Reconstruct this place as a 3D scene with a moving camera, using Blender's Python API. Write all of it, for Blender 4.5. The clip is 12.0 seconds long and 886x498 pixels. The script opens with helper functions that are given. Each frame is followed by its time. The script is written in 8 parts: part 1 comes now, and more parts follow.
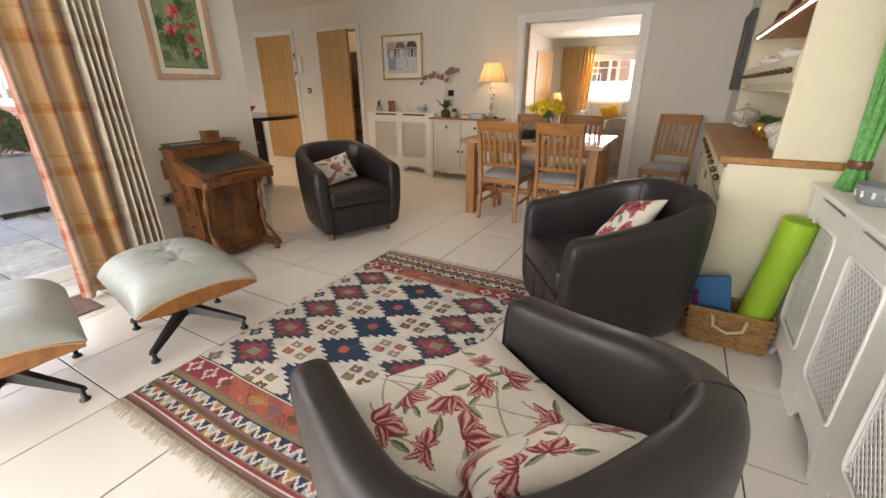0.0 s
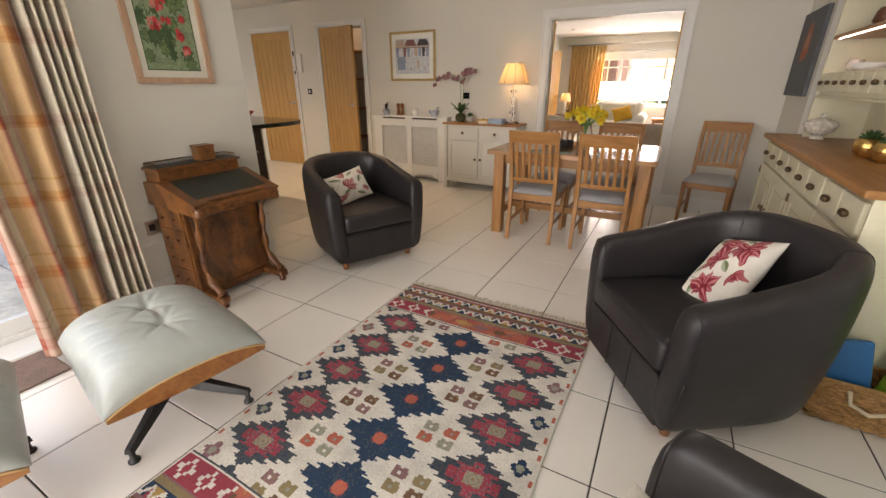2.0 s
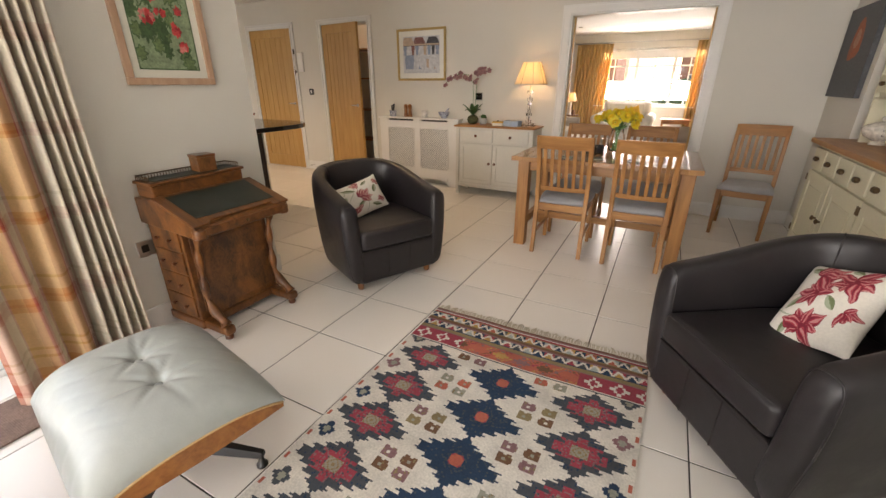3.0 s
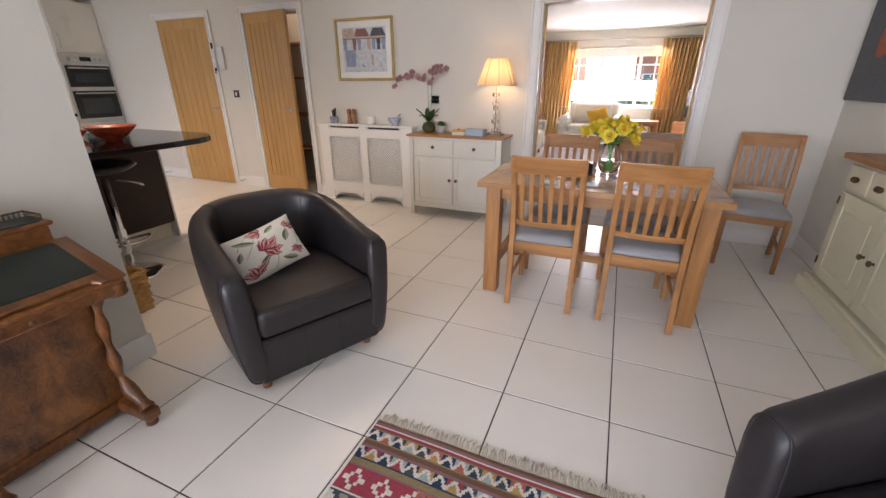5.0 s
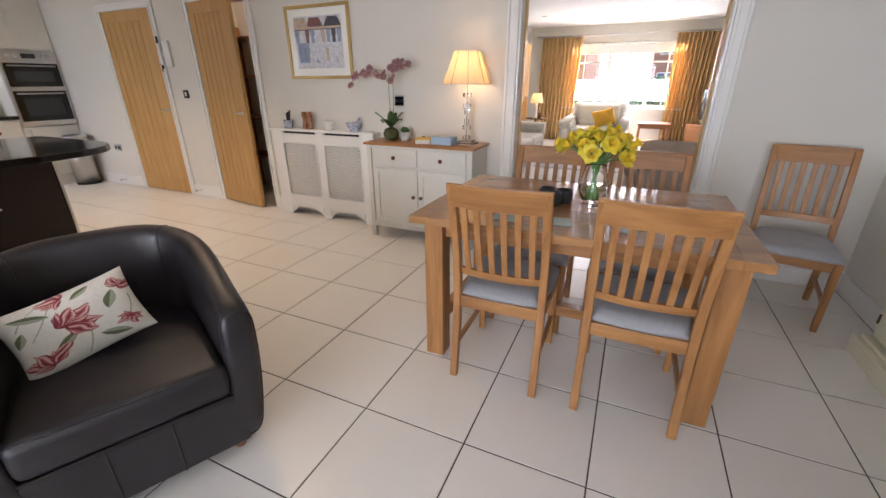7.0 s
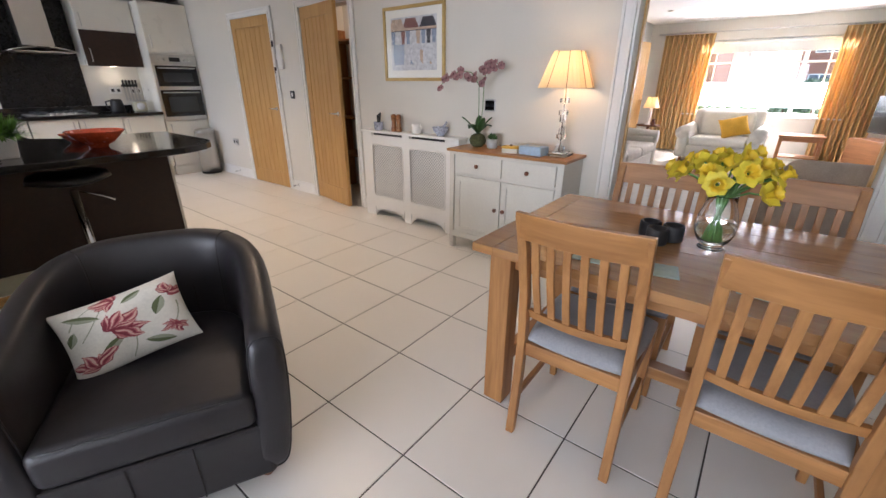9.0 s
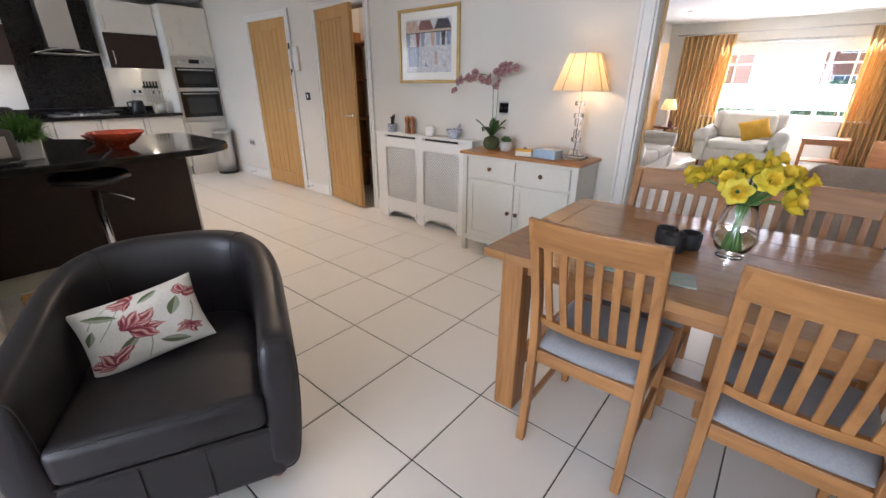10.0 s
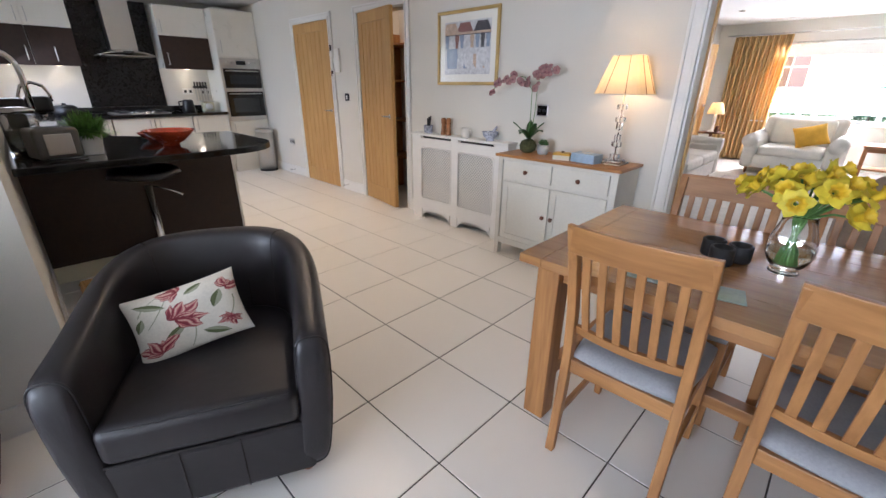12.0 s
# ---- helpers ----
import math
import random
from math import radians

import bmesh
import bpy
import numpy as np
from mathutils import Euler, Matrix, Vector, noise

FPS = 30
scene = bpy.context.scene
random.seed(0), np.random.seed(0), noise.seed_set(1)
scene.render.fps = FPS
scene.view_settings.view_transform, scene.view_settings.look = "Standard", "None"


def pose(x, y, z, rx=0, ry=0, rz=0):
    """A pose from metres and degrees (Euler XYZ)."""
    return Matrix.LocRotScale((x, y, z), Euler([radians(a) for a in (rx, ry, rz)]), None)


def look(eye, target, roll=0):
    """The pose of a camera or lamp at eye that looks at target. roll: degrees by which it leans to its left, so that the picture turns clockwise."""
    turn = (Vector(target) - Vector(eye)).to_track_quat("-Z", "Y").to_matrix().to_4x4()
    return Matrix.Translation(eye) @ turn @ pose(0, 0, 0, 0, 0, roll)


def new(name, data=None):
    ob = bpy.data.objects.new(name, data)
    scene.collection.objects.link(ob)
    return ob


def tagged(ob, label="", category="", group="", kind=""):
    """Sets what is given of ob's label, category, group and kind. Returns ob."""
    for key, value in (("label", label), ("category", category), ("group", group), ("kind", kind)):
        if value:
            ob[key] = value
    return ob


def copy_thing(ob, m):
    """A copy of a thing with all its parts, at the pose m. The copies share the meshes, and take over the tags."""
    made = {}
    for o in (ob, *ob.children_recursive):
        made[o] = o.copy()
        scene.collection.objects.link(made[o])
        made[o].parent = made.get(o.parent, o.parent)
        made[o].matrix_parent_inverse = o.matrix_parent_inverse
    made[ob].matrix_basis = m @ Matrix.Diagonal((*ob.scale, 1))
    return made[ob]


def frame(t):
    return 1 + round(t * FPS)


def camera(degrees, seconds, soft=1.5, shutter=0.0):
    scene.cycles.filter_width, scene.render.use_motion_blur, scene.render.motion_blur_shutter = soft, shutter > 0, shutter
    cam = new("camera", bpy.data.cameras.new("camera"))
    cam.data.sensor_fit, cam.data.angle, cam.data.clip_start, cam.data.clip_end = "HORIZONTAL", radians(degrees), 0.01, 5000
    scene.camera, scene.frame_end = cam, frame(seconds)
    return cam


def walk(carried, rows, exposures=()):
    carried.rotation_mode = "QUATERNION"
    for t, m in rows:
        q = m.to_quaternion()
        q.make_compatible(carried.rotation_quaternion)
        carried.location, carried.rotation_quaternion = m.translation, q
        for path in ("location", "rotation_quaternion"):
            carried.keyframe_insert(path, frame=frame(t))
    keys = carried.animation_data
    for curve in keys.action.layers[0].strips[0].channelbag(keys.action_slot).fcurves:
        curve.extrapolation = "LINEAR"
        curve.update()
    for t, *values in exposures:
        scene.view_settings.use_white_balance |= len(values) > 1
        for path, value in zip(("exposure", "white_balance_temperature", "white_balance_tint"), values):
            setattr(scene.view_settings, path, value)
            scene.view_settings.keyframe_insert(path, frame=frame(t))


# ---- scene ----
cam = camera(95.1, 12.0)
PATH = [
    (0, (-1.096, 2.482, 1.216), (-2.007, 4.101, 0.475), -0.3),
    (0.5, (-1.19, 2.554, 1.225), (-2.097, 4.173, 0.479), -0.2),
    (1, (-1.306, 2.62, 1.227), (-2.207, 4.241, 0.478), -0.2),
    (1.5, (-1.45, 2.711, 1.25), (-2.341, 4.337, 0.5), -0.2),
    (2, (-1.578, 2.794, 1.271), (-2.462, 4.423, 0.52), -0.1),
    (2.5, (-1.742, 2.88, 1.279), (-2.62, 4.511, 0.524), -0.2),
    (3, (-1.896, 2.967, 1.283), (-2.761, 4.605, 0.528), -0.1),
    (3.2, (-1.965, 3.024, 1.298), (-2.81, 4.667, 0.531), 0.2),
    (4.8, (-2.208, 3.705, 1.301), (-2.924, 5.409, 0.537), -0.0),
    (5, (-2.195, 3.796, 1.298), (-2.909, 5.503, 0.54), -0.1),
    (5.5, (-2.159, 4.01, 1.297), (-2.87, 5.719, 0.541), -0.2),
    (6, (-2.163, 4.229, 1.289), (-2.876, 5.936, 0.53), -0.2),
    (6.5, (-2.147, 4.422, 1.291), (-2.872, 6.124, 0.531), -0.2),
    (7, (-2.098, 4.602, 1.286), (-2.86, 6.289, 0.526), -0.2),
    (7.5, (-2.102, 4.721, 1.28), (-3.04, 6.317, 0.522), -0.0),
    (7.7, (-2.106, 4.77, 1.3), (-3.108, 6.322, 0.533), -0.2),
    (9.5, (-2.153, 4.901, 1.301), (-3.308, 6.351, 0.549), 0.2),
    (10, (-2.153, 4.906, 1.311), (-3.338, 6.33, 0.559), 0.2),
    (10.5, (-2.157, 4.904, 1.316), (-3.375, 6.3, 0.564), 0.3),
    (11, (-2.162, 4.896, 1.318), (-3.412, 6.266, 0.568), 0.4),
    (11.5, (-2.169, 4.894, 1.319), (-3.444, 6.241, 0.571), 0.5),
    (12, (-2.172, 4.901, 1.316), (-3.468, 6.228, 0.568), 0.5),
]
walk(cam, [(t, look(eye, target, roll)) for t, eye, target, roll in PATH],
     exposures=[(0.0, 2.15, 7250, 20), (3.0, 2.22, 7200, 20), (4.8, 2.45, 6200, 23), (7.0, 2.48, 6000, 21), (9.5, 2.56, 5680, 19), (12.0, 2.60, 5500, 18)])

# ---- world, sun and the light of the openings ----
world = bpy.data.worlds.new("sky")
scene.world = world
world.use_nodes = True
sky = world.node_tree.nodes.new("ShaderNodeTexSky")
sky.sky_type, sky.sun_disc = "NISHITA", False
sky.dust_density, sky.air_density = 2.5, 1.5
sky.sun_elevation, sky.sun_rotation = radians(38), radians(12)
world.node_tree.links.new(sky.outputs[0], world.node_tree.nodes["Background"].inputs[0])
world.node_tree.nodes["Background"].inputs[1].default_value = 0.15
sun = new("sun", bpy.data.lights.new("sun", "SUN"))
sun.data.energy, sun.data.angle, sun.data.color = 2.0, radians(0.5), (1.0, 0.95, 0.87)
sun.matrix_world = look((3, 30, 22), (-1.6, 9.5, 0))


def area(name, eye, target, w, h, power, color):
    lamp = new(name, bpy.data.lights.new(name, "AREA"))
    lamp.data.shape, lamp.data.size, lamp.data.size_y = "RECTANGLE", w, h
    lamp.data.energy, lamp.data.color = power, color
    lamp.matrix_world = look(eye, target)
    return lamp


DAY = (0.93, 0.97, 1.0)
# The south opening is unseen; window and lamp are added to light the room.
area("added_daylight_south", (-2.4, -1.38, 1.25), (-2.4, 3.0, -0.3), 3.1, 1.9, 41, DAY)
area("daylight_west", (-4.44, 2.12, 1.1), (-2.0, 2.75, 0.9), 1.4, 1.9, 8.0, DAY)
area("daylight_living", (-2.45, 14.98, 1.45), (-2.45, 11, -0.3), 2.2, 1.2, 34, (1.0, 0.98, 0.95))
# Lamp in the added kitchen window, which stays out of view.
area("added_daylight_kitchen", (-8.6, 4.62, 1.57), (-7.6, 6.1, -0.2), 1.7, 0.95, 5.0, DAY)

# ---- materials ----


def links(m):
    return m.node_tree.nodes, m.node_tree.links


def mat(name, color, rough=0.5, metal=0.0, vary=0.12, scale=6.0, grain=60.0, bump=0.05, coat=0.0, sheen=0.0,
        stretch=(1, 1, 1), detail=6.0, dist=0.0015, spec=0.5, wear=1.0):
    """A surface with variation at two scales and fine relief."""
    m = bpy.data.materials.new(name)
    m.use_nodes = True
    nodes, ln = links(m)
    b = nodes["Principled BSDF"]
    co = nodes.new("ShaderNodeTexCoord")
    mp = nodes.new("ShaderNodeMapping")
    mp.inputs["Scale"].default_value = stretch
    ln.new(co.outputs["Object"], mp.inputs[0])
    big = nodes.new("ShaderNodeTexNoise")
    big.inputs["Scale"].default_value, big.inputs["Detail"].default_value = scale, 3
    fine = nodes.new("ShaderNodeTexNoise")
    fine.inputs["Scale"].default_value, fine.inputs["Detail"].default_value = grain, detail
    ln.new(mp.outputs[0], big.inputs[0]), ln.new(mp.outputs[0], fine.inputs[0])
    add = nodes.new("ShaderNodeMath")
    add.operation = "ADD"
    ln.new(big.outputs[0], add.inputs[0]), ln.new(fine.outputs[0], add.inputs[1])
    rng = nodes.new("ShaderNodeMapRange")
    rng.inputs[1].default_value, rng.inputs[2].default_value = 0.7, 1.3
    rng.inputs[3].default_value, rng.inputs[4].default_value = 1 - vary, 1 + vary
    ln.new(add.outputs[0], rng.inputs[0])
    mul = nodes.new("ShaderNodeVectorMath")
    mul.operation = "SCALE"
    mul.inputs[0].default_value = color
    ln.new(rng.outputs[0], mul.inputs["Scale"])
    ln.new(mul.outputs[0], b.inputs["Base Color"])
    b.inputs["Roughness"].default_value, b.inputs["Metallic"].default_value = rough, metal
    b.inputs["Specular IOR Level"].default_value = spec
    rr = nodes.new("ShaderNodeMapRange")
    rr.inputs[1].default_value, rr.inputs[2].default_value = 0.3, 0.7
    rr.inputs[3].default_value, rr.inputs[4].default_value = max(rough - 0.06 * wear, 0.02), min(rough + 0.08 * wear, 1)
    ln.new(big.outputs[0], rr.inputs[0]), ln.new(rr.outputs[0], b.inputs["Roughness"])
    if bump:
        bp = nodes.new("ShaderNodeBump")
        bp.inputs["Strength"].default_value, bp.inputs["Distance"].default_value = min(bump * 6, 1.0), dist
        ln.new(fine.outputs[0], bp.inputs["Height"]), ln.new(bp.outputs[0], b.inputs["Normal"])
    b.inputs["Coat Weight"].default_value = coat
    b.inputs["Coat Roughness"].default_value = 0.15
    b.inputs["Sheen Weight"].default_value = sheen
    return m


def wood(name, light, dark, axis=0, rough=0.42, scale=1.0, coat=0.0):
    """Straight-grained timber; axis is the run of the grain."""
    m = bpy.data.materials.new(name)
    m.use_nodes = True
    nodes, ln = links(m)
    b = nodes["Principled BSDF"]
    co, mp, info = nodes.new("ShaderNodeTexCoord"), nodes.new("ShaderNodeMapping"), nodes.new("ShaderNodeObjectInfo")
    s = [11 * scale] * 3
    s[axis] = 0.9 * scale
    mp.inputs["Scale"].default_value = s
    off = nodes.new("ShaderNodeVectorMath")
    off.operation = "ADD"
    shift = nodes.new("ShaderNodeVectorMath")
    shift.operation = "SCALE"
    shift.inputs[0].default_value = (7.3, 5.1, 9.7)
    ln.new(info.outputs["Random"], shift.inputs["Scale"])
    ln.new(co.outputs["Object"], off.inputs[0]), ln.new(shift.outputs[0], off.inputs[1])
    ln.new(off.outputs[0], mp.inputs[0])
    n1, n2 = nodes.new("ShaderNodeTexNoise"), nodes.new("ShaderNodeTexNoise")
    n1.inputs["Scale"].default_value, n1.inputs["Detail"].default_value, n1.inputs["Distortion"].default_value = 1.6, 6, 1.2
    n2.inputs["Scale"].default_value, n2.inputs["Detail"].default_value = 9, 4
    ln.new(mp.outputs[0], n1.inputs[0]), ln.new(mp.outputs[0], n2.inputs[0])
    mixv = nodes.new("ShaderNodeMath")
    mixv.operation = "MULTIPLY_ADD"
    mixv.inputs[1].default_value = 0.35
    ln.new(n2.outputs[0], mixv.inputs[0]), ln.new(n1.outputs[0], mixv.inputs[2])
    ramp = nodes.new("ShaderNodeValToRGB")
    ramp.color_ramp.elements[0].position, ramp.color_ramp.elements[1].position = 0.42, 0.85
    ramp.color_ramp.elements[0].color, ramp.color_ramp.elements[1].color = (*dark, 1), (*light, 1)
    ln.new(mixv.outputs[0], ramp.inputs[0]), ln.new(ramp.outputs[0], b.inputs["Base Color"])
    b.inputs["Roughness"].default_value, b.inputs["Coat Weight"].default_value = rough, coat
    bp = nodes.new("ShaderNodeBump")
    bp.inputs["Strength"].default_value, bp.inputs["Distance"].default_value = 0.25, 0.0008
    ln.new(n2.outputs[0], bp.inputs["Height"]), ln.new(bp.outputs[0], b.inputs["Normal"])
    return m


def burr(name, light, dark):
    """Polished burr veneer: cloudy figure with dark curls."""
    m = bpy.data.materials.new(name)
    m.use_nodes = True
    nodes, ln = links(m)
    b = nodes["Principled BSDF"]
    co = nodes.new("ShaderNodeTexCoord")
    mp = nodes.new("ShaderNodeMapping")
    mp.inputs["Scale"].default_value = (1, 1, 0.55)
    ln.new(co.outputs["Object"], mp.inputs[0])
    cloud, curl = nodes.new("ShaderNodeTexNoise"), nodes.new("ShaderNodeTexNoise")
    cloud.inputs["Scale"].default_value, cloud.inputs["Detail"].default_value, cloud.inputs["Distortion"].default_value = 9, 4, 0.8
    curl.inputs["Scale"].default_value, curl.inputs["Detail"].default_value, curl.inputs["Distortion"].default_value = 38, 5, 2.5
    ln.new(mp.outputs[0], cloud.inputs[0]), ln.new(mp.outputs[0], curl.inputs[0])
    mix = nodes.new("ShaderNodeMath")
    mix.operation = "MULTIPLY_ADD"
    mix.inputs[1].default_value = 0.45
    ln.new(curl.outputs[0], mix.inputs[0]), ln.new(cloud.outputs[0], mix.inputs[2])
    ramp = nodes.new("ShaderNodeValToRGB")
    ramp.color_ramp.elements[0].position, ramp.color_ramp.elements[1].position = 0.52, 0.92
    ramp.color_ramp.elements[0].color, ramp.color_ramp.elements[1].color = (*dark, 1), (*light, 1)
    ln.new(mix.outputs[0], ramp.inputs[0]), ln.new(ramp.outputs[0], b.inputs["Base Color"])
    b.inputs["Roughness"].default_value, b.inputs["Coat Weight"].default_value = 0.34, 0.15
    return m


def leather(name, color, rough, scale=260.0, strength=0.25, lumps=0.3, vary=0.14):
    m = mat(name, color, rough, vary=vary, scale=5, grain=30, bump=0)
    nodes, ln = links(m)
    b = nodes["Principled BSDF"]
    co = nodes.new("ShaderNodeTexCoord")
    v, n = nodes.new("ShaderNodeTexVoronoi"), nodes.new("ShaderNodeTexNoise")
    v.inputs["Scale"].default_value = scale
    n.inputs["Scale"].default_value, n.inputs["Detail"].default_value = 7, 4
    ln.new(co.outputs["Object"], v.inputs[0]), ln.new(co.outputs["Object"], n.inputs[0])
    b1, b2 = nodes.new("ShaderNodeBump"), nodes.new("ShaderNodeBump")
    b1.inputs["Strength"].default_value, b1.inputs["Distance"].default_value = strength, 0.0006
    b2.inputs["Strength"].default_value, b2.inputs["Distance"].default_value = lumps, 0.006
    ln.new(v.outputs["Distance"], b1.inputs["Height"]), ln.new(n.outputs[0], b2.inputs["Height"])
    ln.new(b2.outputs[0], b1.inputs["Normal"]), ln.new(b1.outputs[0], b.inputs["Normal"])
    return m


def fabric(name, color, scale=420.0, vary=0.1, rough=0.9, strength=0.5, sheen=0.0):
    """Woven cloth: crossed threads in the relief."""
    m = mat(name, color, rough, vary=vary, scale=9, grain=120, bump=0, sheen=sheen)
    nodes, ln = links(m)
    co = nodes.new("ShaderNodeTexCoord")
    ws = []
    for d in ("X", "Y", "Z"):
        w = nodes.new("ShaderNodeTexWave")
        w.bands_direction = d
        w.inputs["Scale"].default_value, w.inputs["Distortion"].default_value = scale / 6.28, 0.6
        ln.new(co.outputs["Object"], w.inputs[0])
        ws.append(w)
    a, c = nodes.new("ShaderNodeMath"), nodes.new("ShaderNodeMath")
    ln.new(ws[0].outputs["Fac"], a.inputs[0]), ln.new(ws[1].outputs["Fac"], a.inputs[1])
    ln.new(a.outputs[0], c.inputs[0]), ln.new(ws[2].outputs["Fac"], c.inputs[1])
    bp = nodes.new("ShaderNodeBump")
    bp.inputs["Strength"].default_value, bp.inputs["Distance"].default_value = strength, 0.0008
    ln.new(c.outputs[0], bp.inputs["Height"]), ln.new(bp.outputs[0], nodes["Principled BSDF"].inputs["Normal"])
    return m


def glass(name, color=(1, 1, 1), rough=0.0, ior=1.45):
    m = bpy.data.materials.new(name)
    m.use_nodes = True
    b = m.node_tree.nodes["Principled BSDF"]
    b.inputs["Base Color"].default_value = (*color, 1)
    b.inputs["Transmission Weight"].default_value, b.inputs["Roughness"].default_value, b.inputs["IOR"].default_value = 1.0, rough, ior
    return m


def glow(name, color, strength, base=(0.8, 0.7, 0.5)):
    m = bpy.data.materials.new(name)
    m.use_nodes = True
    b = m.node_tree.nodes["Principled BSDF"]
    b.inputs["Base Color"].default_value = (*base, 1)
    b.inputs["Emission Color"].default_value, b.inputs["Emission Strength"].default_value = (*color, 1), strength
    return m


M_WALL = mat("wall_paint", (0.70, 0.675, 0.612), 0.75, vary=0.03, scale=1.5, grain=180, bump=0.05, dist=0.0006)
M_CEIL = mat("ceiling_paint", (0.82, 0.81, 0.78), 0.85, vary=0.02, scale=1.2, grain=150, bump=0.04)
M_TRIM = mat("white_gloss_paint", (0.8, 0.79, 0.76), 0.35, vary=0.03, scale=3, grain=80, bump=0.02)


def tile_glaze():
    """Satin porcelain: each tile a shade apart, with a faint cloud across the floor."""
    m = bpy.data.materials.new("cream_floor_tile")
    m.use_nodes = True
    nodes, ln = links(m)
    b = nodes["Principled BSDF"]
    info, geo, n = nodes.new("ShaderNodeObjectInfo"), nodes.new("ShaderNodeNewGeometry"), nodes.new("ShaderNodeTexNoise")
    n.inputs["Scale"].default_value, n.inputs["Detail"].default_value = 3.0, 4
    ln.new(geo.outputs["Position"], n.inputs[0])
    mix = nodes.new("ShaderNodeMath")
    mix.operation = "MULTIPLY_ADD"
    mix.inputs[1].default_value = 0.05
    ln.new(n.outputs[0], mix.inputs[0])
    rnd = nodes.new("ShaderNodeMath")
    rnd.operation = "MULTIPLY_ADD"
    rnd.inputs[1].default_value, rnd.inputs[2].default_value = 0.03, 0.96
    ln.new(info.outputs["Random"], rnd.inputs[0]), ln.new(rnd.outputs[0], mix.inputs[2])
    col = nodes.new("ShaderNodeVectorMath")
    col.operation = "SCALE"
    col.inputs[0].default_value = (0.82, 0.785, 0.73)
    ln.new(mix.outputs[0], col.inputs["Scale"]), ln.new(col.outputs[0], b.inputs["Base Color"])
    b.inputs["Roughness"].default_value = 0.3
    return m


M_TILE = tile_glaze()
M_GROUT = mat("grey_grout", (0.075, 0.066, 0.058), 0.9, vary=0.25, scale=3, grain=90, bump=0.1)
M_OAK = wood("oak", (0.43, 0.205, 0.066), (0.27, 0.115, 0.034), 2, 0.42)
M_OAK_X = wood("oak_along_x", (0.43, 0.205, 0.066), (0.27, 0.115, 0.034), 0, 0.38)
M_OAK_Y = wood("oak_along_y", (0.43, 0.205, 0.066), (0.27, 0.115, 0.034), 1, 0.38)
M_TOP = wood("polished_oak", (0.40, 0.20, 0.075), (0.27, 0.125, 0.042), 0, 0.24, coat=0.25)
M_DOOR = wood("oak_veneer", (0.56, 0.335, 0.115), (0.45, 0.245, 0.07), 2, 0.4)
M_WALNUT = burr("burr_walnut", (0.25, 0.095, 0.024), (0.045, 0.014, 0.005))
M_WALNUT_X = wood("walnut_moulding", (0.20, 0.072, 0.018), (0.06, 0.019, 0.006), 1, 0.33, coat=0.15)
M_PLY = wood("walnut_veneer_shell", (0.36, 0.15, 0.045), (0.20, 0.07, 0.02), 0, 0.3, coat=0.3)
M_PLYEDGE = mat("plywood_edge", (0.55, 0.36, 0.16), 0.5, vary=0.2, stretch=(1, 1, 30))
M_LEATHER = leather("dark_brown_leather", (0.0195, 0.0165, 0.0180), 0.37, 420, 0.3, 0.45, vary=0.1)
M_LEATHER.node_tree.nodes["Principled BSDF"].inputs["Specular IOR Level"].default_value = 0.48
M_SEAM = mat("seam_thread", (0.016, 0.012, 0.011), 0.7)
M_WHITELEATHER = leather("off_white_leather", (0.36, 0.385, 0.365), 0.33, 200, 0.25, 0.3, 0.05)
M_BLACKMETAL = mat("black_metal", (0.012, 0.012, 0.013), 0.38, vary=0.1)
M_FOOT = wood("stained_beech", (0.36, 0.15, 0.055), (0.22, 0.085, 0.03), 2, 0.4)
M_CREAM = mat("cream_painted_wood", (0.71, 0.67, 0.50), 0.45, vary=0.04, scale=4, grain=60, bump=0.03)
M_GREYCREAM = mat("pale_stone_paint", (0.66, 0.645, 0.585), 0.45, vary=0.04, scale=4, grain=60, bump=0.03)
M_KNOB = mat("dark_wood_knob", (0.14, 0.05, 0.022), 0.35)
M_BRONZE = mat("aged_bronze", (0.15, 0.10, 0.055), 0.4, metal=0.9)
M_CHROME = mat("chrome", (0.75, 0.75, 0.76), 0.1, metal=1.0, vary=0.03)
M_STEEL = mat("brushed_steel", (0.58, 0.57, 0.55), 0.30, metal=1.0, vary=0.03, stretch=(40, 1, 1), bump=0.0, wear=0.3)
M_PAD = fabric("grey_seat_fabric", (0.33, 0.33, 0.34), 900, 0.12, 0.95, 0.25, 0.3)
M_BLACKGLASS = mat("black_glass", (0.006, 0.006, 0.007), 0.06, vary=0.05)
M_GRANITE = mat("black_granite", (0.009, 0.0085, 0.009), 0.07, vary=0.7, scale=60, grain=300, bump=0)
M_WENGE = wood("wenge_laminate", (0.030, 0.0125, 0.006), (0.017, 0.007, 0.0035), 0, 0.55)
M_CABWHITE = mat("ivory_cabinet_door", (0.78, 0.765, 0.70), 0.32, vary=0.02)
M_BLACKPLASTIC = mat("black_plastic", (0.013, 0.013, 0.014), 0.33)
M_GLASS = glass("clear_glass")
M_MIRRORGLASS = glass("picture_glass", ior=1.2)

# ---- builders ----


def bx(bm, x0, x1, y0, y1, z0, z1, m=None, idx=0):
    r = bmesh.ops.create_cube(bm, size=1, matrix=Matrix.Translation(((x0 + x1) / 2, (y0 + y1) / 2, (z0 + z1) / 2)) @
                              Matrix.Diagonal((abs(x1 - x0), abs(y1 - y0), abs(z1 - z0), 1)))
    if m is not None:
        bmesh.ops.transform(bm, matrix=m, verts=r["verts"])
    if idx:
        for f in {f for v in r["verts"] for f in v.link_faces}:
            f.material_index = idx
    return r["verts"]


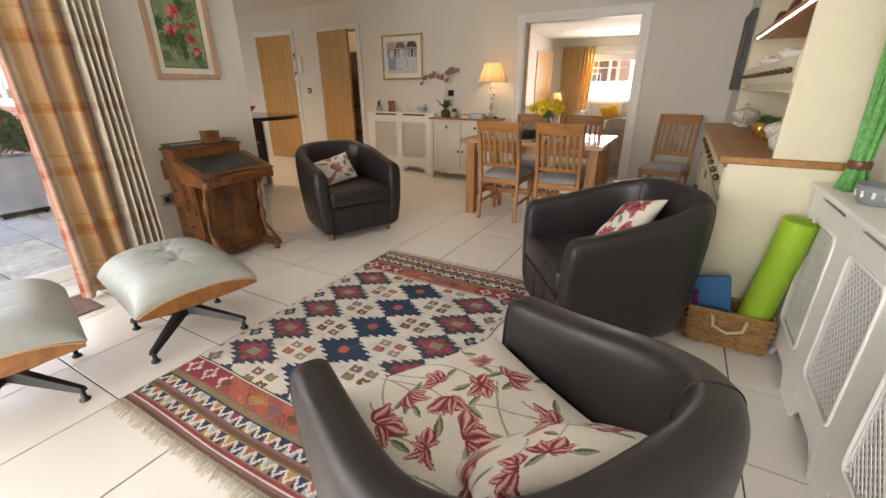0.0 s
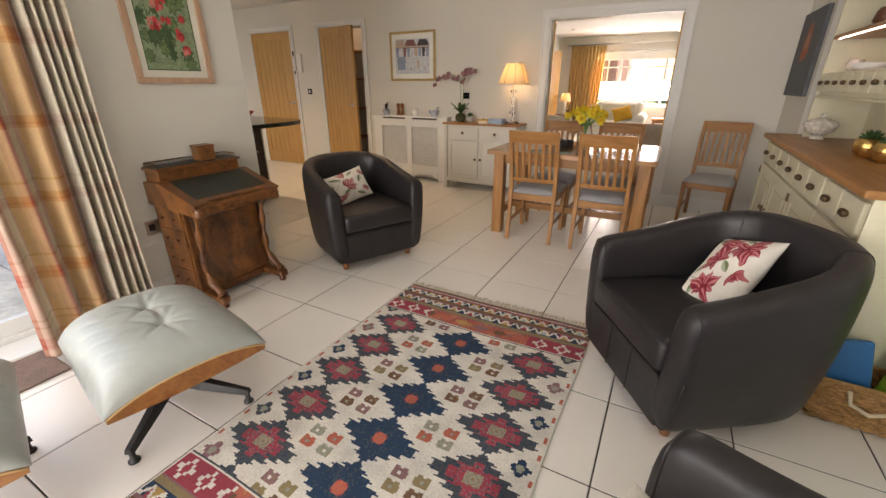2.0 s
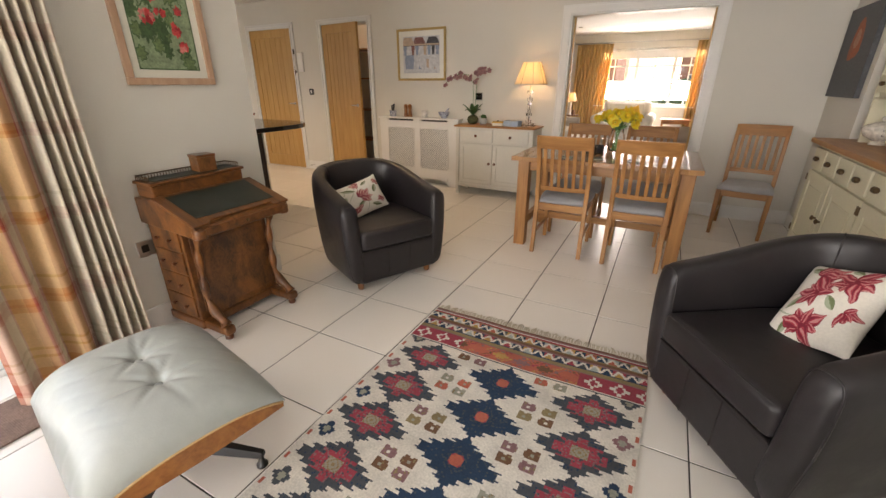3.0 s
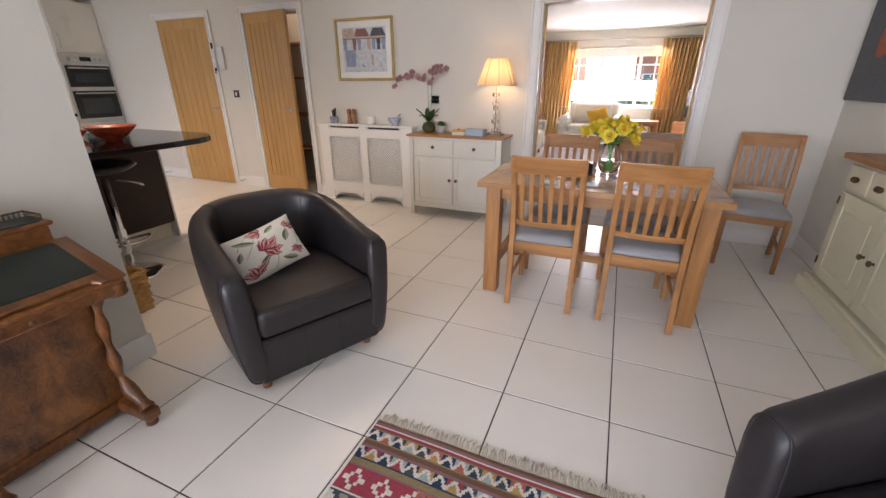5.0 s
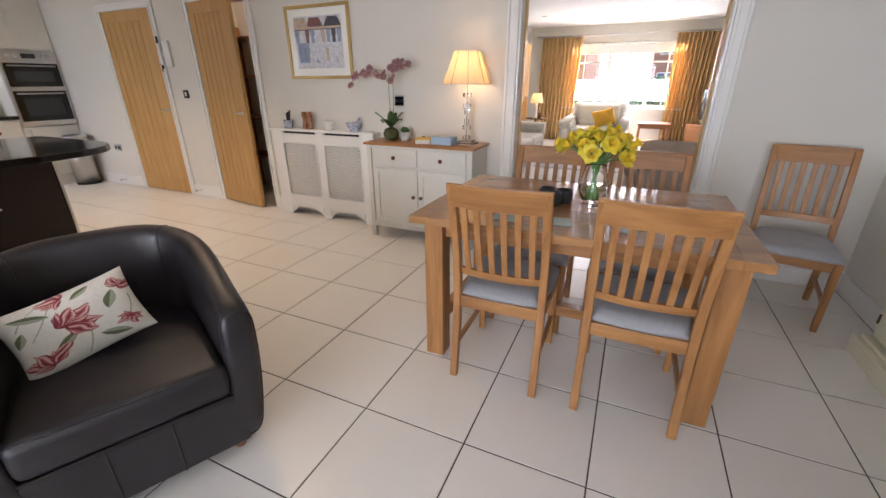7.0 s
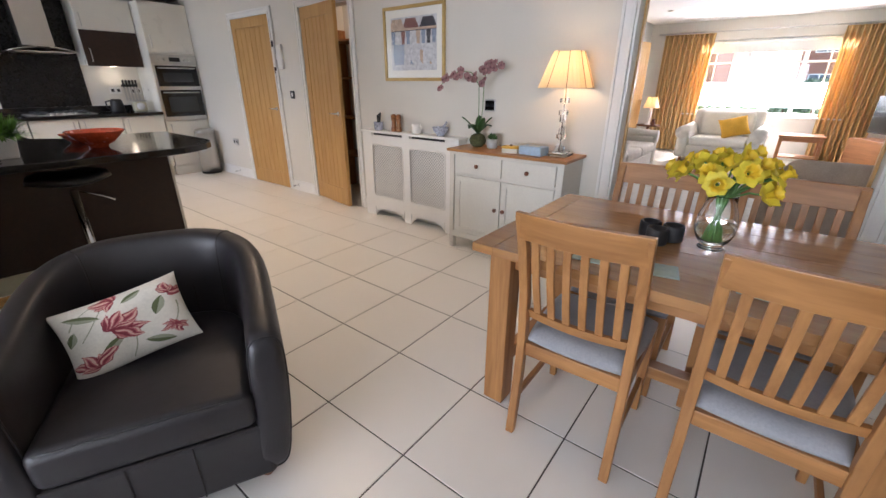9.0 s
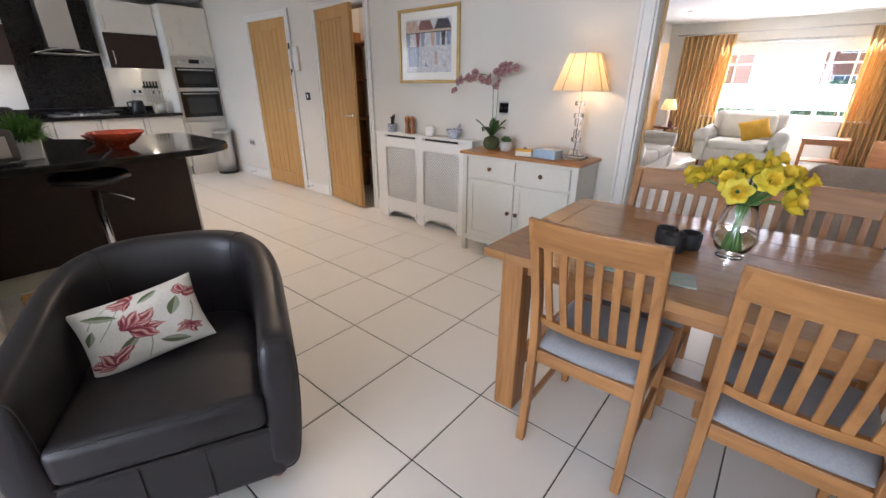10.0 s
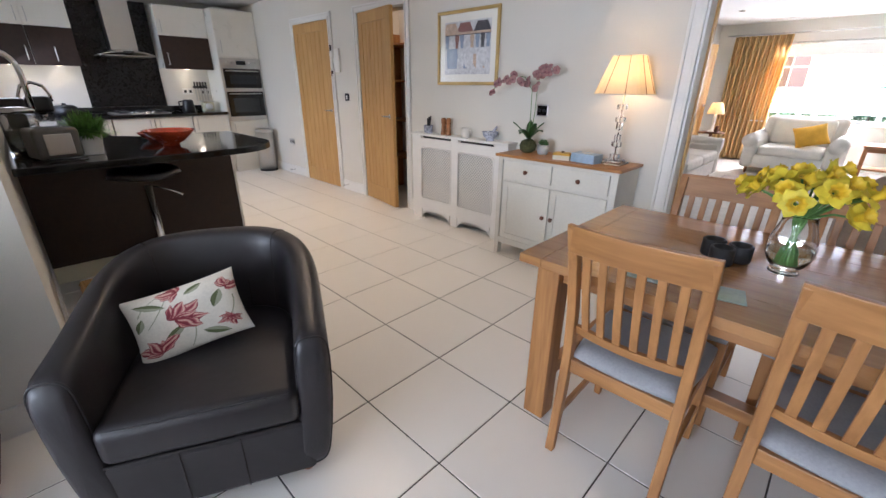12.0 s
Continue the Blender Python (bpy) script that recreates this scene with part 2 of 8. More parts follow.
def lathe(bm, prof, n=24, m=None, cap=True):
    """A turned shape about z from (radius, height) pairs."""
    rings = []
    for r, z in prof:
        ring = [bm.verts.new((max(r, 1e-5) * math.cos(2 * math.pi * k / n), max(r, 1e-5) * math.sin(2 * math.pi * k / n), z)) for k in range(n)]
        rings.append(ring)
    for a, b in zip(rings, rings[1:]):
        for k in range(n):
            bm.faces.new((a[k], a[(k + 1) % n], b[(k + 1) % n], b[k]))
    if cap:
        bm.faces.new(list(reversed(rings[0]))), bm.faces.new(rings[-1])
    if m is not None:
        bmesh.ops.transform(bm, matrix=m, verts=[v for r in rings for v in r])
    return rings


def tube(bm, pts, r, n=8, cap=True):
    """A round bar along points; r is one radius or one for each point."""
    pts = [Vector(p) for p in pts]
    rs = r if isinstance(r, (list, tuple)) else [r] * len(pts)
    rings = []
    ref = None
    for i, p in enumerate(pts):
        d = (pts[min(i + 1, len(pts) - 1)] - pts[max(i - 1, 0)]).normalized()
        if ref is None:
            ref = d.orthogonal().normalized()
        u = (ref - d * ref.dot(d)).normalized()
        ref, w = u, d.cross(u)
        rings.append([bm.verts.new(p + (u * math.cos(2 * math.pi * k / n) + w * math.sin(2 * math.pi * k / n)) * rs[i]) for k in range(n)])
    for a, b in zip(rings, rings[1:]):
        for k in range(n):
            bm.faces.new((a[k], a[(k + 1) % n], b[(k + 1) % n], b[k]))
    if cap:
        bm.faces.new(list(reversed(rings[0]))), bm.faces.new(rings[-1])


def sheet(bm, nu, nv, pos, pick=None, closed=False):
    """A grid of faces; pos(u, v) gives places and pick(u, v) the material slot."""
    vs = [[bm.verts.new(pos(i / nu, j / nv)) for j in range(nv + 1)] for i in range(nu + 1)]
    for i in range(nu):
        for j in range(nv):
            f = bm.faces.new((vs[i][j], vs[i + 1][j], vs[i + 1][j + 1], vs[i][j + 1]))
            if pick:
                f.material_index = pick((i + 0.5) / nu, (j + 0.5) / nv)
    return vs


def prism(bm, outline, z0, z1, m=None):
    """An upright slab from a plan outline."""
    a = [bm.verts.new((x, y, z0)) for x, y in outline]
    b = [bm.verts.new((x, y, z1)) for x, y in outline]
    n = len(a)
    bm.faces.new(list(reversed(a))), bm.faces.new(b)
    for k in range(n):
        bm.faces.new((a[k], a[(k + 1) % n], b[(k + 1) % n], b[k]))
    if m is not None:
        bmesh.ops.transform(bm, matrix=m, verts=a + b)


def part(name, bm, material, parent=None, label="", bevel=0.0, smooth=False, at=None, seg=2):
    me = bpy.data.meshes.new(name)
    bmesh.ops.recalc_face_normals(bm, faces=bm.faces)
    bm.to_mesh(me)
    bm.free()
    for mm in (material if isinstance(material, (list, tuple)) else [material]):
        me.materials.append(mm)
    if smooth:
        me.shade_smooth()
    ob = new(name, me)
    if parent is not None:
        ob.parent = parent
    if at is not None:
        ob.matrix_basis = at
    if bevel:
        mod = ob.modifiers.new("bevel", "BEVEL")
        mod.width, mod.segments, mod.limit_method, mod.angle_limit = bevel, seg, "ANGLE", radians(40)
    if label:
        tagged(ob, label)
    return ob


def box(name, parent, x0, x1, y0, y1, z0, z1, material, bevel=0.003, label="", at=None, seg=2):
    bm = bmesh.new()
    bx(bm, x0, x1, y0, y1, z0, z1)
    return part(name, bm, material, parent, label, bevel, at=at, seg=seg)


def turned(name, parent, prof, material, at=None, label="", n=24, cap=True):
    bm = bmesh.new()
    lathe(bm, prof, n, cap=cap)
    return part(name, bm, material, parent, label, smooth=True, at=at)


def bar(name, parent, pts, r, material, label="", n=8):
    bm = bmesh.new()
    tube(bm, pts, r, n)
    return part(name, bm, material, parent, label, smooth=True)


def thing(name, m, label, category, group=""):
    e = new(name)
    e.empty_display_size = 0.1
    e.matrix_basis = m
    return tagged(e, label, category, group)


def setting(name, bm, material, label, category, bevel=0.0):
    return tagged(part(name, bm, material, None, "", bevel), label, category, kind="structure")


# ---- the large structure ----
NORTH, EAST, EAST2, WEST, SOUTH, KSOUTH, KWEST, H = 7.86, -0.36, -0.69, -4.25, -1.3, 4.82, -9.70, 2.42
bm = bmesh.new()
bx(bm, WEST - 0.34, EAST + 0.2, SOUTH - 0.1, NORTH + 0.02, -0.12, -0.003)
bx(bm, KWEST - 0.1, WEST - 0.34, KSOUTH - 0.3, NORTH + 0.02, -0.12, -0.003)
floor = setting("floor", bm, M_GROUT, "cream square floor tiles with dark grout joints", "floor")
bm = bmesh.new()
bx(bm, WEST - 0.34, EAST + 0.2, SOUTH - 0.1, NORTH + 0.14, H, H + 0.15)
bx(bm, KWEST - 0.2, WEST - 0.34, KSOUTH - 0.3, NORTH + 0.14, H, H + 0.15)
setting("ceiling", bm, M_CEIL, "plain white painted plaster ceiling", "ceiling")


def wall_y(bm, y0, y1, x0, x1, holes, top=H):
    """A wall along x with openings (x0, x1, z0, z1)."""
    x = x0
    for a, b, c, d in sorted(holes):
        bx(bm, x, a, y0, y1, 0, top)
        if c > 0:
            bx(bm, a, b, y0, y1, 0, c)
        bx(bm, a, b, y0, y1, d, top)
        x = b
    bx(bm, x, x1, y0, y1, 0, top)


bm = bmesh.new()
wall_y(bm, NORTH, NORTH + 0.14, KWEST - 0.2, EAST + 0.2, [(-6.41, -5.62, 0, 2.03), (-2.96, -1.64, 0, 1.95)])
setting("wall_north", bm, M_WALL, "smooth off-white painted plaster wall", "wall")
bm = bmesh.new()
bx(bm, EAST, EAST + 0.2, SOUTH - 0.1, NORTH, 0, H)
setting("wall_east", bm, M_WALL, "smooth off-white painted plaster wall", "wall")
bm = bmesh.new()
bx(bm, EAST2, EAST - 0.002, 7.06, NORTH - 0.002, 0, H - 0.002)
setting("wall_east_pier", bm, M_WALL, "projecting off-white plaster wall beside the dresser", "wall")
bm = bmesh.new()
bx(bm, WEST - 0.34, WEST, 3.80, KSOUTH, 0, H)
bx(bm, WEST - 0.34, WEST, 1.30, 3.80, 2.12, H)
bx(bm, WEST - 0.34, WEST, SOUTH, 1.30, 0, H)
setting("wall_west", bm, M_WALL, "off-white plaster wall with the garden door opening", "wall")
bm = bmesh.new()
wall_y(bm, KSOUTH - 0.3, KSOUTH, KWEST - 0.2, WEST - 0.342, [(-9.5, -7.75, 1.05, 2.1)])
setting("wall_kitchen_south", bm, M_WALL, "off-white plaster wall of the kitchen", "wall")
bm = bmesh.new()
bx(bm, KWEST - 0.2, KWEST, KSOUTH + 0.002, NORTH - 0.002, 0, H)
setting("wall_kitchen_west", bm, M_WALL, "off-white plaster wall behind the kitchen units", "wall")
bm = bmesh.new()
wall_y(bm, SOUTH - 0.1, SOUTH, WEST - 0.34, EAST - 0.002, [(-4.0, -0.8, 0.12, 2.15)])
setting("wall_south", bm, M_WALL, "unseen off-white wall with an added wide window", "wall")


def oak_chair(m, label, group="oak chairs"):
    """A slat-backed oak dining chair; it faces +y, with its base at the middle of the seat."""
    e = thing("dining_chair", m, label, "chair", group)
    w, d = 0.185, 0.20
    for s in (-1, 1):
        bm = bmesh.new()
        prof = [(-0.235, 0), (-0.20, 0.25), (-0.19, 0.44), (-0.205, 0.62), (-0.245, 0.80), (-0.285, 0.925)]
        pw, th = 0.036, 0.032
        rings = []
        for i, (y, z) in enumerate(prof):
            t = pw * (0.8 if i in (0, 5) else 1.0)
            x = s * (w - 0.0)
            rings.append([bm.verts.new((x + a * th / 2, y + b * t / 2, z)) for a, b in ((-1, -1), (1, -1), (1, 1), (-1, 1))])
        for a, b in zip(rings, rings[1:]):
            for k in range(4):
                bm.faces.new((a[k], a[(k + 1) % 4], b[(k + 1) % 4], b[k]))
        bm.faces.new(rings[0]), bm.faces.new(rings[-1])
        part("back_leg", bm, M_OAK, e, bevel=0.004)
        bm = bmesh.new()
        vs = bx(bm, s * w - 0.019, s * w + 0.019, d - 0.019, d + 0.019, 0, 0.41)
        for v in vs:
            if v.co.z < 0.1:
                v.co.x, v.co.y = s * w + (v.co.x - s * w) * 0.72, d + (v.co.y - d) * 0.72
        part("front_leg", bm, M_OAK, e, bevel=0.003)
        box("side_rail", e, s * w - 0.011, s * w + 0.011, -0.18, d - 0.019, 0.355, 0.41, M_OAK_Y, 0.003)
        box("stretcher", e, s * w - 0.009, s * w + 0.009, -0.205, d - 0.019, 0.15, 0.175, M_OAK_Y, 0.003)
    box("front_rail", e, -w + 0.019, w - 0.019, d - 0.011, d + 0.011, 0.355, 0.41, M_OAK_X, 0.003)
    box("back_rail", e, -w + 0.016, w - 0.016, -0.20, -0.178, 0.355, 0.41, M_OAK_X, 0.003)
    # padded seat with a crowned top
    bm = bmesh.new()

    def seat(u, v):
        x, y = (u - 0.5) * 2, (v - 0.5) * 2
        k = 1 - 0.06 * (abs(x * y)) ** 2
        return (x * 0.205 * k * (0.88 + 0.16 * v), (v - 0.5) * 0.425 * k + 0.02, 0.425 + 0.035 * (1 - abs(x) ** 6) ** 0.5 * (1 - abs(y) ** 6) ** 0.5)
    sheet(bm, 16, 16, seat)
    edge = [ed for ed in bm.edges if ed.is_boundary]
    ret = bmesh.ops.extrude_edge_only(bm, edges=edge)
    for v in ret["geom"]:
        if isinstance(v, bmesh.types.BMVert):
            v.co.z = 0.411
    bmesh.ops.contextual_create(bm, geom=[ed for ed in bm.edges if ed.is_boundary])
    part("seat_pad", bm, M_PAD, e, "pale grey woven seat pad", smooth=True)

    def back(u, v, z0, z1, curve):
        x = (u - 0.5) * 2
        z = z0 + v * (z1 - z0)
        return x, -(0.205 + (z - 0.62) * 0.26) - curve * (1 - x * x), z
    for nm, z0, z1, half in (("top_rail", 0.84, 0.935, w + 0.016), ("lower_rail", 0.515, 0.55, w - 0.014)):
        bm = bmesh.new()

        def rail(u, v):
            x, y, z = back(u, v, z0, z1, 0.022)
            return x * half, y - 0.011, z
        vs = sheet(bm, 14, 2, rail)
        geo = bmesh.ops.extrude_face_region(bm, geom=bm.faces[:])
        bmesh.ops.translate(bm, vec=(0, 0.022, 0), verts=[g for g in geo["geom"] if isinstance(g, bmesh.types.BMVert)])
        part(nm, bm, M_OAK_X, e, bevel=0.003)
    for k in range(6):
        x = -0.135 + k * 0.054
        bm = bmesh.new()
        rings = []
        for j in range(5):
            z = 0.545 + j * 0.075
            y = -(0.205 + (z - 0.62) * 0.26) - 0.022 * (1 - (x / w) ** 2) - 0.006 * math.sin(math.pi * j / 4)
            rings.append([bm.verts.new((x + a * 0.0125, y + b * 0.006, z)) for a, b in ((-1, -1), (1, -1), (1, 1), (-1, 1))])
        for a, b in zip(rings, rings[1:]):
            for q in range(4):
                bm.faces.new((a[q], a[(q + 1) % 4], b[(q + 1) % 4], b[q]))
        bm.faces.new(rings[0]), bm.faces.new(rings[-1])
        part("slat", bm, M_OAK, e, bevel=0.002)
    return e


GROUPC = "oak chairs round the dining table"
chair = oak_chair(pose(-2.515, 6.285, 0, 0, 0, 1), "oak slat-backed dining chair tucked under the oak table", GROUPC)
copy_thing(chair, pose(-1.96, 6.285, 0, 0, 0, -0.5))
copy_thing(chair, pose(-2.505, 6.80, 0, 0, 0, 180))
copy_thing(chair, pose(-1.99, 6.82, 0, 0, 0, 179))
side_chair = copy_thing(chair, pose(-1.155, 7.42, 0, 0, 0, 169))
tagged(side_chair, "oak slat-backed chair standing alone against the wall", "chair", "oak chairs")

# dining table
table = thing("dining_table", pose(-2.27, 6.53, 0), "solid oak dining table with thick square legs", "table")
TX, TY, TZ = 0.655, 0.46, 0.757
for k in range(5):
    y0 = -TY + k * 0.184
    box("board", table, -TX + 0.09, TX - 0.09, y0 + 0.0006, y0 + 0.1834, TZ - 0.034, TZ, M_TOP, 0.0015)
for s in (-1, 1):
    box("breadboard_end", table, s * (TX - 0.045) - 0.0445, s * (TX - 0.045) + 0.0445, -TY, TY, TZ - 0.034, TZ, M_TOP, 0.003)
    box("apron_side", table, s * 0.57 - 0.012, s * 0.57 + 0.012, -0.29, 0.29, 0.635, TZ - 0.034, M_OAK_Y, 0.003)
    box("apron", table, -0.54, 0.54, s * 0.33 - 0.012, s * 0.33 + 0.012, 0.635, TZ - 0.034, M_OAK_X, 0.003)
    box("side_stretcher", table, s * 0.57 - 0.02, s * 0.57 + 0.02, -0.29, 0.29, 0.16, 0.225, M_OAK_Y, 0.004)
    for q in (-1, 1):
        box("leg", table, s * 0.575 - 0.045, s * 0.575 + 0.045, q * 0.335 - 0.045, q * 0.335 + 0.045, 0, TZ - 0.034, M_OAK, 0.005)
box("long_stretcher", table, -0.55, 0.55, -0.03, 0.03, 0.165, 0.22, M_OAK_X, 0.004)


def tub_chair(m, label):
    """A leather tub chair that faces -y."""
    e = thing("tub_chair", m, label, "armchair", "dark leather tub chairs")
    W, TH = 0.33, 0.115     # centre line half-width and wall thickness
    path = []
    for k in range(6):
        path.append((-W, -0.30 + 0.065 * k))
    for k in range(1, 28):
        a = math.pi * k / 28
        c, s = math.cos(a), math.sin(a)
        path.append((-math.copysign(abs(c) ** 0.66, c) * W, 0.025 + 0.355 * s ** 0.66))
    for k in range(6):
        path.append((W, 0.025 - 0.065 * k))
    n = len(path)
    bm = bmesh.new()
    rings = []
    NP = 18
    for i, (x, y) in enumerate(path):
        p0, p1 = Vector(path[max(i - 1, 0)]), Vector(path[min(i + 1, n - 1)])
        d = (p1 - p0).normalized()
        out = Vector((-d.y, d.x))
        if out.dot(Vector((x, y + 0.03))) < 0:
            out = -out
        back = max(0.0, min(1.0, (y + 0.30) / 0.68))
        top = 0.605 + 0.155 * (back ** 1.35)
        ring = []
        for k in range(NP):
            a = 2 * math.pi * k / NP
            c, s = math.cos(a), math.sin(a)
            u = math.copysign(abs(c) ** 0.55, c) * TH / 2
            v = math.copysign(abs(s) ** 0.28, s)
            z = 0.062 + (v + 1) / 2 * (top - 0.062)
            f = (z - 0.062) / (top - 0.062)
            taper = -0.042 * (1 - f) ** 1.15 + 0.012 * math.sin(math.pi * f)
            o = u + (taper if c > 0 else taper * 0.85)
            ring.append(bm.verts.new((x + out.x * o, y + out.y * o, z)))
        rings.append(ring)
    for a, b in zip(rings, rings[1:]):
        for k in range(NP):
            bm.faces.new((a[k], a[(k + 1) % NP], b[(k + 1) % NP], b[k]))
    for ring, sgn in ((rings[0], 1), (rings[-1], -1)):
        cen = sum((v.co for v in ring), Vector()) / NP
        mid = [bm.verts.new((cen + (v.co - cen) * 0.72) + Vector((0, -0.022, 0))) for v in ring]
        for k in range(NP):
            bm.faces.new((ring[k], ring[(k + 1) % NP], mid[(k + 1) % NP], mid[k]))
        bm.faces.new(mid)
    joints = {}
    for i in (0, 13, n - 14, n - 1):
        co = [v.co.copy() for v in rings[i]]
        fine = []
        for k in range(NP):
            a, b, c, d = co[k - 1], co[k], co[(k + 1) % NP], co[(k + 2) % NP]
            fine.append((a + b * 4 + c) / 6)
            fine.append((a + b * 23 + c * 23 + d) / 48)
        if i in (0, n - 1):
            cen = sum(fine, Vector()) / len(fine)
            fine = [cen + (p - cen) * 0.953 + Vector((0, 0.006, 0)) for p in fine]
        joints[i] = fine
    shell = part("shell", bm, M_LEATHER, e, smooth=True)
    sub = shell.modifiers.new("round", "SUBSURF")
    sub.levels = sub.render_levels = 1

    for i in (0, n - 1):
        bm = bmesh.new()
        tube(bm, joints[i] + joints[i][:1], 0.0035, 8)
        part("piping", bm, M_LEATHER, shell, smooth=True)
    # stitched joints where the arms meet the back
    for i in (13, n - 14):
        lim = joints[i]
        bm = bmesh.new()
        tube(bm, lim + lim[:1], 0.0028, 6)
        part("seam", bm, M_SEAM, shell)

    def plan(shrink, front):
        pts = [(-W + shrink, front)]
        for k in range(0, 21):
            a = math.pi * k / 20
            c, s = math.cos(a), math.sin(a)
            pts.append((-(W - shrink) * math.copysign(abs(c) ** 0.66, c), 0.025 + (0.355 - shrink) * s ** 0.66))
        pts.append((W - shrink, front))
        return pts
    bm = bmesh.new()
    prism(bm, plan(0.03, -0.312), 0.066, 0.285)
    part("seat_base", bm, M_LEATHER, e, bevel=0.018, seg=3)
    bm = bmesh.new()
    prism(bm, plan(0.056, -0.328), 0.29, 0.425)
    cushion = part("seat_cushion", bm, M_LEATHER, e, bevel=0.035, seg=4)
    cushion.data.shade_smooth()
    bm = bmesh.new()
    tube(bm, [(-0.27, -0.315, 0.287), (0.27, -0.315, 0.287)], 0.004, 6)
    part("piping", bm, M_SEAM, cushion)
    for x in (-0.085, 0.085):
        bm = bmesh.new()
        tube(bm, [(x, -0.313, 0.075), (x, -0.3145, 0.18), (x, -0.313, 0.275)], 0.0026, 6)
        part("seam", bm, M_SEAM, e)
    bm = bmesh.new()
    tube(bm, [(-0.245, -0.316, 0.413), (-0.20, -0.317, 0.414), (0.20, -0.317, 0.414), (0.245, -0.316, 0.413)], 0.003, 6)
    part("piping", bm, M_LEATHER, cushion, smooth=True)
    for x in (-0.10, 0.10):
        bm = bmesh.new()
        yb = 0.025 + 0.355 - 0.06
        tube(bm, [(x, yb - 0.02, 0.43), (x, yb, 0.55), (x, yb + 0.006, 0.66), (x, yb + 0.03, 0.705)], 0.0022, 6)
        part("seam", bm, M_SEAM, shell)
    for x in (-0.265, 0.265):
        for y in (-0.23, 0.18):
            turned("foot", e, [(0.019, 0), (0.027, 0.072)], M_FOOT, Matrix.Translation((x * (1 if y < 0 else 0.75), y, 0)), n=16)
    return e


tub_a = tub_chair(pose(-3.615, 5.205, 0, 0, 0, 64), "dark brown leather tub chair near the walnut desk")
tub_b = copy_thing(tub_a, pose(-1.345, 4.615, 0, 0, 0, -56.5))
tagged(tub_b, "dark brown leather tub chair beside the dresser")
tub_c = copy_thing(tub_a, pose(-1.365, 3.165, 0, 0, 0, -121.5))
tagged(tub_c, "dark brown leather tub chair at the rug's edge")


def panel_door(parent, name, x0, x1, z0, z1, y, material, frame_w=0.05, knob=None):
    """A shaker door in a front that faces -y: frame, sunk panel."""
    d = box(name, parent, x0, x1, y + 0.004, y + 0.018, z0, z1, material, 0.001)
    for a, b, c, q in ((x0, x0 + frame_w, z0, z1), (x1 - frame_w, x1, z0, z1), (x0 + frame_w, x1 - frame_w, z0, z0 + frame_w), (x0 + frame_w, x1 - frame_w, z1 - frame_w, z1)):
        box("door_frame", d, a, b, y - 0.004, y + 0.004, c, q, material, 0.0015)
    if knob:
        turned("knob", d, [(0.008, 0), (0.007, 0.012), (0.016, 0.018), (0.016, 0.024), (0.008, 0.03)], M_KNOB, pose(knob[0], y - 0.004, knob[1], 90), n=16)
    return d


def drawer(parent, x0, x1, z0, z1, y, material, knobs):
    d = box("drawer", parent, x0, x1, y - 0.004, y + 0.016, z0, z1, material, 0.003)
    for x in knobs:
        turned("knob", d, [(0.008, 0), (0.007, 0.012), (0.016, 0.018), (0.016, 0.024), (0.008, 0.03)], M_KNOB, pose(x, y - 0.004, (z0 + z1) / 2, 90), n=16)
    return d


sb = thing("sideboard", pose(-3.64, 7.855, 0), "pale painted sideboard with an oak top and dark knobs", "sideboard")
SW, SD = 0.475, 0.345
box("top", sb, -SW - 0.02, SW + 0.02, -SD - 0.02, 0, 0.81, 0.83, M_OAK_X, 0.004, "oak top board")
box("body", sb, -SW, SW, -SD + 0.018, -0.002, 0.11, 0.81, M_GREYCREAM, 0.002)
for s in (-1, 1):
    box("stile", sb, s * (SW - 0.02) - 0.02, s * (SW - 0.02) + 0.02, -SD, -SD + 0.05, 0, 0.81, M_GREYCREAM, 0.003)
    box("back_foot", sb, s * (SW - 0.02) - 0.02, s * (SW - 0.02) + 0.02, -0.05, -0.002, 0, 0.11, M_GREYCREAM, 0.003)
    drawer(sb, s * 0.2125 - 0.207, s * 0.2125 + 0.207, 0.645, 0.785, -SD + 0.006, M_GREYCREAM, [s * 0.2125])
    panel_door(sb, "door", s * 0.2125 - 0.207, s * 0.2125 + 0.207, 0.15, 0.62, -SD + 0.006, M_GREYCREAM, 0.045, (s * 0.035, 0.40))
box("top_rail", sb, -SW + 0.04, SW - 0.04, -SD + 0.002, -SD + 0.018, 0.785, 0.81, M_GREYCREAM, 0.001)
box("bottom_rail", sb, -SW + 0.04, SW - 0.04, -SD + 0.002, -SD + 0.018, 0.10, 0.148, M_GREYCREAM, 0.001)

# ---- doors, trim and openings ----


def board_trim(name, bm, label, category):
    return setting(name, bm, M_TRIM, label, category, 0.003)


bm = bmesh.new()
for x0, x1 in ((KWEST + 0.6, -7.96), (-6.95, -6.48), (-5.55, -5.42), (-3.13, -3.055), (-1.575, EAST2)):
    bx(bm, x0, x1, NORTH - 0.014, NORTH - 0.001, 0, 0.12)
    bx(bm, x0, x1, NORTH - 0.009, NORTH - 0.001, 0.12, 0.135)
bx(bm, EAST2 - 0.014, EAST2 - 0.001, 7.10, NORTH - 0.014, 0, 0.13)
bx(bm, WEST + 0.001, WEST + 0.014, 3.82, KSOUTH + 0.013, 0, 0.13)
bx(bm, -6.2, WEST, KSOUTH + 0.001, KSOUTH + 0.013, 0, 0.13)
board_trim("baseboard", bm, "white painted skirting boards", "baseboard")


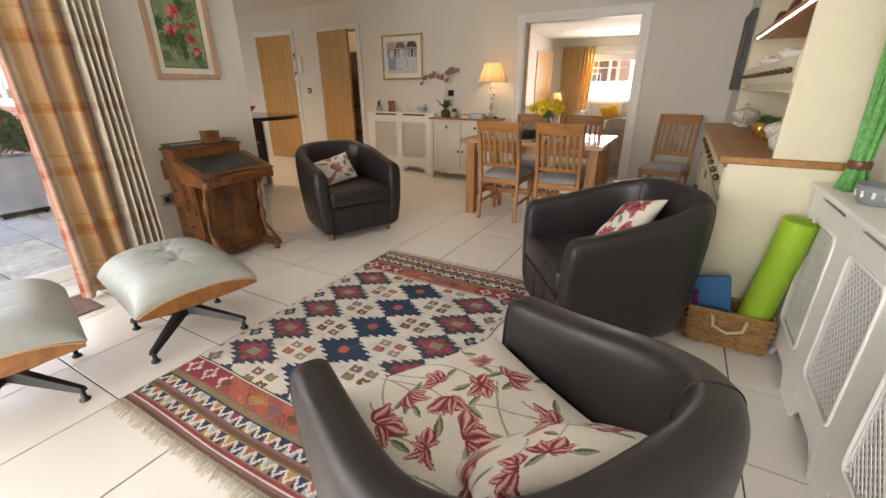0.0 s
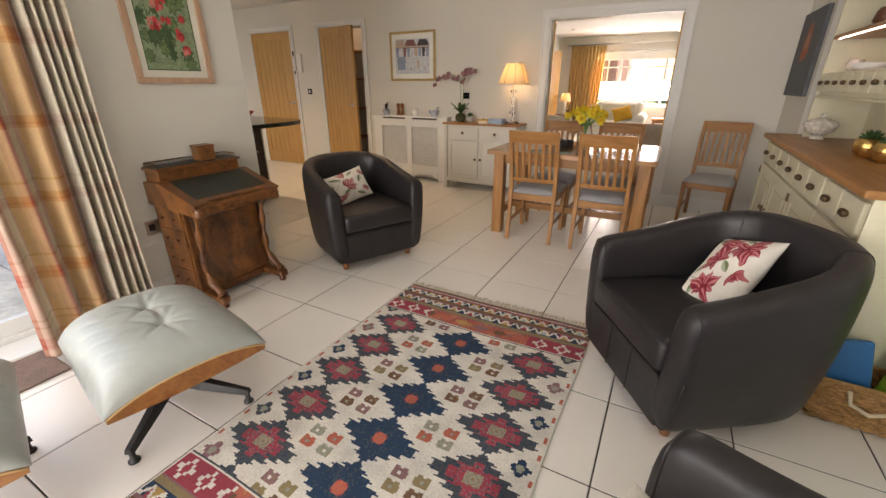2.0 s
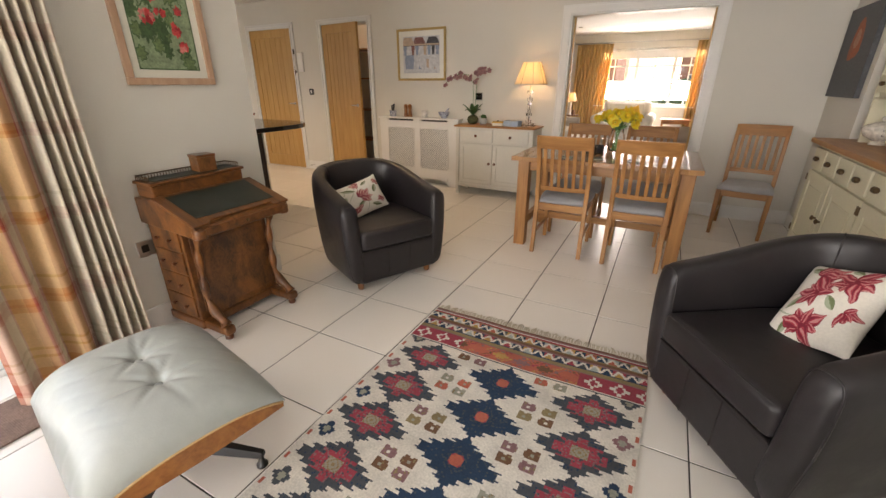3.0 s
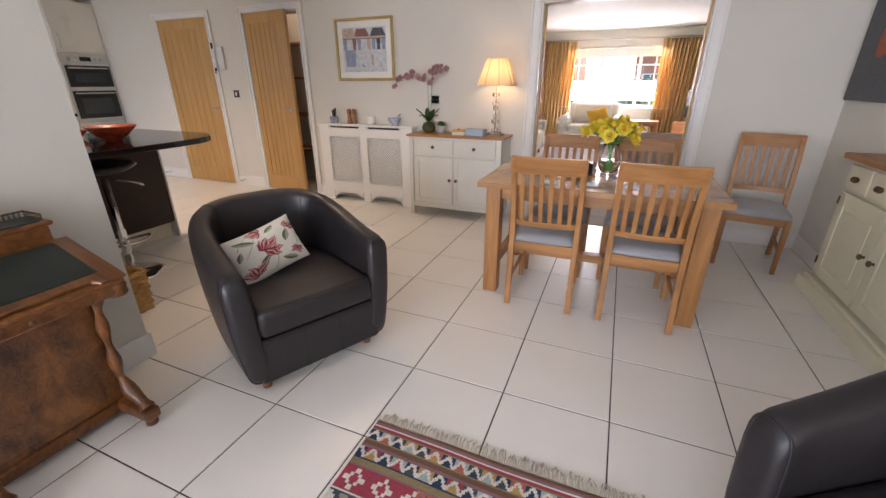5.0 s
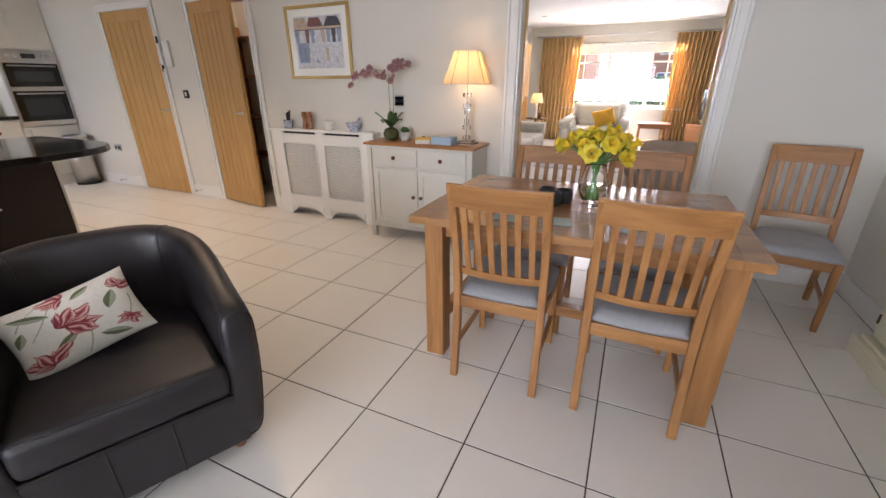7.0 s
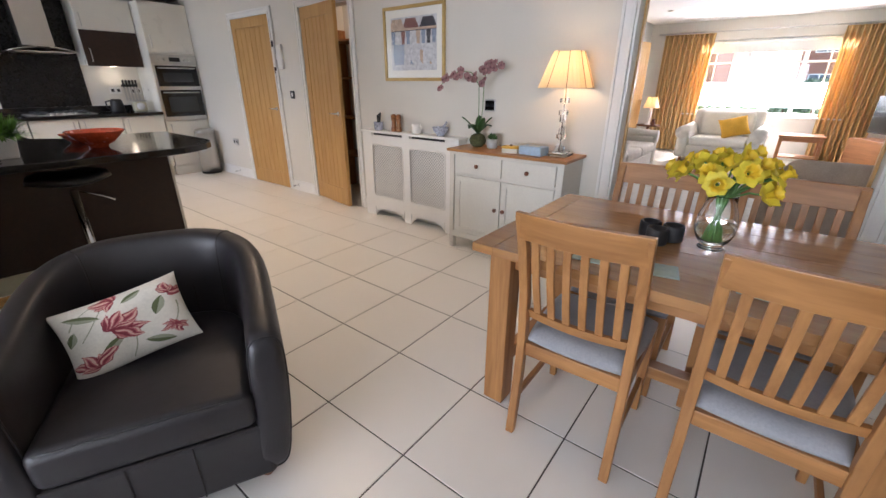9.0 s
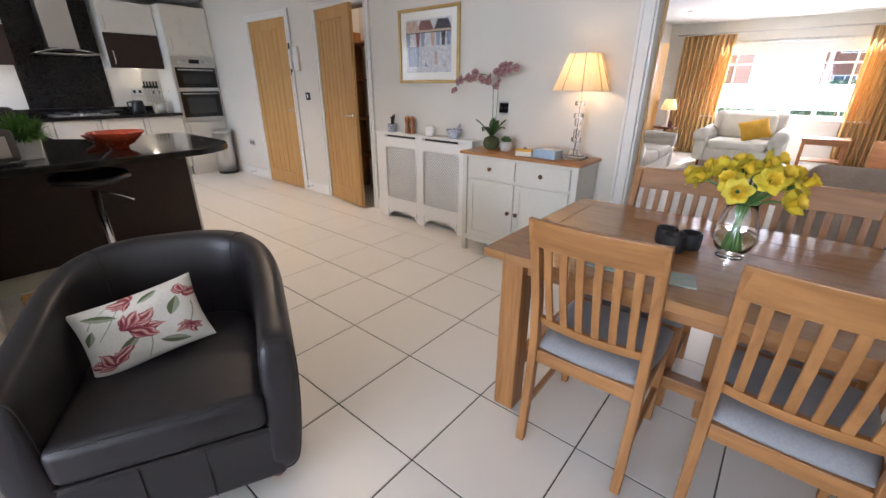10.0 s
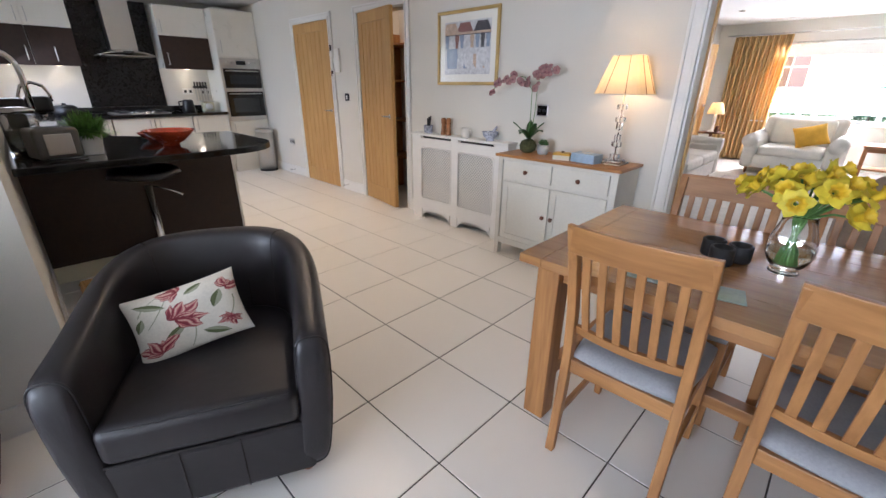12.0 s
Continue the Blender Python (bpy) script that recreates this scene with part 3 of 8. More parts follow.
def architrave(name, x0, x1, top, w=0.07):
    bm = bmesh.new()
    for a, b, k in ((0, 0.02, 0.022), (0.02, w - 0.02, 0.014), (w - 0.02, w, 0.02)):
        for s, x in ((-1, x0), (1, x1)):
            bx(bm, x + s * a, x + s * b, NORTH - k, NORTH - 0.001, 0, top + b)
        bx(bm, x0 - a, x1 + a, NORTH - k - 0.0004, NORTH - 0.001, top + a, top + b)
    board_trim(name, bm, "white moulded door surround", "door frame")


architrave("trim_door_1", -7.885, -7.015, 2.045)
architrave("trim_door_2", -6.41, -5.61, 2.045)
architrave("trim_opening", -2.96, -1.64, 1.95, 0.085)
bm = bmesh.new()
for x0, x1 in ((-2.96, -2.945), (-1.655, -1.64)):
    bx(bm, x0, x1, NORTH - 0.004, NORTH + 0.144, 0, 1.95)
bx(bm, -2.945, -1.655, NORTH - 0.004, NORTH + 0.144, 1.935, 1.95)
board_trim("trim_opening_lining", bm, "white lining boards of the wide opening", "door frame")
bm = bmesh.new()
bx(bm, -2.945, -2.930, NORTH + 0.105, NORTH + 0.143, 0, 1.935)
bx(bm, -1.670, -1.655, NORTH + 0.105, NORTH + 0.143, 0, 1.935)
setting("trim_opening_stop", bm, M_DOOR, "oak edge of the folded opening doors", "door frame", 0.002)


def boarded_door(name, m, w, label, h=2.035):
    """An oak boarded door, hinge at x = 0, its face towards -y."""
    d = new(name)
    d.matrix_basis = m
    tagged(d, label, "door", kind="structure")
    box("leaf", d, 0, w, 0.006, 0.038, 0.006, h, M_DOOR, 0.002)
    for a, b, c, q in ((0, 0.095, 0.006, h), (w - 0.095, w, 0.006, h), (0.095, w - 0.095, h - 0.11, h), (0.095, w - 0.095, 0.006, 0.19)):
        box("border", d, a, b, -0.004, 0.006, c, q, M_DOOR, 0.0015)
    n = 6
    pw = (w - 0.19) / n
    for k in range(n):
        box("plank", d, 0.095 + k * pw + 0.002, 0.095 + (k + 1) * pw - 0.002, -0.001, 0.0055, 0.19, h - 0.11, M_DOOR, 0.003, seg=1)
    hd = turned("door_handle", d, [(0.024, 0), (0.024, 0.006), (0.008, 0.009), (0.008, 0.045)], M_CHROME, pose(w - 0.06, -0.004, 1.0, 90), n=16)
    bm = bmesh.new()
    tube(bm, [(0, 0, 0.042), (-0.05, 0, 0.045), (-0.115, 0.002, 0.04)], [0.008, 0.007, 0.006])
    part("lever", bm, M_CHROME, hd, smooth=True)
    for z in (0.25, 1.05, 1.8):
        bm = bmesh.new()
        tube(bm, [(0, -0.003, z), (0, -0.003, z + 0.09)], 0.007)
        part("hinge", bm, M_STEEL, d, smooth=True)
    return d


boarded_door("door_1", pose(-7.88, NORTH - 0.012, 0.004), 0.86, "closed oak boarded door with a chrome lever")
boarded_door("door_2", pose(-6.40, NORTH - 0.006, 0.004, 0, 0, -9), 0.70, "oak boarded pantry door standing ajar")
# cupboard behind the door that stands ajar
bm = bmesh.new()
bx(bm, -6.6, -5.4, NORTH + 0.75, NORTH + 0.8, 0, H)
bx(bm, -6.65, -6.6, NORTH + 0.14, NORTH + 0.8, 0, H)
bx(bm, -5.4, -5.35, NORTH + 0.14, NORTH + 0.8, 0, H)
bx(bm, -6.65, -5.35, NORTH + 0.14, NORTH + 0.8, H, H + 0.05)
bx(bm, -6.65, -5.35, NORTH + 0.0, NORTH + 0.8, -0.1, -0.001)
setting("wall_pantry", bm, M_WALL, "plain walls of the pantry", "wall")
# Unseen globe and bulb, added to lighten the gap beside the ajar door.
plamp = thing("pantry_light", pose(-5.9, NORTH + 0.42, H - 0.06), "small lit globe, unseen, added on the pantry ceiling", "lamp")
turned("globe", plamp, [(0.02, 0), (0.045, 0.02), (0.045, 0.04), (0.02, 0.06)], glow("globe_glass", (1.0, 0.8, 0.55), 0.4))
pl_ = new("pantry_fill_bulb", bpy.data.lights.new("pantry_fill_bulb", "POINT"))
pl_.data.energy, pl_.data.color, pl_.data.shadow_soft_size = 0.8, (1.0, 0.78, 0.55), 0.06
pl_.location = (-5.9, NORTH + 0.42, H - 0.13)
shelf_unit = thing("pantry_shelves", pose(-6.0, NORTH + 0.58, 0), "wooden shelves inside the pantry", "shelf")
for z in (0.45, 0.9, 1.35, 1.75):
    box("shelf", shelf_unit, -0.58, 0.58, -0.16, 0.16, z, z + 0.02, M_OAK_X)
for s in (-1, 1):
    box("upright", shelf_unit, s * 0.585 - 0.012, s * 0.585 + 0.012, -0.16, 0.16, 0, 1.9, M_OAK)
jar_cols = [(0.30, 0.03, 0.03), (0.06, 0.05, 0.05), (0.4, 0.28, 0.12), (0.25, 0.05, 0.12)]
for k in range(8):
    c = jar_cols[k % 4]
    q = thing("storage_box", pose(-5.52 - 0.1 * (k % 2), NORTH + 0.5, (0.47, 0.92, 1.37, 1.77)[k // 2]), "small packet on the pantry shelf", "box", "pantry packets")
    box("carton", q, -0.04, 0.04, -0.05, 0.05, 0, 0.17 + 0.02 * (k % 3), mat("carton_paper", c, 0.6))

# ---- radiator covers ----


def rad_cover(m, length, depth, h, panels, label):
    """A painted cover; its back stands at y = 0 and its front faces -y, from x = 0 to length."""
    e = thing("radiator_cover", m, label, "radiator cover", "radiator covers")
    f = -depth
    box("top", e, -0.015, length + 0.015, f - 0.02, 0, h - 0.022, h, M_TRIM, 0.005)
    z0, z1 = h * 0.25, h * 0.845
    xs = [0] + [v for p in panels for v in p] + [length]
    for a, b in zip(xs[::2], xs[1::2]):
        box("stile", e, a, b, f, f + 0.018, 0.10, h - 0.022, M_TRIM, 0.001)
    for a, b in panels:
        box("upper_rail", e, a, b, f, f + 0.018, z1, h - 0.045, M_TRIM, 0.001)
        box("lower_rail", e, a, b, f, f + 0.018, 0.10, z0, M_TRIM, 0.001)
        # rounded moulding round the grille
        r = 0.03
        loop = []
        for cx, cz, st in ((b - r, z1 - r, 0), (a + r, z1 - r, 90), (a + r, z0 + r, 180), (b - r, z0 + r, 270)):
            for k in range(5):
                t = radians(st + k * 22.5)
                loop.append((cx + r * math.cos(t), f - 0.001, cz + r * math.sin(t)))
        bm = bmesh.new()
        tube(bm, loop + [loop[0]], 0.007, 6, cap=False)
        part("moulding", bm, M_TRIM, e, smooth=True)
        for cx, cz in ((a, z0), (b, z0), (a, z1), (b, z1)):
            box("corner_block", e, min(cx, cx + (r * 0.45 if cx == a else -r * 0.45)), max(cx, cx + (r * 0.45 if cx == a else -r * 0.45)), f + 0.001, f + 0.016,
                min(cz, cz + (r * 0.45 if cz == z0 else -r * 0.45)), max(cz, cz + (r * 0.45 if cz == z0 else -r * 0.45)), M_TRIM, 0.0)
        bm = bmesh.new()
        step, w, hh = 0.021, b - a, z1 - z0
        for sgn in (-1, 1):
            c = -hh
            while c < w + hh:
                # a strip along x - sgn*z = const, cut to the opening
                pts = []
                for zz in (0.0, hh):
                    pts.append((c + (zz if sgn > 0 else hh - zz), zz))
                (xa, za), (xb, zb) = pts
                lo, hi = 0.0, 1.0
                dx = xb - xa
                for lim, up in ((0.0, False), (w, True)):
                    t = (lim - xa) / dx
                    if (dx > 0) == up:
                        hi = min(hi, t)
                    else:
                        lo = max(lo, t)
                if hi - lo > 0.02:
                    p = [(xa + dx * t, za + (zb - za) * t) for t in (lo, hi)]
                    nx, nz = (0.0031, -0.0031) if sgn > 0 else (0.0031, 0.0031)
                    y = f + 0.012 + 0.002 * sgn
                    vs = [bm.verts.new((a + q[0] + k * nx, y, z0 + q[1] + k * nz)) for q in p for k in (-1, 1)]
                    vd = [bm.verts.new((v.co.x, y + 0.002, v.co.z)) for v in vs]
                    bm.faces.new((vs[0], vs[1], vs[3], vs[2]))
                    bm.faces.new((vs[0], vs[2], vd[2], vd[0])), bm.faces.new((vs[1], vd[1], vd[3], vs[3]))
                c += step * 1.414
        part("grille", bm, M_TRIM, e)
        # black strip as shade in the slot under the top, and a shaped skirt with an arch
        box("slot", e, a + 0.02, b - 0.02, f + 0.012, f + 0.018, h - 0.045, h - 0.022, M_BLACKPLASTIC, 0.0)
        bm = bmesh.new()
        n = 12
        arch = []
        for k in range(n + 1):
            t = k / n
            arch.append((a + 0.01 + t * (b - a - 0.02), 0.065 * min(1, 4.0 * min(t, 1 - t)) ** 0.6 if 0 < t < 1 else 0.0))
        arch = [(a + 0.01, 0.10)] + [(x, 0.02 + z) for x, z in arch] + [(b - 0.01, 0.10)]
        fr = [bm.verts.new((x, f, min(z, 0.1))) for x, z in arch]
        bk = [bm.verts.new((x, f + 0.018, min(z, 0.1))) for x, z in arch]
        bm.faces.new(fr), bm.faces.new(bk)
        for k in range(len(fr)):
            bm.faces.new((fr[k], fr[(k + 1) % len(fr)], bk[(k + 1) % len(fr)], bk[k]))
        part("arched_skirt", bm, M_TRIM, e)
    for a, b in zip(xs[::2], xs[1::2]):
        box("foot", e, a, b, f, f + 0.018, 0, 0.10, M_TRIM, 0.001)
    for x0, x1 in ((0, 0.016), (length - 0.016, length)):
        box("end_panel", e, x0, x1, f + 0.018, -0.001, 0, h - 0.022, M_TRIM, 0.001)
    # The radiator's grey is darkened to stand for shade inside the cover.
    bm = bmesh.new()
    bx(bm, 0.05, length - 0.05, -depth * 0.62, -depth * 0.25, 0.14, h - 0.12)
    part("radiator", bm, mat("radiator_in_shade_grey", (0.42, 0.42, 0.41), 0.5), e, "steel radiator behind the grilles, shade put into its grey", bevel=0.02)
    return e


rad_cover(pose(-5.395, NORTH - 0.002, 0), 1.20, 0.12, 0.875, [(0.13, 0.545), (0.635, 1.055)], "white painted radiator cover with two lattice grilles")
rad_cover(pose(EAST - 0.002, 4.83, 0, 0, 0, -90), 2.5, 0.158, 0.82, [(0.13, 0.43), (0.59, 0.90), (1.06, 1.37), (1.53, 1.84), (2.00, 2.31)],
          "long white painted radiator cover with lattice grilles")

# ---- dresser ----
dr = thing("dresser", pose(EAST - 0.004, 7.03, 0, 0, 0, -90), "cream painted kitchen dresser with oak worktop and shelves", "dresser")
L, F = 2.17, -0.50
box("worktop", dr, -0.03, L + 0.02, F - 0.035, 0, 0.872, 0.905, M_OAK_X, 0.005, "warm oak worktop")
box("carcass", dr, 0, L, F + 0.02, 0, 0.09, 0.872, M_CREAM, 0.002)
box("plinth", dr, -0.03, L + 0.0, F - 0.05, -0.05, 0, 0.09, M_CREAM, 0.006)
box("plinth_moulding", dr, -0.015, L + 0.001, F - 0.025, -0.05, 0.09, 0.115, M_CREAM, 0.01)
for k in range(4):
    x0 = 0.03 + k * 0.53
    for q in (0.245, 0.755):
        d = box("drawer", dr, x0 + 0.51 * q - 0.121, x0 + 0.51 * q + 0.121, F - 0.004, F + 0.018, 0.70, 0.845, M_CREAM, 0.004)
        bm = bmesh.new()
        for s in (-1, 1):
            lathe(bm, [(0.004, 0), (0.015, 0.006), (0.017, 0.02), (0.010, 0.028)], 12, pose(x0 + 0.51 * q + s * 0.012, F - 0.004, 0.772, 90))
        part("bow_handle", bm, M_BRONZE, d, smooth=True)
    dd = panel_door(dr, "door", x0, x0 + 0.51, 0.135, 0.68, F, M_CREAM, 0.07)
    box("raised_panel", dd, x0 + 0.10, x0 + 0.41, F - 0.002, F + 0.004, 0.235, 0.58, M_CREAM, 0.006)
    kx = x0 + (0.47 if k % 2 == 0 else 0.04)
    turned("knob", dd, [(0.008, 0), (0.007, 0.012), (0.017, 0.018), (0.017, 0.026), (0.008, 0.032)], M_BRONZE, pose(kx, F - 0.004, 0.42, 90), n=16)
    for z in (0.2, 0.6):
        box("hinge", dd, x0 + (0.0 if k % 2 == 0 else 0.502), x0 + (0.008 if k % 2 == 0 else 0.51), F - 0.012, F - 0.004, z, z + 0.05, M_BRONZE, 0.001)
# upper rack
U = -0.335
for x in (0.16, L - 0.022):
    box("rack_side", dr, x, x + 0.022, U, 0, 0.905, 2.30, M_CREAM, 0.002)
box("end_cladding", dr, L, L + 0.012, F + 0.0, 0, 0.115, 0.872, M_CREAM, 0.002)
box("rack_back", dr, 0.182, L - 0.022, -0.016, -0.002, 0.905, 2.30, M_CREAM, 0.001)
box("drawer_case", dr, 0.182, L - 0.022, U + 0.02, -0.016, 1.20, 1.345, M_CREAM, 0.002)
for k in range(12):
    x0 = 0.19 + k * 0.1635
    d = box("small_drawer", dr, x0, x0 + 0.155, U - 0.004, U + 0.02, 1.225, 1.335, M_CREAM, 0.004)
    bm = bmesh.new()
    for s in (-1, 1):
        lathe(bm, [(0.004, 0), (0.012, 0.005), (0.014, 0.016), (0.008, 0.022)], 12, pose(x0 + 0.0775 + s * 0.010, U - 0.004, 1.28, 90))
    part("bow_handle", bm, M_BRONZE, d, smooth=True)
box("shelf", dr, 0.182, L - 0.022, U, -0.016, 1.555, 1.58, M_OAK_X, 0.003)
box("shelf", dr, 0.182, L - 0.022, U, -0.016, 1.93, 1.955, M_OAK_X, 0.003)
box("face_moulding", dr, 0.182, L - 0.022, U - 0.004, U + 0.018, 1.185, 1.20, M_CREAM, 0.003)
box("light_strip", dr, 0.3, L - 0.03, U + 0.002, U + 0.010, 1.549, 1.5545, glow("strip_light", (1.0, 0.78, 0.76), 2.6), 0.0)
box("cornice", dr, 0.14, L + 0.02, U - 0.03, -0.002, 2.30, 2.36, M_CREAM, 0.012)

# ---- rug ----
RUGC = [("cream_wool", (0.68, 0.645, 0.58)), ("navy_wool", (0.013, 0.040, 0.088)), ("charcoal_wool", (0.058, 0.070, 0.085)), ("crimson_wool", (0.34, 0.045, 0.07)),
        ("rust_wool", (0.46, 0.12, 0.075)), ("olive_wool", (0.26, 0.20, 0.10)), ("mauve_wool", (0.25, 0.13, 0.14)), ("sage_wool", (0.30, 0.30, 0.24)),
        ("brown_wool", (0.17, 0.085, 0.045)), ("gold_wool", (0.46, 0.28, 0.08)), ("pale_blue_wool", (0.36, 0.42, 0.42))]
RUGM = [fabric(n, c, 900, 0.22, 0.95, 0.7) for n, c in RUGC]
RX0, RX1, RY0, RY1 = -2.94, -1.768, 3.0, 4.875
NX, NY = 180, 288
DX, DY = 0.195, 0.1172      # half-pitch of the diamonds across and along


def knot_noise(i, j):
    return (math.sin(i * 12.9898 + j * 78.233) * 43758.5453) % 1.0


def zigzag(x, d, period, colours):
    """A running zigzag in a narrow band; d goes 0 to 1 across it."""
    k = int(x / period)
    t = (x / period) % 1.0
    edge = abs(2 * t - 1)
    if abs(d - edge) < 0.24:
        return 0
    return colours[k % len(colours)] if d > edge else colours[(k + 2) % len(colours)]


def end_band(x, d, half):
    """Stripes of the rug's ends; d is the distance from the fringe."""
    for lim, c in ((0.016, 8), (0.028, 6), (0.034, 0), (0.046, 3), (0.054, 5)):
        if d < lim:
            return c
    if d < 0.096:
        return zigzag(x, (d - 0.054) / 0.042, 0.052, (1, 4, 1, 10, 2, 9))
    for lim, c in ((0.106, 5), (0.126, 8), (0.134, 6)):
        if d < lim:
            return c
    if d < 0.180:
        return zigzag(x + 0.02, (d - 0.134) / 0.046, 0.055, (1, 9, 1, 3, 2, 10))
    for lim, c in ((0.190, 1), (0.212, 5), (0.222, 6)):
        if d < lim:
            return c
    if d < 0.318:
        k = int(x / 0.112)
        a, b = abs((x % 0.112) - 0.056), abs(d - 0.27)
        a, b = int(a / 0.008), int(b / 0.008)
        middle = abs(x - half) < 0.30
        if (a + b <= 4 and (a * b <= 2 or a == b)) and not (a == 0 and b == 2):
            return ((9, 6, 8, 4)[k % 4] if b < 4 else 6) if middle else (0 if a + b > 1 else 3)
        if middle:
            return (4, 4, 9, 6, 8, 3)[int(x / 0.03 + d / 0.02) % 6] if (a + b) % 3 == 0 else 4
        return 3
    return 0 if d < 0.326 else 2


def kilim(u, v):
    w, h = RX1 - RX0, RY1 - RY0
    x, y = u * w, v * h
    d = min(y, h - y)
    grain = knot_noise(int(u * NX), int(v * NY))
    if d < 0.33:
        return end_band(x, d, w / 2)
    X, Y = x - w / 2, y - h / 2 - 0.012
    if abs(X) > 0.568:
        return 4 if int(abs(Y) / 0.0293) % 4 == 1 and abs(X) < 0.578 else 0
    # stepped diamonds stand in rows; cream cells lie between them, half a pitch along
    best = None
    for c in range(int(math.floor(X / DX)), int(math.floor(X / DX)) + 2):
        off = 0.5 if c % 2 else 0.0
        row = round(Y / (2 * DY) - off)
        dx, dy = X - c * DX, Y - (row + off) * 2 * DY
        q = abs(dx) / DX + abs(dy) / DY
        if best is None or q < best[0]:
            best = (q, c, dx, dy, row)
    q, c, dx, dy, row = best
    a, b = int(abs(dx) / 0.0195), int(abs(dy) / 0.01172)
    st = a + b
    if c % 2 == 0:
        if st > 9 or (st == 9 and a % 2) or (st == 8 and a % 2 == 0 and b % 2 == 0 and a > 0):
            return 0
        m, n = int(abs(dx) / 0.0065), int(abs(dy) / 0.0065)
        if c == 0:
            if m < 4 and n < 4:
                return 4 if m + n < 5 else (3 if (m + n) % 2 else 1)
            if m < 6 and n < 6 and (m + n) % 3 == 0 and m != n:
                return 2
            return 2 if grain > 0.93 else 1
        if m < 5 and n < 4:
            return 7 if (m + n) % 3 else 5
        if st < 5 or (st == 5 and a % 2 == 0) or (st == 6 and a == 3):
            return 2 if grain > 0.93 else (6 if grain < 0.12 or (m * n) % 11 == 7 else 3)
        return 1 if grain > 0.90 else 2
    if abs(c) == 3:
        m, n = int(abs(abs(X) - 0.525) / 0.0078), int(abs(dy) / 0.0078)
        if m + n < 5 and not (m == 2 and n == 2):
            return (7 if m + n < 2 else (1, 6, 2, 1)[row % 4])
        return 0
    # four little stepped squares in each cream cell
    ax, ay = abs(dx) - 0.043, abs(dy) - 0.030
    if abs(ax) < 0.030 and abs(ay) < 0.0225:
        k = (1 if dx > 0 else 0) + (2 if dy > 0 else 0)
        m, n = int(abs(ax) / 0.0065), int(abs(ay) / 0.0065)
        if m >= 4 and n >= 2 or (m + n) % 4 == 3 and n == 3:
            return 0
        if m < 1 and n < 1:
            return 0 if k % 3 else 7
        pair = ((4, 7, 7, 4), (8, 6, 6, 8), (5, 8, 6, 5))[(row + c) % 3]
        return pair[k] if grain > 0.08 else 5
    return 0


rug = thing("rug", pose(0, 0, 0), "flat-woven kilim rug with navy and crimson stepped diamonds", "rug")
bm = bmesh.new()
rng = random.Random(5)
sheet(bm, NX, NY, lambda u, v: (RX0 + u * (RX1 - RX0) + 0.006 * math.sin(v * 9), RY0 + v * (RY1 - RY0) + 0.006 * math.sin(u * 7 + 1),
                                0.0085 + 0.001 * math.sin(u * 23 + v * 5) * math.sin(v * 31)), kilim)
weave = part("weave", bm, RUGM, rug)
sol = weave.modifiers.new("thick", "SOLIDIFY")
sol.thickness, sol.offset = 0.006, -1
M_FRINGE = fabric("fringe_wool", (0.56, 0.50, 0.40))
for end, y, s in (("fringe", RY0, -1), ("fringe", RY1, 1)):
    bm = bmesh.new()
    for k in range(150):
        x = RX0 + (k + 0.5) / 150 * (RX1 - RX0)
        ln_ = 0.035 + rng.random() * 0.03
        dx = rng.uniform(-0.018, 0.018)
        tube(bm, [(x, y, 0.006), (x + dx * 0.3, y + s * ln_ * 0.5, 0.009 + rng.random() * 0.004), (x + dx, y + s * ln_, 0.004)], [0.0028, 0.003, 0.0018], 5)
    part("fringe", bm, M_FRINGE, rug, "knotted cream wool fringe")

# ---- curtain and garden door ----
WARP = [("cream", (0.70, 0.63, 0.50)), ("honey", (0.66, 0.38, 0.13)), ("amber", (0.50, 0.22, 0.05)), ("red", (0.42, 0.09, 0.05)), ("rose", (0.60, 0.38, 0.29)), ("brown", (0.09, 0.045, 0.03))]
WEFT = [("cream", (0.72, 0.65, 0.52)), ("rose", (0.48, 0.24, 0.17)), ("red", (0.36, 0.06, 0.05)), ("honey", (0.60, 0.36, 0.14)), ("sage", (0.40, 0.36, 0.20))]
CURC = []
for wn, wc in WARP:
    for fn, fc in WEFT:
        cm = fabric("curtain_" + wn + "_" + fn, tuple(a * 0.72 + b * 0.28 for a, b in zip(wc, fc)), 700, 0.12, 0.9, 0.4)
        cn, cl = links(cm)
        tr, mx = cn.new("ShaderNodeBsdfTranslucent"), cn.new("ShaderNodeMixShader")
        tr.inputs[0].default_value = (*[a * 0.72 + b * 0.28 for a, b in zip(wc, fc)], 1)
        mx.inputs[0].default_value = 0.22
        cl.new(cn["Principled BSDF"].outputs[0], mx.inputs[1]), cl.new(tr.outputs[0], mx.inputs[2])
        cl.new(mx.outputs[0], cn["Material Output"].inputs[0])
        CURC.append(cm)
STRIPES = ((0.018, 3), (0.075, 4), (0.16, 0), (0.175, 4), (0.255, 1), (0.30, 2), (0.318, 3), (0.335, 4), (0.41, 0), (0.43, 4), (0.50, 1), (0.565, 2), (0.578, 3), (0.60, 4))


def plaid(u, v):
    warp = None
    for lim, k in STRIPES:
        if u < lim:
            warp = k
            break
    if warp is None:
        t = ((u - 0.60) / 0.40 * 5) % 1.0
        warp = 5 if t < 0.11 else (4 if t > 0.88 or 0.40 < t < 0.47 else 0)
    t = (v * 2.24 / 0.345 + 0.30) % 1.0
    weft = 2 if 0.47 < t < 0.51 else 1 if 0.42 < t < 0.60 else 4 if 0.76 < t < 0.785 or 0.885 < t < 0.905 else 0
    return warp * 5 + weft


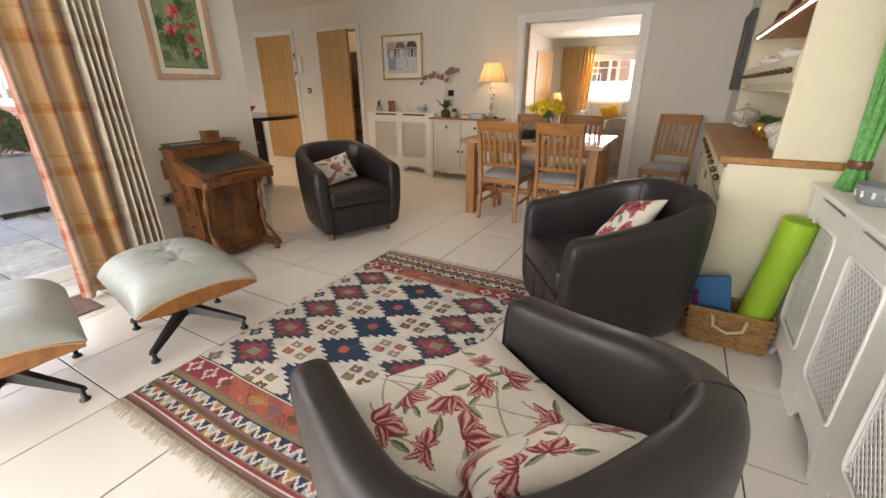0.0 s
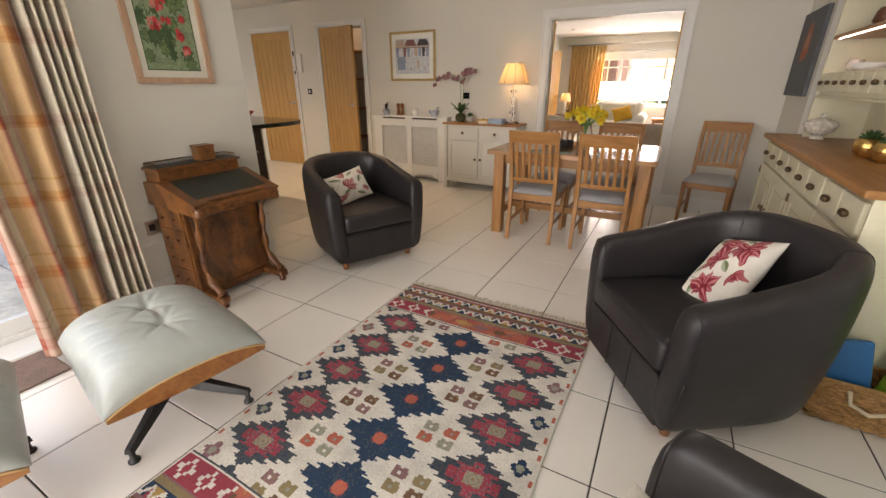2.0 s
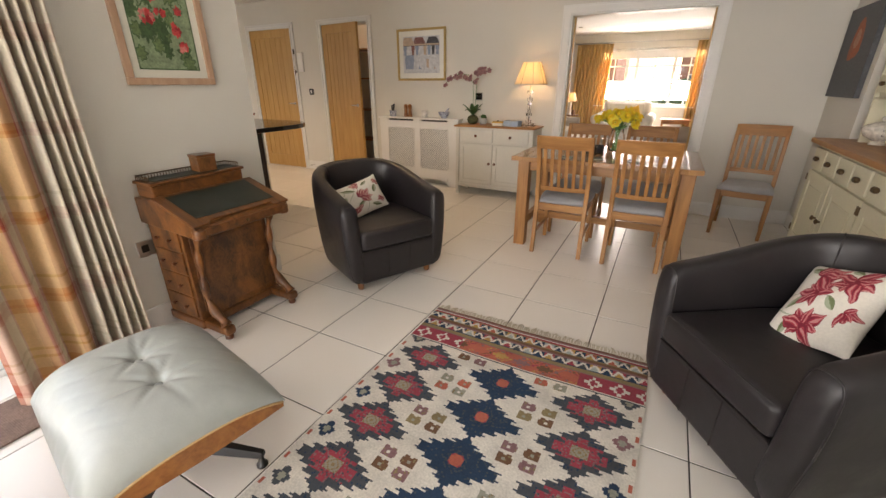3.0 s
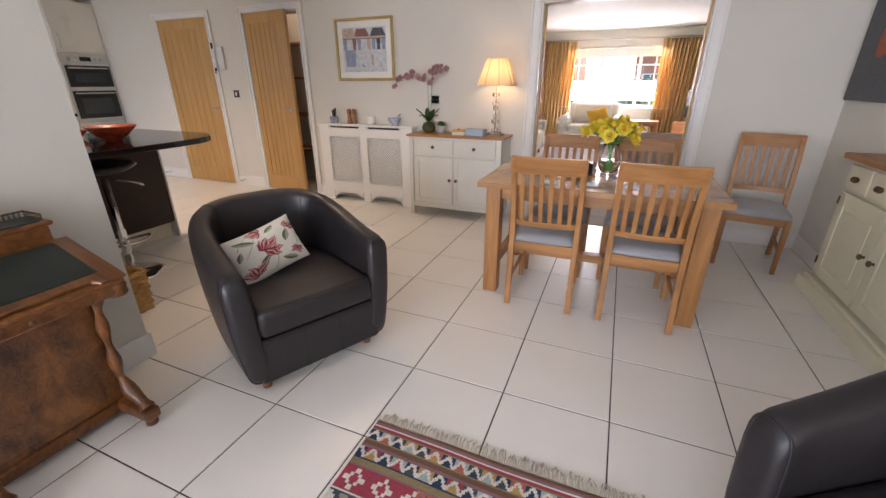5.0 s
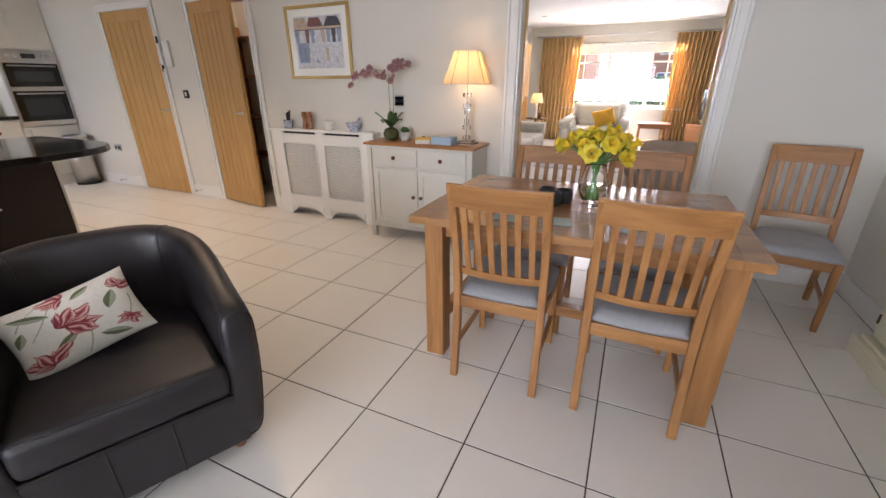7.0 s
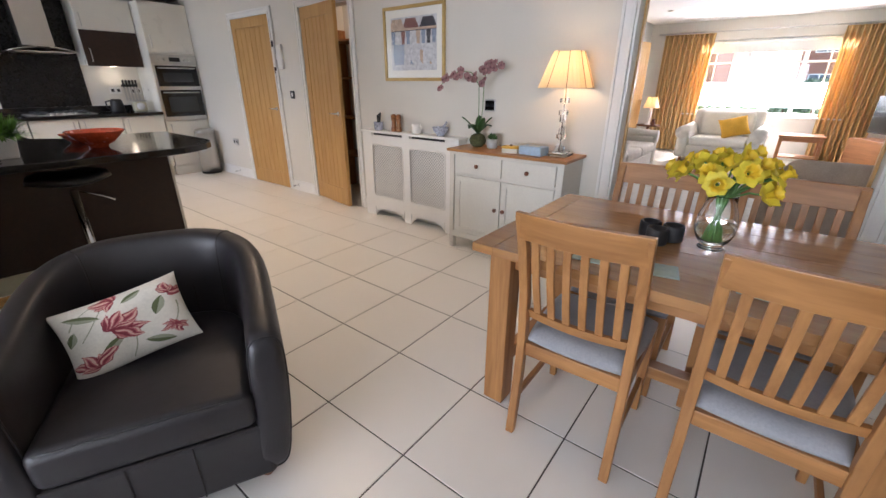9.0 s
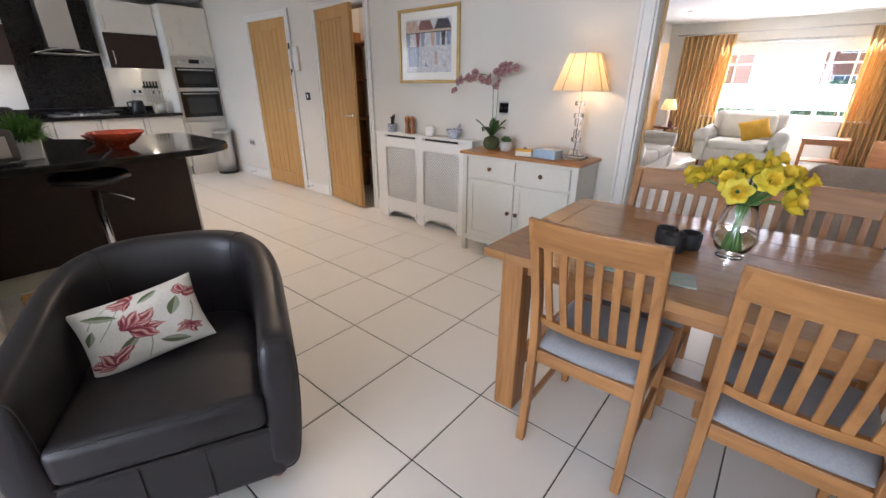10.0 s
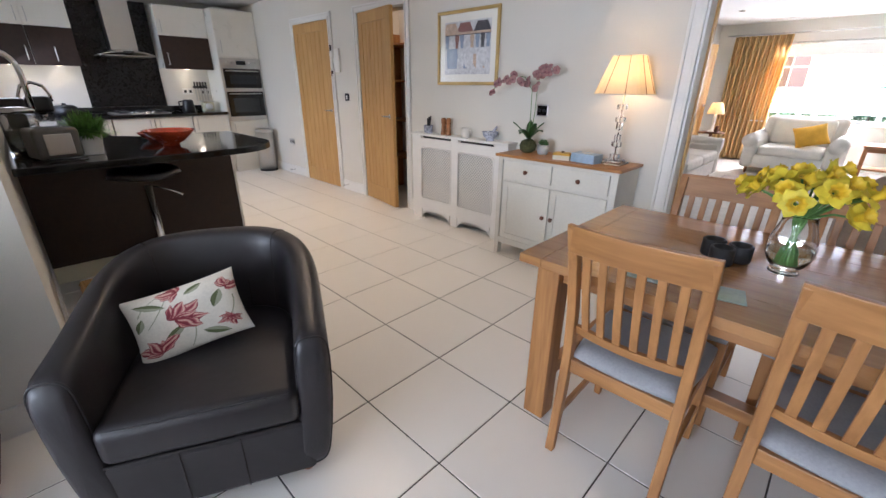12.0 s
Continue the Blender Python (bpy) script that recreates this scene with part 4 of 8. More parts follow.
curtain = thing("curtain", pose(0, 0, 0), "full-length cream and orange plaid curtain", "curtain")
bm = bmesh.new()


def hang(u, v):
    y = 3.335 + 0.53 * (u if u < 0.6 else 0.6 + (u - 0.6) * 1.0)
    drift = 0.35 * math.sin(v * 3)
    if u < 0.6:
        x = 0.045 * math.sin(u / 0.6 * 2 * math.pi * 2.5 + drift) + 0.012 * math.sin(u * 40 + v * 2)
    else:
        x = 0.058 * math.sin((u - 0.6) / 0.4 * 2 * math.pi * 5 + drift + math.pi * 0.9)
    x = -4.125 + x * (0.75 + 0.25 * (1 - v)) - 0.02 * u
    return (x, y + 0.01 * math.sin(v * 4 + u * 9) - 0.012 * (1 - v), 0.015 + v * 2.24)


sheet(bm, 220, 170, hang, plaid)
cloth = part("cloth", bm, CURC, curtain, smooth=True)
sol = cloth.modifiers.new("thick", "SOLIDIFY")
sol.thickness = 0.003
bar("curtain_pole", curtain, [(-4.13, 1.0, 2.28), (-4.13, 4.05, 2.28)], 0.014, M_STEEL)
M_PVC = mat("white_window_frame", (0.8, 0.8, 0.78), 0.3, vary=0.02)
gd = tagged(new("door_garden"), "white framed glazed sliding garden door", "door", kind="structure")
for y0, y1, z0, z1 in ((1.30, 3.80, 0.0, 0.035), (1.30, 3.80, 2.07, 2.12), (1.30, 1.37, 0.035, 2.07), (3.73, 3.80, 0.035, 2.07)):
    box("outer_frame", gd, -4.58, -4.46, y0, y1, z0, z1, M_PVC, 0.004)
for k, (y0, y1, x) in enumerate(((1.37, 2.58, -4.545), (2.52, 3.73, -4.495))):
    for a, b, c, d in ((y0, y1, 0.036, 0.12), (y0, y1, 2.0, 2.069), (y0, y0 + 0.06, 0.12, 2.0), (y1 - 0.06, y1, 0.12, 2.0)):
        box("sash", gd, x - 0.02, x + 0.02, a, b, c, d, M_PVC, 0.004)
    pane = box("pane", gd, x - 0.004, x + 0.004, y0 + 0.06, y1 - 0.06, 0.12, 2.0, M_GLASS, 0.0)
    pane.visible_shadow = False
box("sill_board", gd, -4.455, WEST - 0.002, 1.32, 3.79, -0.001, 0.006, M_TRIM, 0.001)
bm = bmesh.new()
bx(bm, -4.22, -3.915, 2.2, 3.345, 0.0005, 0.012)
tagged(part("door_mat", bm, fabric("brown_mat_pile", (0.20, 0.135, 0.11), 300, 0.3, 1.0, 1.0), bevel=0.004), "brown woven door mat at the garden door", "mat")

# ---- pictures ----


def blob(u, v, cx, cy, r, petals, seed):
    dx, dy = u - cx, v - cy
    d = math.hypot(dx, dy)
    if d > r * 1.2:
        return None
    a = math.atan2(dy, dx)
    lim = r * (0.88 + 0.16 * math.cos(petals * a + seed) + 0.07 * math.sin(9 * a + seed * 3))
    return d / lim if d < lim else None


def floral(flowers, leaves, stems):
    """A pattern of flowers, leaves and stems on a pale ground: 0 ground, 1 dark, 2 mid, 3 light petal, 4 dark and 5 light leaf."""
    def pick(u, v):
        wu = u + 0.010 * math.sin(v * 37 + 1) + 0.006 * math.sin(u * 61)
        wv = v + 0.010 * math.sin(u * 33 + 2) + 0.006 * math.sin(v * 57)
        for cx, cy, r, p, sd in flowers:
            r *= 1.3
            dx, dy = wu - cx, wv - cy
            if dx * dx + dy * dy > 1.7 * r * r:
                continue
            # overlapping pointed petals fanned from the flower's base
            fan = 1.15 if p < 7 else 2.3
            bx0, by0 = (0.62 * r, 0.62 * r) if p < 7 else (0.25 * r, 0.25 * r)
            ex, ey = dx + bx0 * math.cos(sd), dy + by0 * math.sin(sd)
            for k in sorted(range(p), key=lambda q: (q * 3) % p):
                ang = sd + fan * (2 * k / (p - 1) - 1)
                size = (1.5 if p < 7 else 1.12) * r * (0.82 + 0.18 * math.sin(k * 2.3 + sd))
                x, y = ex * math.cos(ang) + ey * math.sin(ang), -ex * math.sin(ang) + ey * math.cos(ang)
                q = x / size
                if 0 < q < 1:
                    half = size * 0.26 * math.sin(math.pi * q ** 0.8) ** 0.8
                    if abs(y) < half:
                        e = abs(y) / half
                        if e > 0.86 or q < 0.12:
                            return 1
                        s_ = math.sin(y / half * 7 + 3 * q + k) + 1.1 * (q - 0.55) - 0.5 * e
                        return 3 if s_ > 0.25 else (2 if s_ > -0.75 else 1)
        for cx, cy, ln_, w, ang in leaves:
            dx, dy = u - cx, v - cy
            x, y = dx * math.cos(ang) + dy * math.sin(ang), -dx * math.sin(ang) + dy * math.cos(ang)
            if abs(x) < ln_ and abs(y) < w * (1 - (x / ln_) ** 2):
                return 4 if y > 0 else 5
        for x0, y0, x1, y1, bend in stems:
            t = (v - y0) / (y1 - y0)
            if 0 <= t <= 1 and abs(u - x0 - (x1 - x0) * t - bend * math.sin(math.pi * t)) < 0.006:
                return 5
        return 0
    return pick


def pick_set(names_cols):
    return [fabric(n, c, 900, 0.08, 0.85, 0.35) for n, c in names_cols]


TULIP = pick_set((("linen_ground", (0.72, 0.68, 0.60)), ("deep_red_print", (0.22, 0.03, 0.045)), ("rose_print", (0.46, 0.13, 0.14)), ("blush_print", (0.66, 0.42, 0.34)),
                  ("green_print", (0.12, 0.14, 0.06)), ("sage_print", (0.33, 0.34, 0.24))))
PEONY = pick_set((("ivory_ground", (0.73, 0.69, 0.62)), ("crimson_print", (0.22, 0.012, 0.03)), ("red_print", (0.42, 0.045, 0.07)), ("pink_print", (0.58, 0.24, 0.23)),
                  ("moss_print", (0.16, 0.20, 0.09)), ("pale_green_print", (0.36, 0.40, 0.28))))


def garden_pattern(seed, n, rmin, rmax):
    r = random.Random(seed)
    fl, le, st = [], [], []
    tries = 0
    while len(fl) < n and tries < 400:
        tries += 1
        f = (r.uniform(0.08, 0.92), r.uniform(0.08, 0.92), r.uniform(rmin, rmax), r.choice((5, 6, 7)), r.uniform(0, 6))
        if all(math.hypot(f[0] - g[0], f[1] - g[1]) > (f[2] + g[2]) * 1.15 for g in fl):
            fl.append(f)
    for f in fl:
        for k in range(2):
            a = r.uniform(0, 6.28)
            le.append((f[0] + math.cos(a) * f[2] * 1.6, f[1] + math.sin(a) * f[2] * 1.6, f[2] * 0.8, f[2] * 0.22, a + 0.5))
        st.append((f[0], f[1], f[0] + r.uniform(-0.25, 0.25), f[1] - r.uniform(0.2, 0.4), r.uniform(-0.06, 0.06)))
    return floral(fl, le, st)


def framed(name, m, w, h, fw, frame_mat, label, mount, mount_w, art_mats, pick, nu, nv, glazed):
    """A framed picture in the xz plane that faces -y, its back at y = 0."""
    e = thing(name, m, label, "picture")
    for a, b, c, d in ((-w / 2, w / 2, h / 2 - fw, h / 2), (-w / 2, w / 2, -h / 2, -h / 2 + fw), (-w / 2, -w / 2 + fw, -h / 2 + fw, h / 2 - fw), (w / 2 - fw, w / 2, -h / 2 + fw, h / 2 - fw)):
        box("frame_side", e, a, b, -0.022, 0, c, d, frame_mat, 0.004)
    iw, ih = w / 2 - fw, h / 2 - fw
    box("mount", e, -iw, iw, -0.008, -0.002, -ih, ih, mount, 0.0)
    aw, ah = iw - mount_w, ih - mount_w
    bm = bmesh.new()
    sheet(bm, nu, nv, lambda u, v: (-aw + 2 * aw * u, -0.0095, -ah + 2 * ah * v), pick)
    part("print", bm, art_mats, e)
    if glazed:
        box("glazing", e, -iw, iw, -0.014, -0.011, -ih, ih, M_MIRRORGLASS, 0.0).visible_shadow = False
    return e


M_PALEWOOD = wood("limed_pink_wood", (0.55, 0.36, 0.24), (0.44, 0.27, 0.17), 2, 0.45)
M_GILT = mat("gilt_frame", (0.50, 0.34, 0.12), 0.38, metal=0.4, vary=0.15)
M_MOUNT = mat("cream_mount", (0.72, 0.69, 0.60), 0.85, vary=0.02)
ART = [mat(n, c, 0.7, vary=0.35, scale=25, grain=90) for n, c in (("paint_green", (0.22, 0.29, 0.17)), ("paint_crimson", (0.35, 0.015, 0.02)), ("paint_red", (0.55, 0.05, 0.05)),
                                                                  ("paint_pink", (0.62, 0.18, 0.16)), ("paint_dark_green", (0.055, 0.105, 0.04)), ("paint_sage", (0.13, 0.19, 0.075)))]
def geranium_scene():
    """Clusters of small red florets over round scalloped leaves."""
    r = random.Random(17)
    florets, leaves = [], []
    for cx, cy, n, spread in ((0.44, 0.74, 15, 0.12), (0.30, 0.52, 14, 0.10), (0.50, 0.56, 5, 0.07), (0.72, 0.42, 9, 0.07), (0.80, 0.24, 9, 0.07), (0.83, 0.58, 4, 0.05)):
        for k in range(n):
            a, d = r.uniform(0, 6.283), spread * math.sqrt(r.random())
            florets.append((cx + d * math.cos(a), cy + d * 0.75 * math.sin(a), r.uniform(0.028, 0.046), r.uniform(0, 6), r.choice((1, 2, 2, 2, 3))))
    for k in range(30):
        leaves.append((r.uniform(0.06, 0.94), r.uniform(0.05, 0.95), r.uniform(0.06, 0.12), r.uniform(0, 6), r.choice((4, 4, 5, 5, 0))))

    def pick(u, v):
        if min(u, 1 - u) < 0.018 or min(v, 1 - v) < 0.013:
            return 4
        for cx, cy, rad_, sd, k in florets:
            if blob(u, v, cx, cy, rad_, 5, sd) is not None:
                return k
        for cx, cy, rad_, sd, k in leaves:
            q = blob(u, v, cx, cy, rad_, 7, sd)
            if q is not None:
                return k if q < 0.82 else 4
        return 0
    return pick


geranium = geranium_scene()
framed("flower_painting", pose(WEST + 0.002, 4.36, 1.585, 0, 0, 90), 0.455, 0.61, 0.034, M_PALEWOOD, "framed painting of red geraniums in a pale wooden frame",
       M_MOUNT, 0.038, ART, geranium, 110, 150, False)
PHO = [mat(n, c, 0.6, vary=0.2, scale=30) for n, c in (("print_white", (0.50, 0.49, 0.48)), ("print_blue_grey", (0.22, 0.26, 0.33)), ("print_charcoal", (0.05, 0.045, 0.05)), ("print_brown", (0.20, 0.08, 0.06)), ("print_tan", (0.45, 0.32, 0.22)))]


def hats(u, v):
    """A shelf of hats above a row of hanging clothes."""
    if v > 0.80:
        for c, k in ((0.14, 4), (0.45, 3), (0.82, 2)):
            if abs(u - c) < 0.15 * (1.2 - (v - 0.8) * 3) and v < 0.97:
                return k
        return 0
    if v > 0.74:
        return 4 if v > 0.76 else 2
    if v > 0.50:
        k = int(u * 9)
        return (1, 0, 3, 1, 0, 4, 1, 2, 1)[k] if abs(u * 9 - k - 0.5) < 0.42 - (0.74 - v) * 0.6 else 0
    if v > 0.12 and u < 0.33:
        return 1 if abs(u - 0.17) < 0.13 - 0.1 * abs(v - 0.35) else 0
    return (0, 0, 1, 0, 4)[int(u * 5 + v * 4) % 5] if abs(v - 0.25) < 0.13 and int(u * 14) % 3 == 0 else 0


framed("hat_picture", pose(-4.782, NORTH - 0.001, 1.622), 0.705, 0.60, 0.027, M_GILT, "framed glazed print of hats in a gilt frame", M_MOUNT, 0.062, PHO, hats, 90, 70, True)
DUSK = [mat(n, c, 0.6, vary=0.3, scale=12) for n, c in (("canvas_slate", (0.085, 0.09, 0.10)), ("canvas_ember", (0.35, 0.09, 0.03)), ("canvas_blush", (0.45, 0.22, 0.13)))]


def ember(u, v):
    d = math.hypot((u - 0.5) * 1.3, (v - 0.55) + 0.1 * math.sin(u * 9))
    return 2 if d < 0.10 else (1 if d < 0.22 else 0)


dark = thing("canvas_picture", pose(EAST2 - 0.001, 7.47, 1.50, 0, 0, -90), "unframed dark grey canvas with an orange glow", "picture")
bm = bmesh.new()
sheet(bm, 60, 60, lambda u, v: (-0.33 + 0.66 * u, -0.034, -0.32 + 0.64 * v), ember)
part("canvas", bm, DUSK, dark)
box("stretcher_frame", dark, -0.33, 0.33, -0.033, 0, -0.32, 0.32, DUSK[0], 0.002)

# ---- walnut davenport desk ----
# local: x runs along the wall, -y is the front
dv = thing("davenport_desk", pose(WEST + 0.016, 4.29, 0, 0, 0, 90), "antique walnut davenport writing desk with a green leather slope", "desk")
M_GREEN = leather("green_leather_skiver", (0.010, 0.017, 0.013), 0.35, 300, 0.15)
DW = 0.25
box("body", dv, -DW, DW, -0.285, 0, 0.075, 0.614, M_WALNUT, 0.004)
box("front_panel", dv, -DW + 0.03, DW - 0.03, -0.293, -0.285, 0.12, 0.585, M_WALNUT, 0.003)
box("plinth", dv, -DW - 0.012, DW + 0.012, -0.30, 0, 0.035, 0.085, M_WALNUT_X, 0.008)
for s in (-1, 1):
    box("sledge_foot", dv, s * (DW - 0.03) - 0.03, s * (DW - 0.03) + 0.03, -0.475, -0.28, 0.035, 0.085, M_WALNUT, 0.012)
    bm = bmesh.new()
    lathe(bm, [(0.01, 0), (0.022, 0.008), (0.022, 0.024), (0.012, 0.035)], 12)
    part("castor", bm, M_KNOB, dv, at=Matrix.Translation((s * (DW - 0.03), -0.445, 0)), smooth=True)
    turned("bun_foot", dv, [(0.015, 0), (0.03, 0.012), (0.03, 0.028), (0.02, 0.036)], M_KNOB, Matrix.Translation((s * (DW - 0.04), -0.04, 0)))
    # scrolled bracket support with turnings
    path = [(-0.445, 0.085), (-0.425, 0.11), (-0.365, 0.15), (-0.332, 0.21), (-0.330, 0.28), (-0.332, 0.36), (-0.334, 0.44), (-0.345, 0.51), (-0.375, 0.595)]
    rad = [0.030, 0.020, 0.027, 0.013, 0.024, 0.011, 0.022, 0.012, 0.026]
    bm = bmesh.new()
    pts, rr = [], []
    for i in range(len(path) - 1):
        for k in range(5):
            t = k / 5
            pts.append((s * (DW - 0.03), path[i][0] * (1 - t) + path[i + 1][0] * t, path[i][1] * (1 - t) + path[i + 1][1] * t))
            c = (1 - math.cos(math.pi * t)) / 2
            rr.append(rad[i] * (1 - c) + rad[i + 1] * c)
    tube(bm, pts, rr, 12)
    part("turned_support", bm, M_WALNUT, dv, "dark turned walnut support", smooth=True)
    # drawers in the side
    for k in range(4):
        z0 = 0.10 + k * 0.128
        d = box("side_drawer", dv, s * DW, s * (DW + 0.009), -0.265, -0.03, z0, z0 + 0.12, M_WALNUT, 0.003)
        for y in (-0.20, -0.095):
            turned("knob", d, [(0.005, 0), (0.005, 0.008), (0.011, 0.014), (0.007, 0.022)], M_KNOB, pose(s * (DW + 0.009), y, z0 + 0.06, 0, 90 * s), n=12)
# sloping writing box
bm = bmesh.new()
prof = [(0.0, 0.615), (-0.30, 0.60), (-0.45, 0.59), (-0.465, 0.605), (-0.465, 0.65), (-0.165, 0.75), (0.0, 0.75)]
a = [bm.verts.new((-DW - 0.028, y, z)) for y, z in prof]
b = [bm.verts.new((DW + 0.028, y, z)) for y, z in prof]
bm.faces.new(a), bm.faces.new(b)
for k in range(len(prof)):
    bm.faces.new((a[k], a[(k + 1) % len(prof)], b[(k + 1) % len(prof)], b[k]))
part("writing_box", bm, M_WALNUT, dv, bevel=0.006)
sl = math.degrees(math.atan2(0.10, 0.30))
bm = bmesh.new()
edge_ = [(-DW - 0.036, 0.0), (DW + 0.036, 0.0), (DW + 0.036, -0.27), (DW + 0.036, -0.325), (DW - 0.045, -0.325), (DW - 0.065, -0.30), (-DW + 0.065, -0.30), (-DW + 0.045, -0.325), (-DW - 0.036, -0.325), (-DW - 0.036, -0.27)]
prism(bm, edge_, 0, 0.015)
lid = part("lid", bm, M_WALNUT_X, dv, "walnut lid with a shaped front edge", 0.006, at=pose(0, -0.16, 0.752, sl))
box("writing_leather", lid, -DW + 0.02, DW - 0.02, -0.265, -0.025, 0.015, 0.0175, M_GREEN, 0.001, "dark green tooled leather")
for x in (-DW - 0.0, DW + 0.0):
    turned("apron_scroll", dv, [(0.028, 0), (0.034, 0.01), (0.030, 0.025), (0.034, 0.04), (0.028, 0.05)], M_WALNUT_X, pose(x, -0.45, 0.59))
box("apron_moulding", dv, -DW - 0.01, DW + 0.01, -0.475, -0.463, 0.60, 0.645, M_WALNUT_X, 0.006)
turned("escutcheon", dv, [(0.009, 0), (0.009, 0.003)], M_BRONZE, pose(0, -0.475, 0.622, 90))
# stationery box at the back
box("stationery_box", dv, -DW - 0.005, DW + 0.005, -0.145, -0.005, 0.751, 0.815, M_WALNUT_X, 0.006)
box("stationery_lid", dv, -DW - 0.018, DW + 0.018, -0.155, -0.001, 0.815, 0.832, M_WALNUT_X, 0.006)
box("stationery_top", dv, -DW + 0.01, DW - 0.01, -0.135, -0.02, 0.832, 0.836, M_GREEN, 0.001, "dark leather inset top")
rail_ = bar("gallery_rail", dv, [(-DW, -0.125, 0.854), (-DW, -0.012, 0.854), (DW, -0.012, 0.854), (DW, -0.125, 0.854)], 0.0035, M_BRONZE, "pierced brass gallery rail")
for k in range(34):
    x = -DW + k * 2 * DW / 33
    bar("spindle", rail_, [(x, -0.012, 0.832), (x, -0.012, 0.854)], 0.0022, M_BRONZE, n=5)
for s in (-1, 1):
    for k in range(1, 8):
        bar("spindle", rail_, [(s * DW, -0.012 - k * 0.0161, 0.832), (s * DW, -0.012 - k * 0.0161, 0.854)], 0.0022, M_BRONZE, n=5)
sbx = thing("wooden_box", pose(WEST + 0.10, 4.36, 0.8362, 0, 0, 84), "small walnut box on the writing desk", "box")
box("box_body", sbx, -0.05, 0.05, -0.045, 0.045, 0, 0.075, M_WALNUT, 0.003)
box("box_lid", sbx, -0.053, 0.053, -0.048, 0.048, 0.0755, 0.09, M_WALNUT_X, 0.003)


# ---- white leather footstools ----
def footstool(m, label, star):
    e = thing("footstool", m, label, "footstool", "white leather footstools")
    hw, hd = 0.325, 0.262
    bm = bmesh.new()
    ny = 20

    def arch(t):
        return 0.303 + 0.048 * (1 - abs(t) ** 2.5)
    rows = [(k / 10 - 1) for k in range(21)]
    top = [[bm.verts.new((s * hw, t * hd, arch(t))) for s in (-1, 1)] for t in rows]
    bot = [[bm.verts.new((s * hw, t * (hd - 0.009), arch(t) - 0.010)) for s in (-1, 1)] for t in rows]
    for j in range(20):
        bm.faces.new((top[j][0], top[j][1], top[j + 1][1], top[j + 1][0]))
        bm.faces.new((bot[j][0], bot[j + 1][0], bot[j + 1][1], bot[j][1]))
        bm.faces.new((top[j][1], bot[j][1], bot[j + 1][1], top[j + 1][1]))
        bm.faces.new((top[j][0], top[j + 1][0], bot[j + 1][0], bot[j][0]))
    for j in (0, 20):
        bm.faces.new((top[j][0], bot[j][0], bot[j][1], top[j][1]))
    shell = part("plywood_shell", bm, M_PLY, e, "bent walnut plywood shell", smooth=False)
    box("underside", shell, -hw + 0.02, hw - 0.02, -0.2, 0.2, 0.286, 0.298, M_PLY, 0.002)
    for s in (-1, 1):
        # veneered end cheek under the arched shell
        bm = bmesh.new()
        up = [bm.verts.new((s * (hw - 0.004), t * hd * 0.99, arch(t) - 0.003)) for t in rows]
        dn = [bm.verts.new((s * (hw - 0.004), t * hd * 0.99, 0.276 + 0.012 * t * t)) for t in rows]
        for k in range(20):
            bm.faces.new((up[k], up[k + 1], dn[k + 1], dn[k]))
        ck = part("end_cheek", bm, M_PLY, shell)
        md = ck.modifiers.new("thick", "SOLIDIFY")
        md.thickness, md.offset = 0.012, 0
        bar("edge_band", shell, [(s * (hw + 0.001), t * hd * 0.99, arch(t) + 0.001) for t in rows], 0.004, M_PLYEDGE, "pale plywood edge")
    # buttoned cushion that drapes over the shell's long sides
    bm = bmesh.new()
    but = [(-0.09, 0.0), (0.09, 0.0)]

    def crown(u, v):
        x, y = u * 2 - 1, v * 2 - 1
        x, y = math.copysign(1 - (1 - abs(x)) ** 1.5, x), math.copysign(1 - (1 - abs(y)) ** 1.5, y)
        z = arch(y) + 0.003 + 0.102 * (1 - abs(x) ** 5) ** 0.45 * (1 - abs(y) ** 4) ** 0.5
        wx, wy = x * (hw + 0.002), y * (hd + 0.006 + 0.012 * (1 - abs(y)) * 4 * abs(y))
        for bx_, by_ in but:
            d = math.hypot(wx - bx_, (wy - by_))
            z -= 0.020 * math.exp(-(d / 0.022) ** 2) + 0.011 * math.exp(-(d / 0.075) ** 2)
            a = math.atan2(wy - by_, wx - bx_)
            for fold, reach in ((0.15, 0.10), (math.pi - 0.2, 0.10), (1.45, 0.085), (-1.65, 0.085), (0.75, 0.06), (-0.7, 0.06), (2.5, 0.06), (-2.4, 0.06)):
                away = math.atan2(math.sin(a - fold), math.cos(a - fold))
                z -= 0.0075 * math.exp(-(away * d / 0.008) ** 2) * math.exp(-((d - 0.045) / reach) ** 2) * (abs(away) < 1.2)
        z -= 0.0035 * math.sin(wx * 34 + 7 * wy + 2.0 * math.sin(wy * 20)) ** 12 * abs(y) ** 1.5 * (1 - abs(x) ** 4)
        return (wx, wy, z)
    sheet(bm, 96, 84, crown)
    part("cushion", bm, M_WHITELEATHER, e, "buttoned off-white leather cushion", smooth=True)
    for bx_, by_ in but:
        turned("button", e, [(0.012, 0), (0.012, 0.004), (0.006, 0.007)], M_WHITELEATHER, Matrix.Translation((bx_, by_, 0.421)), n=14)
    turned("post", e, [(0.045, 0.10), (0.024, 0.125), (0.022, 0.20), (0.028, 0.24), (0.09, 0.274), (0.09, 0.287)], M_CHROME)
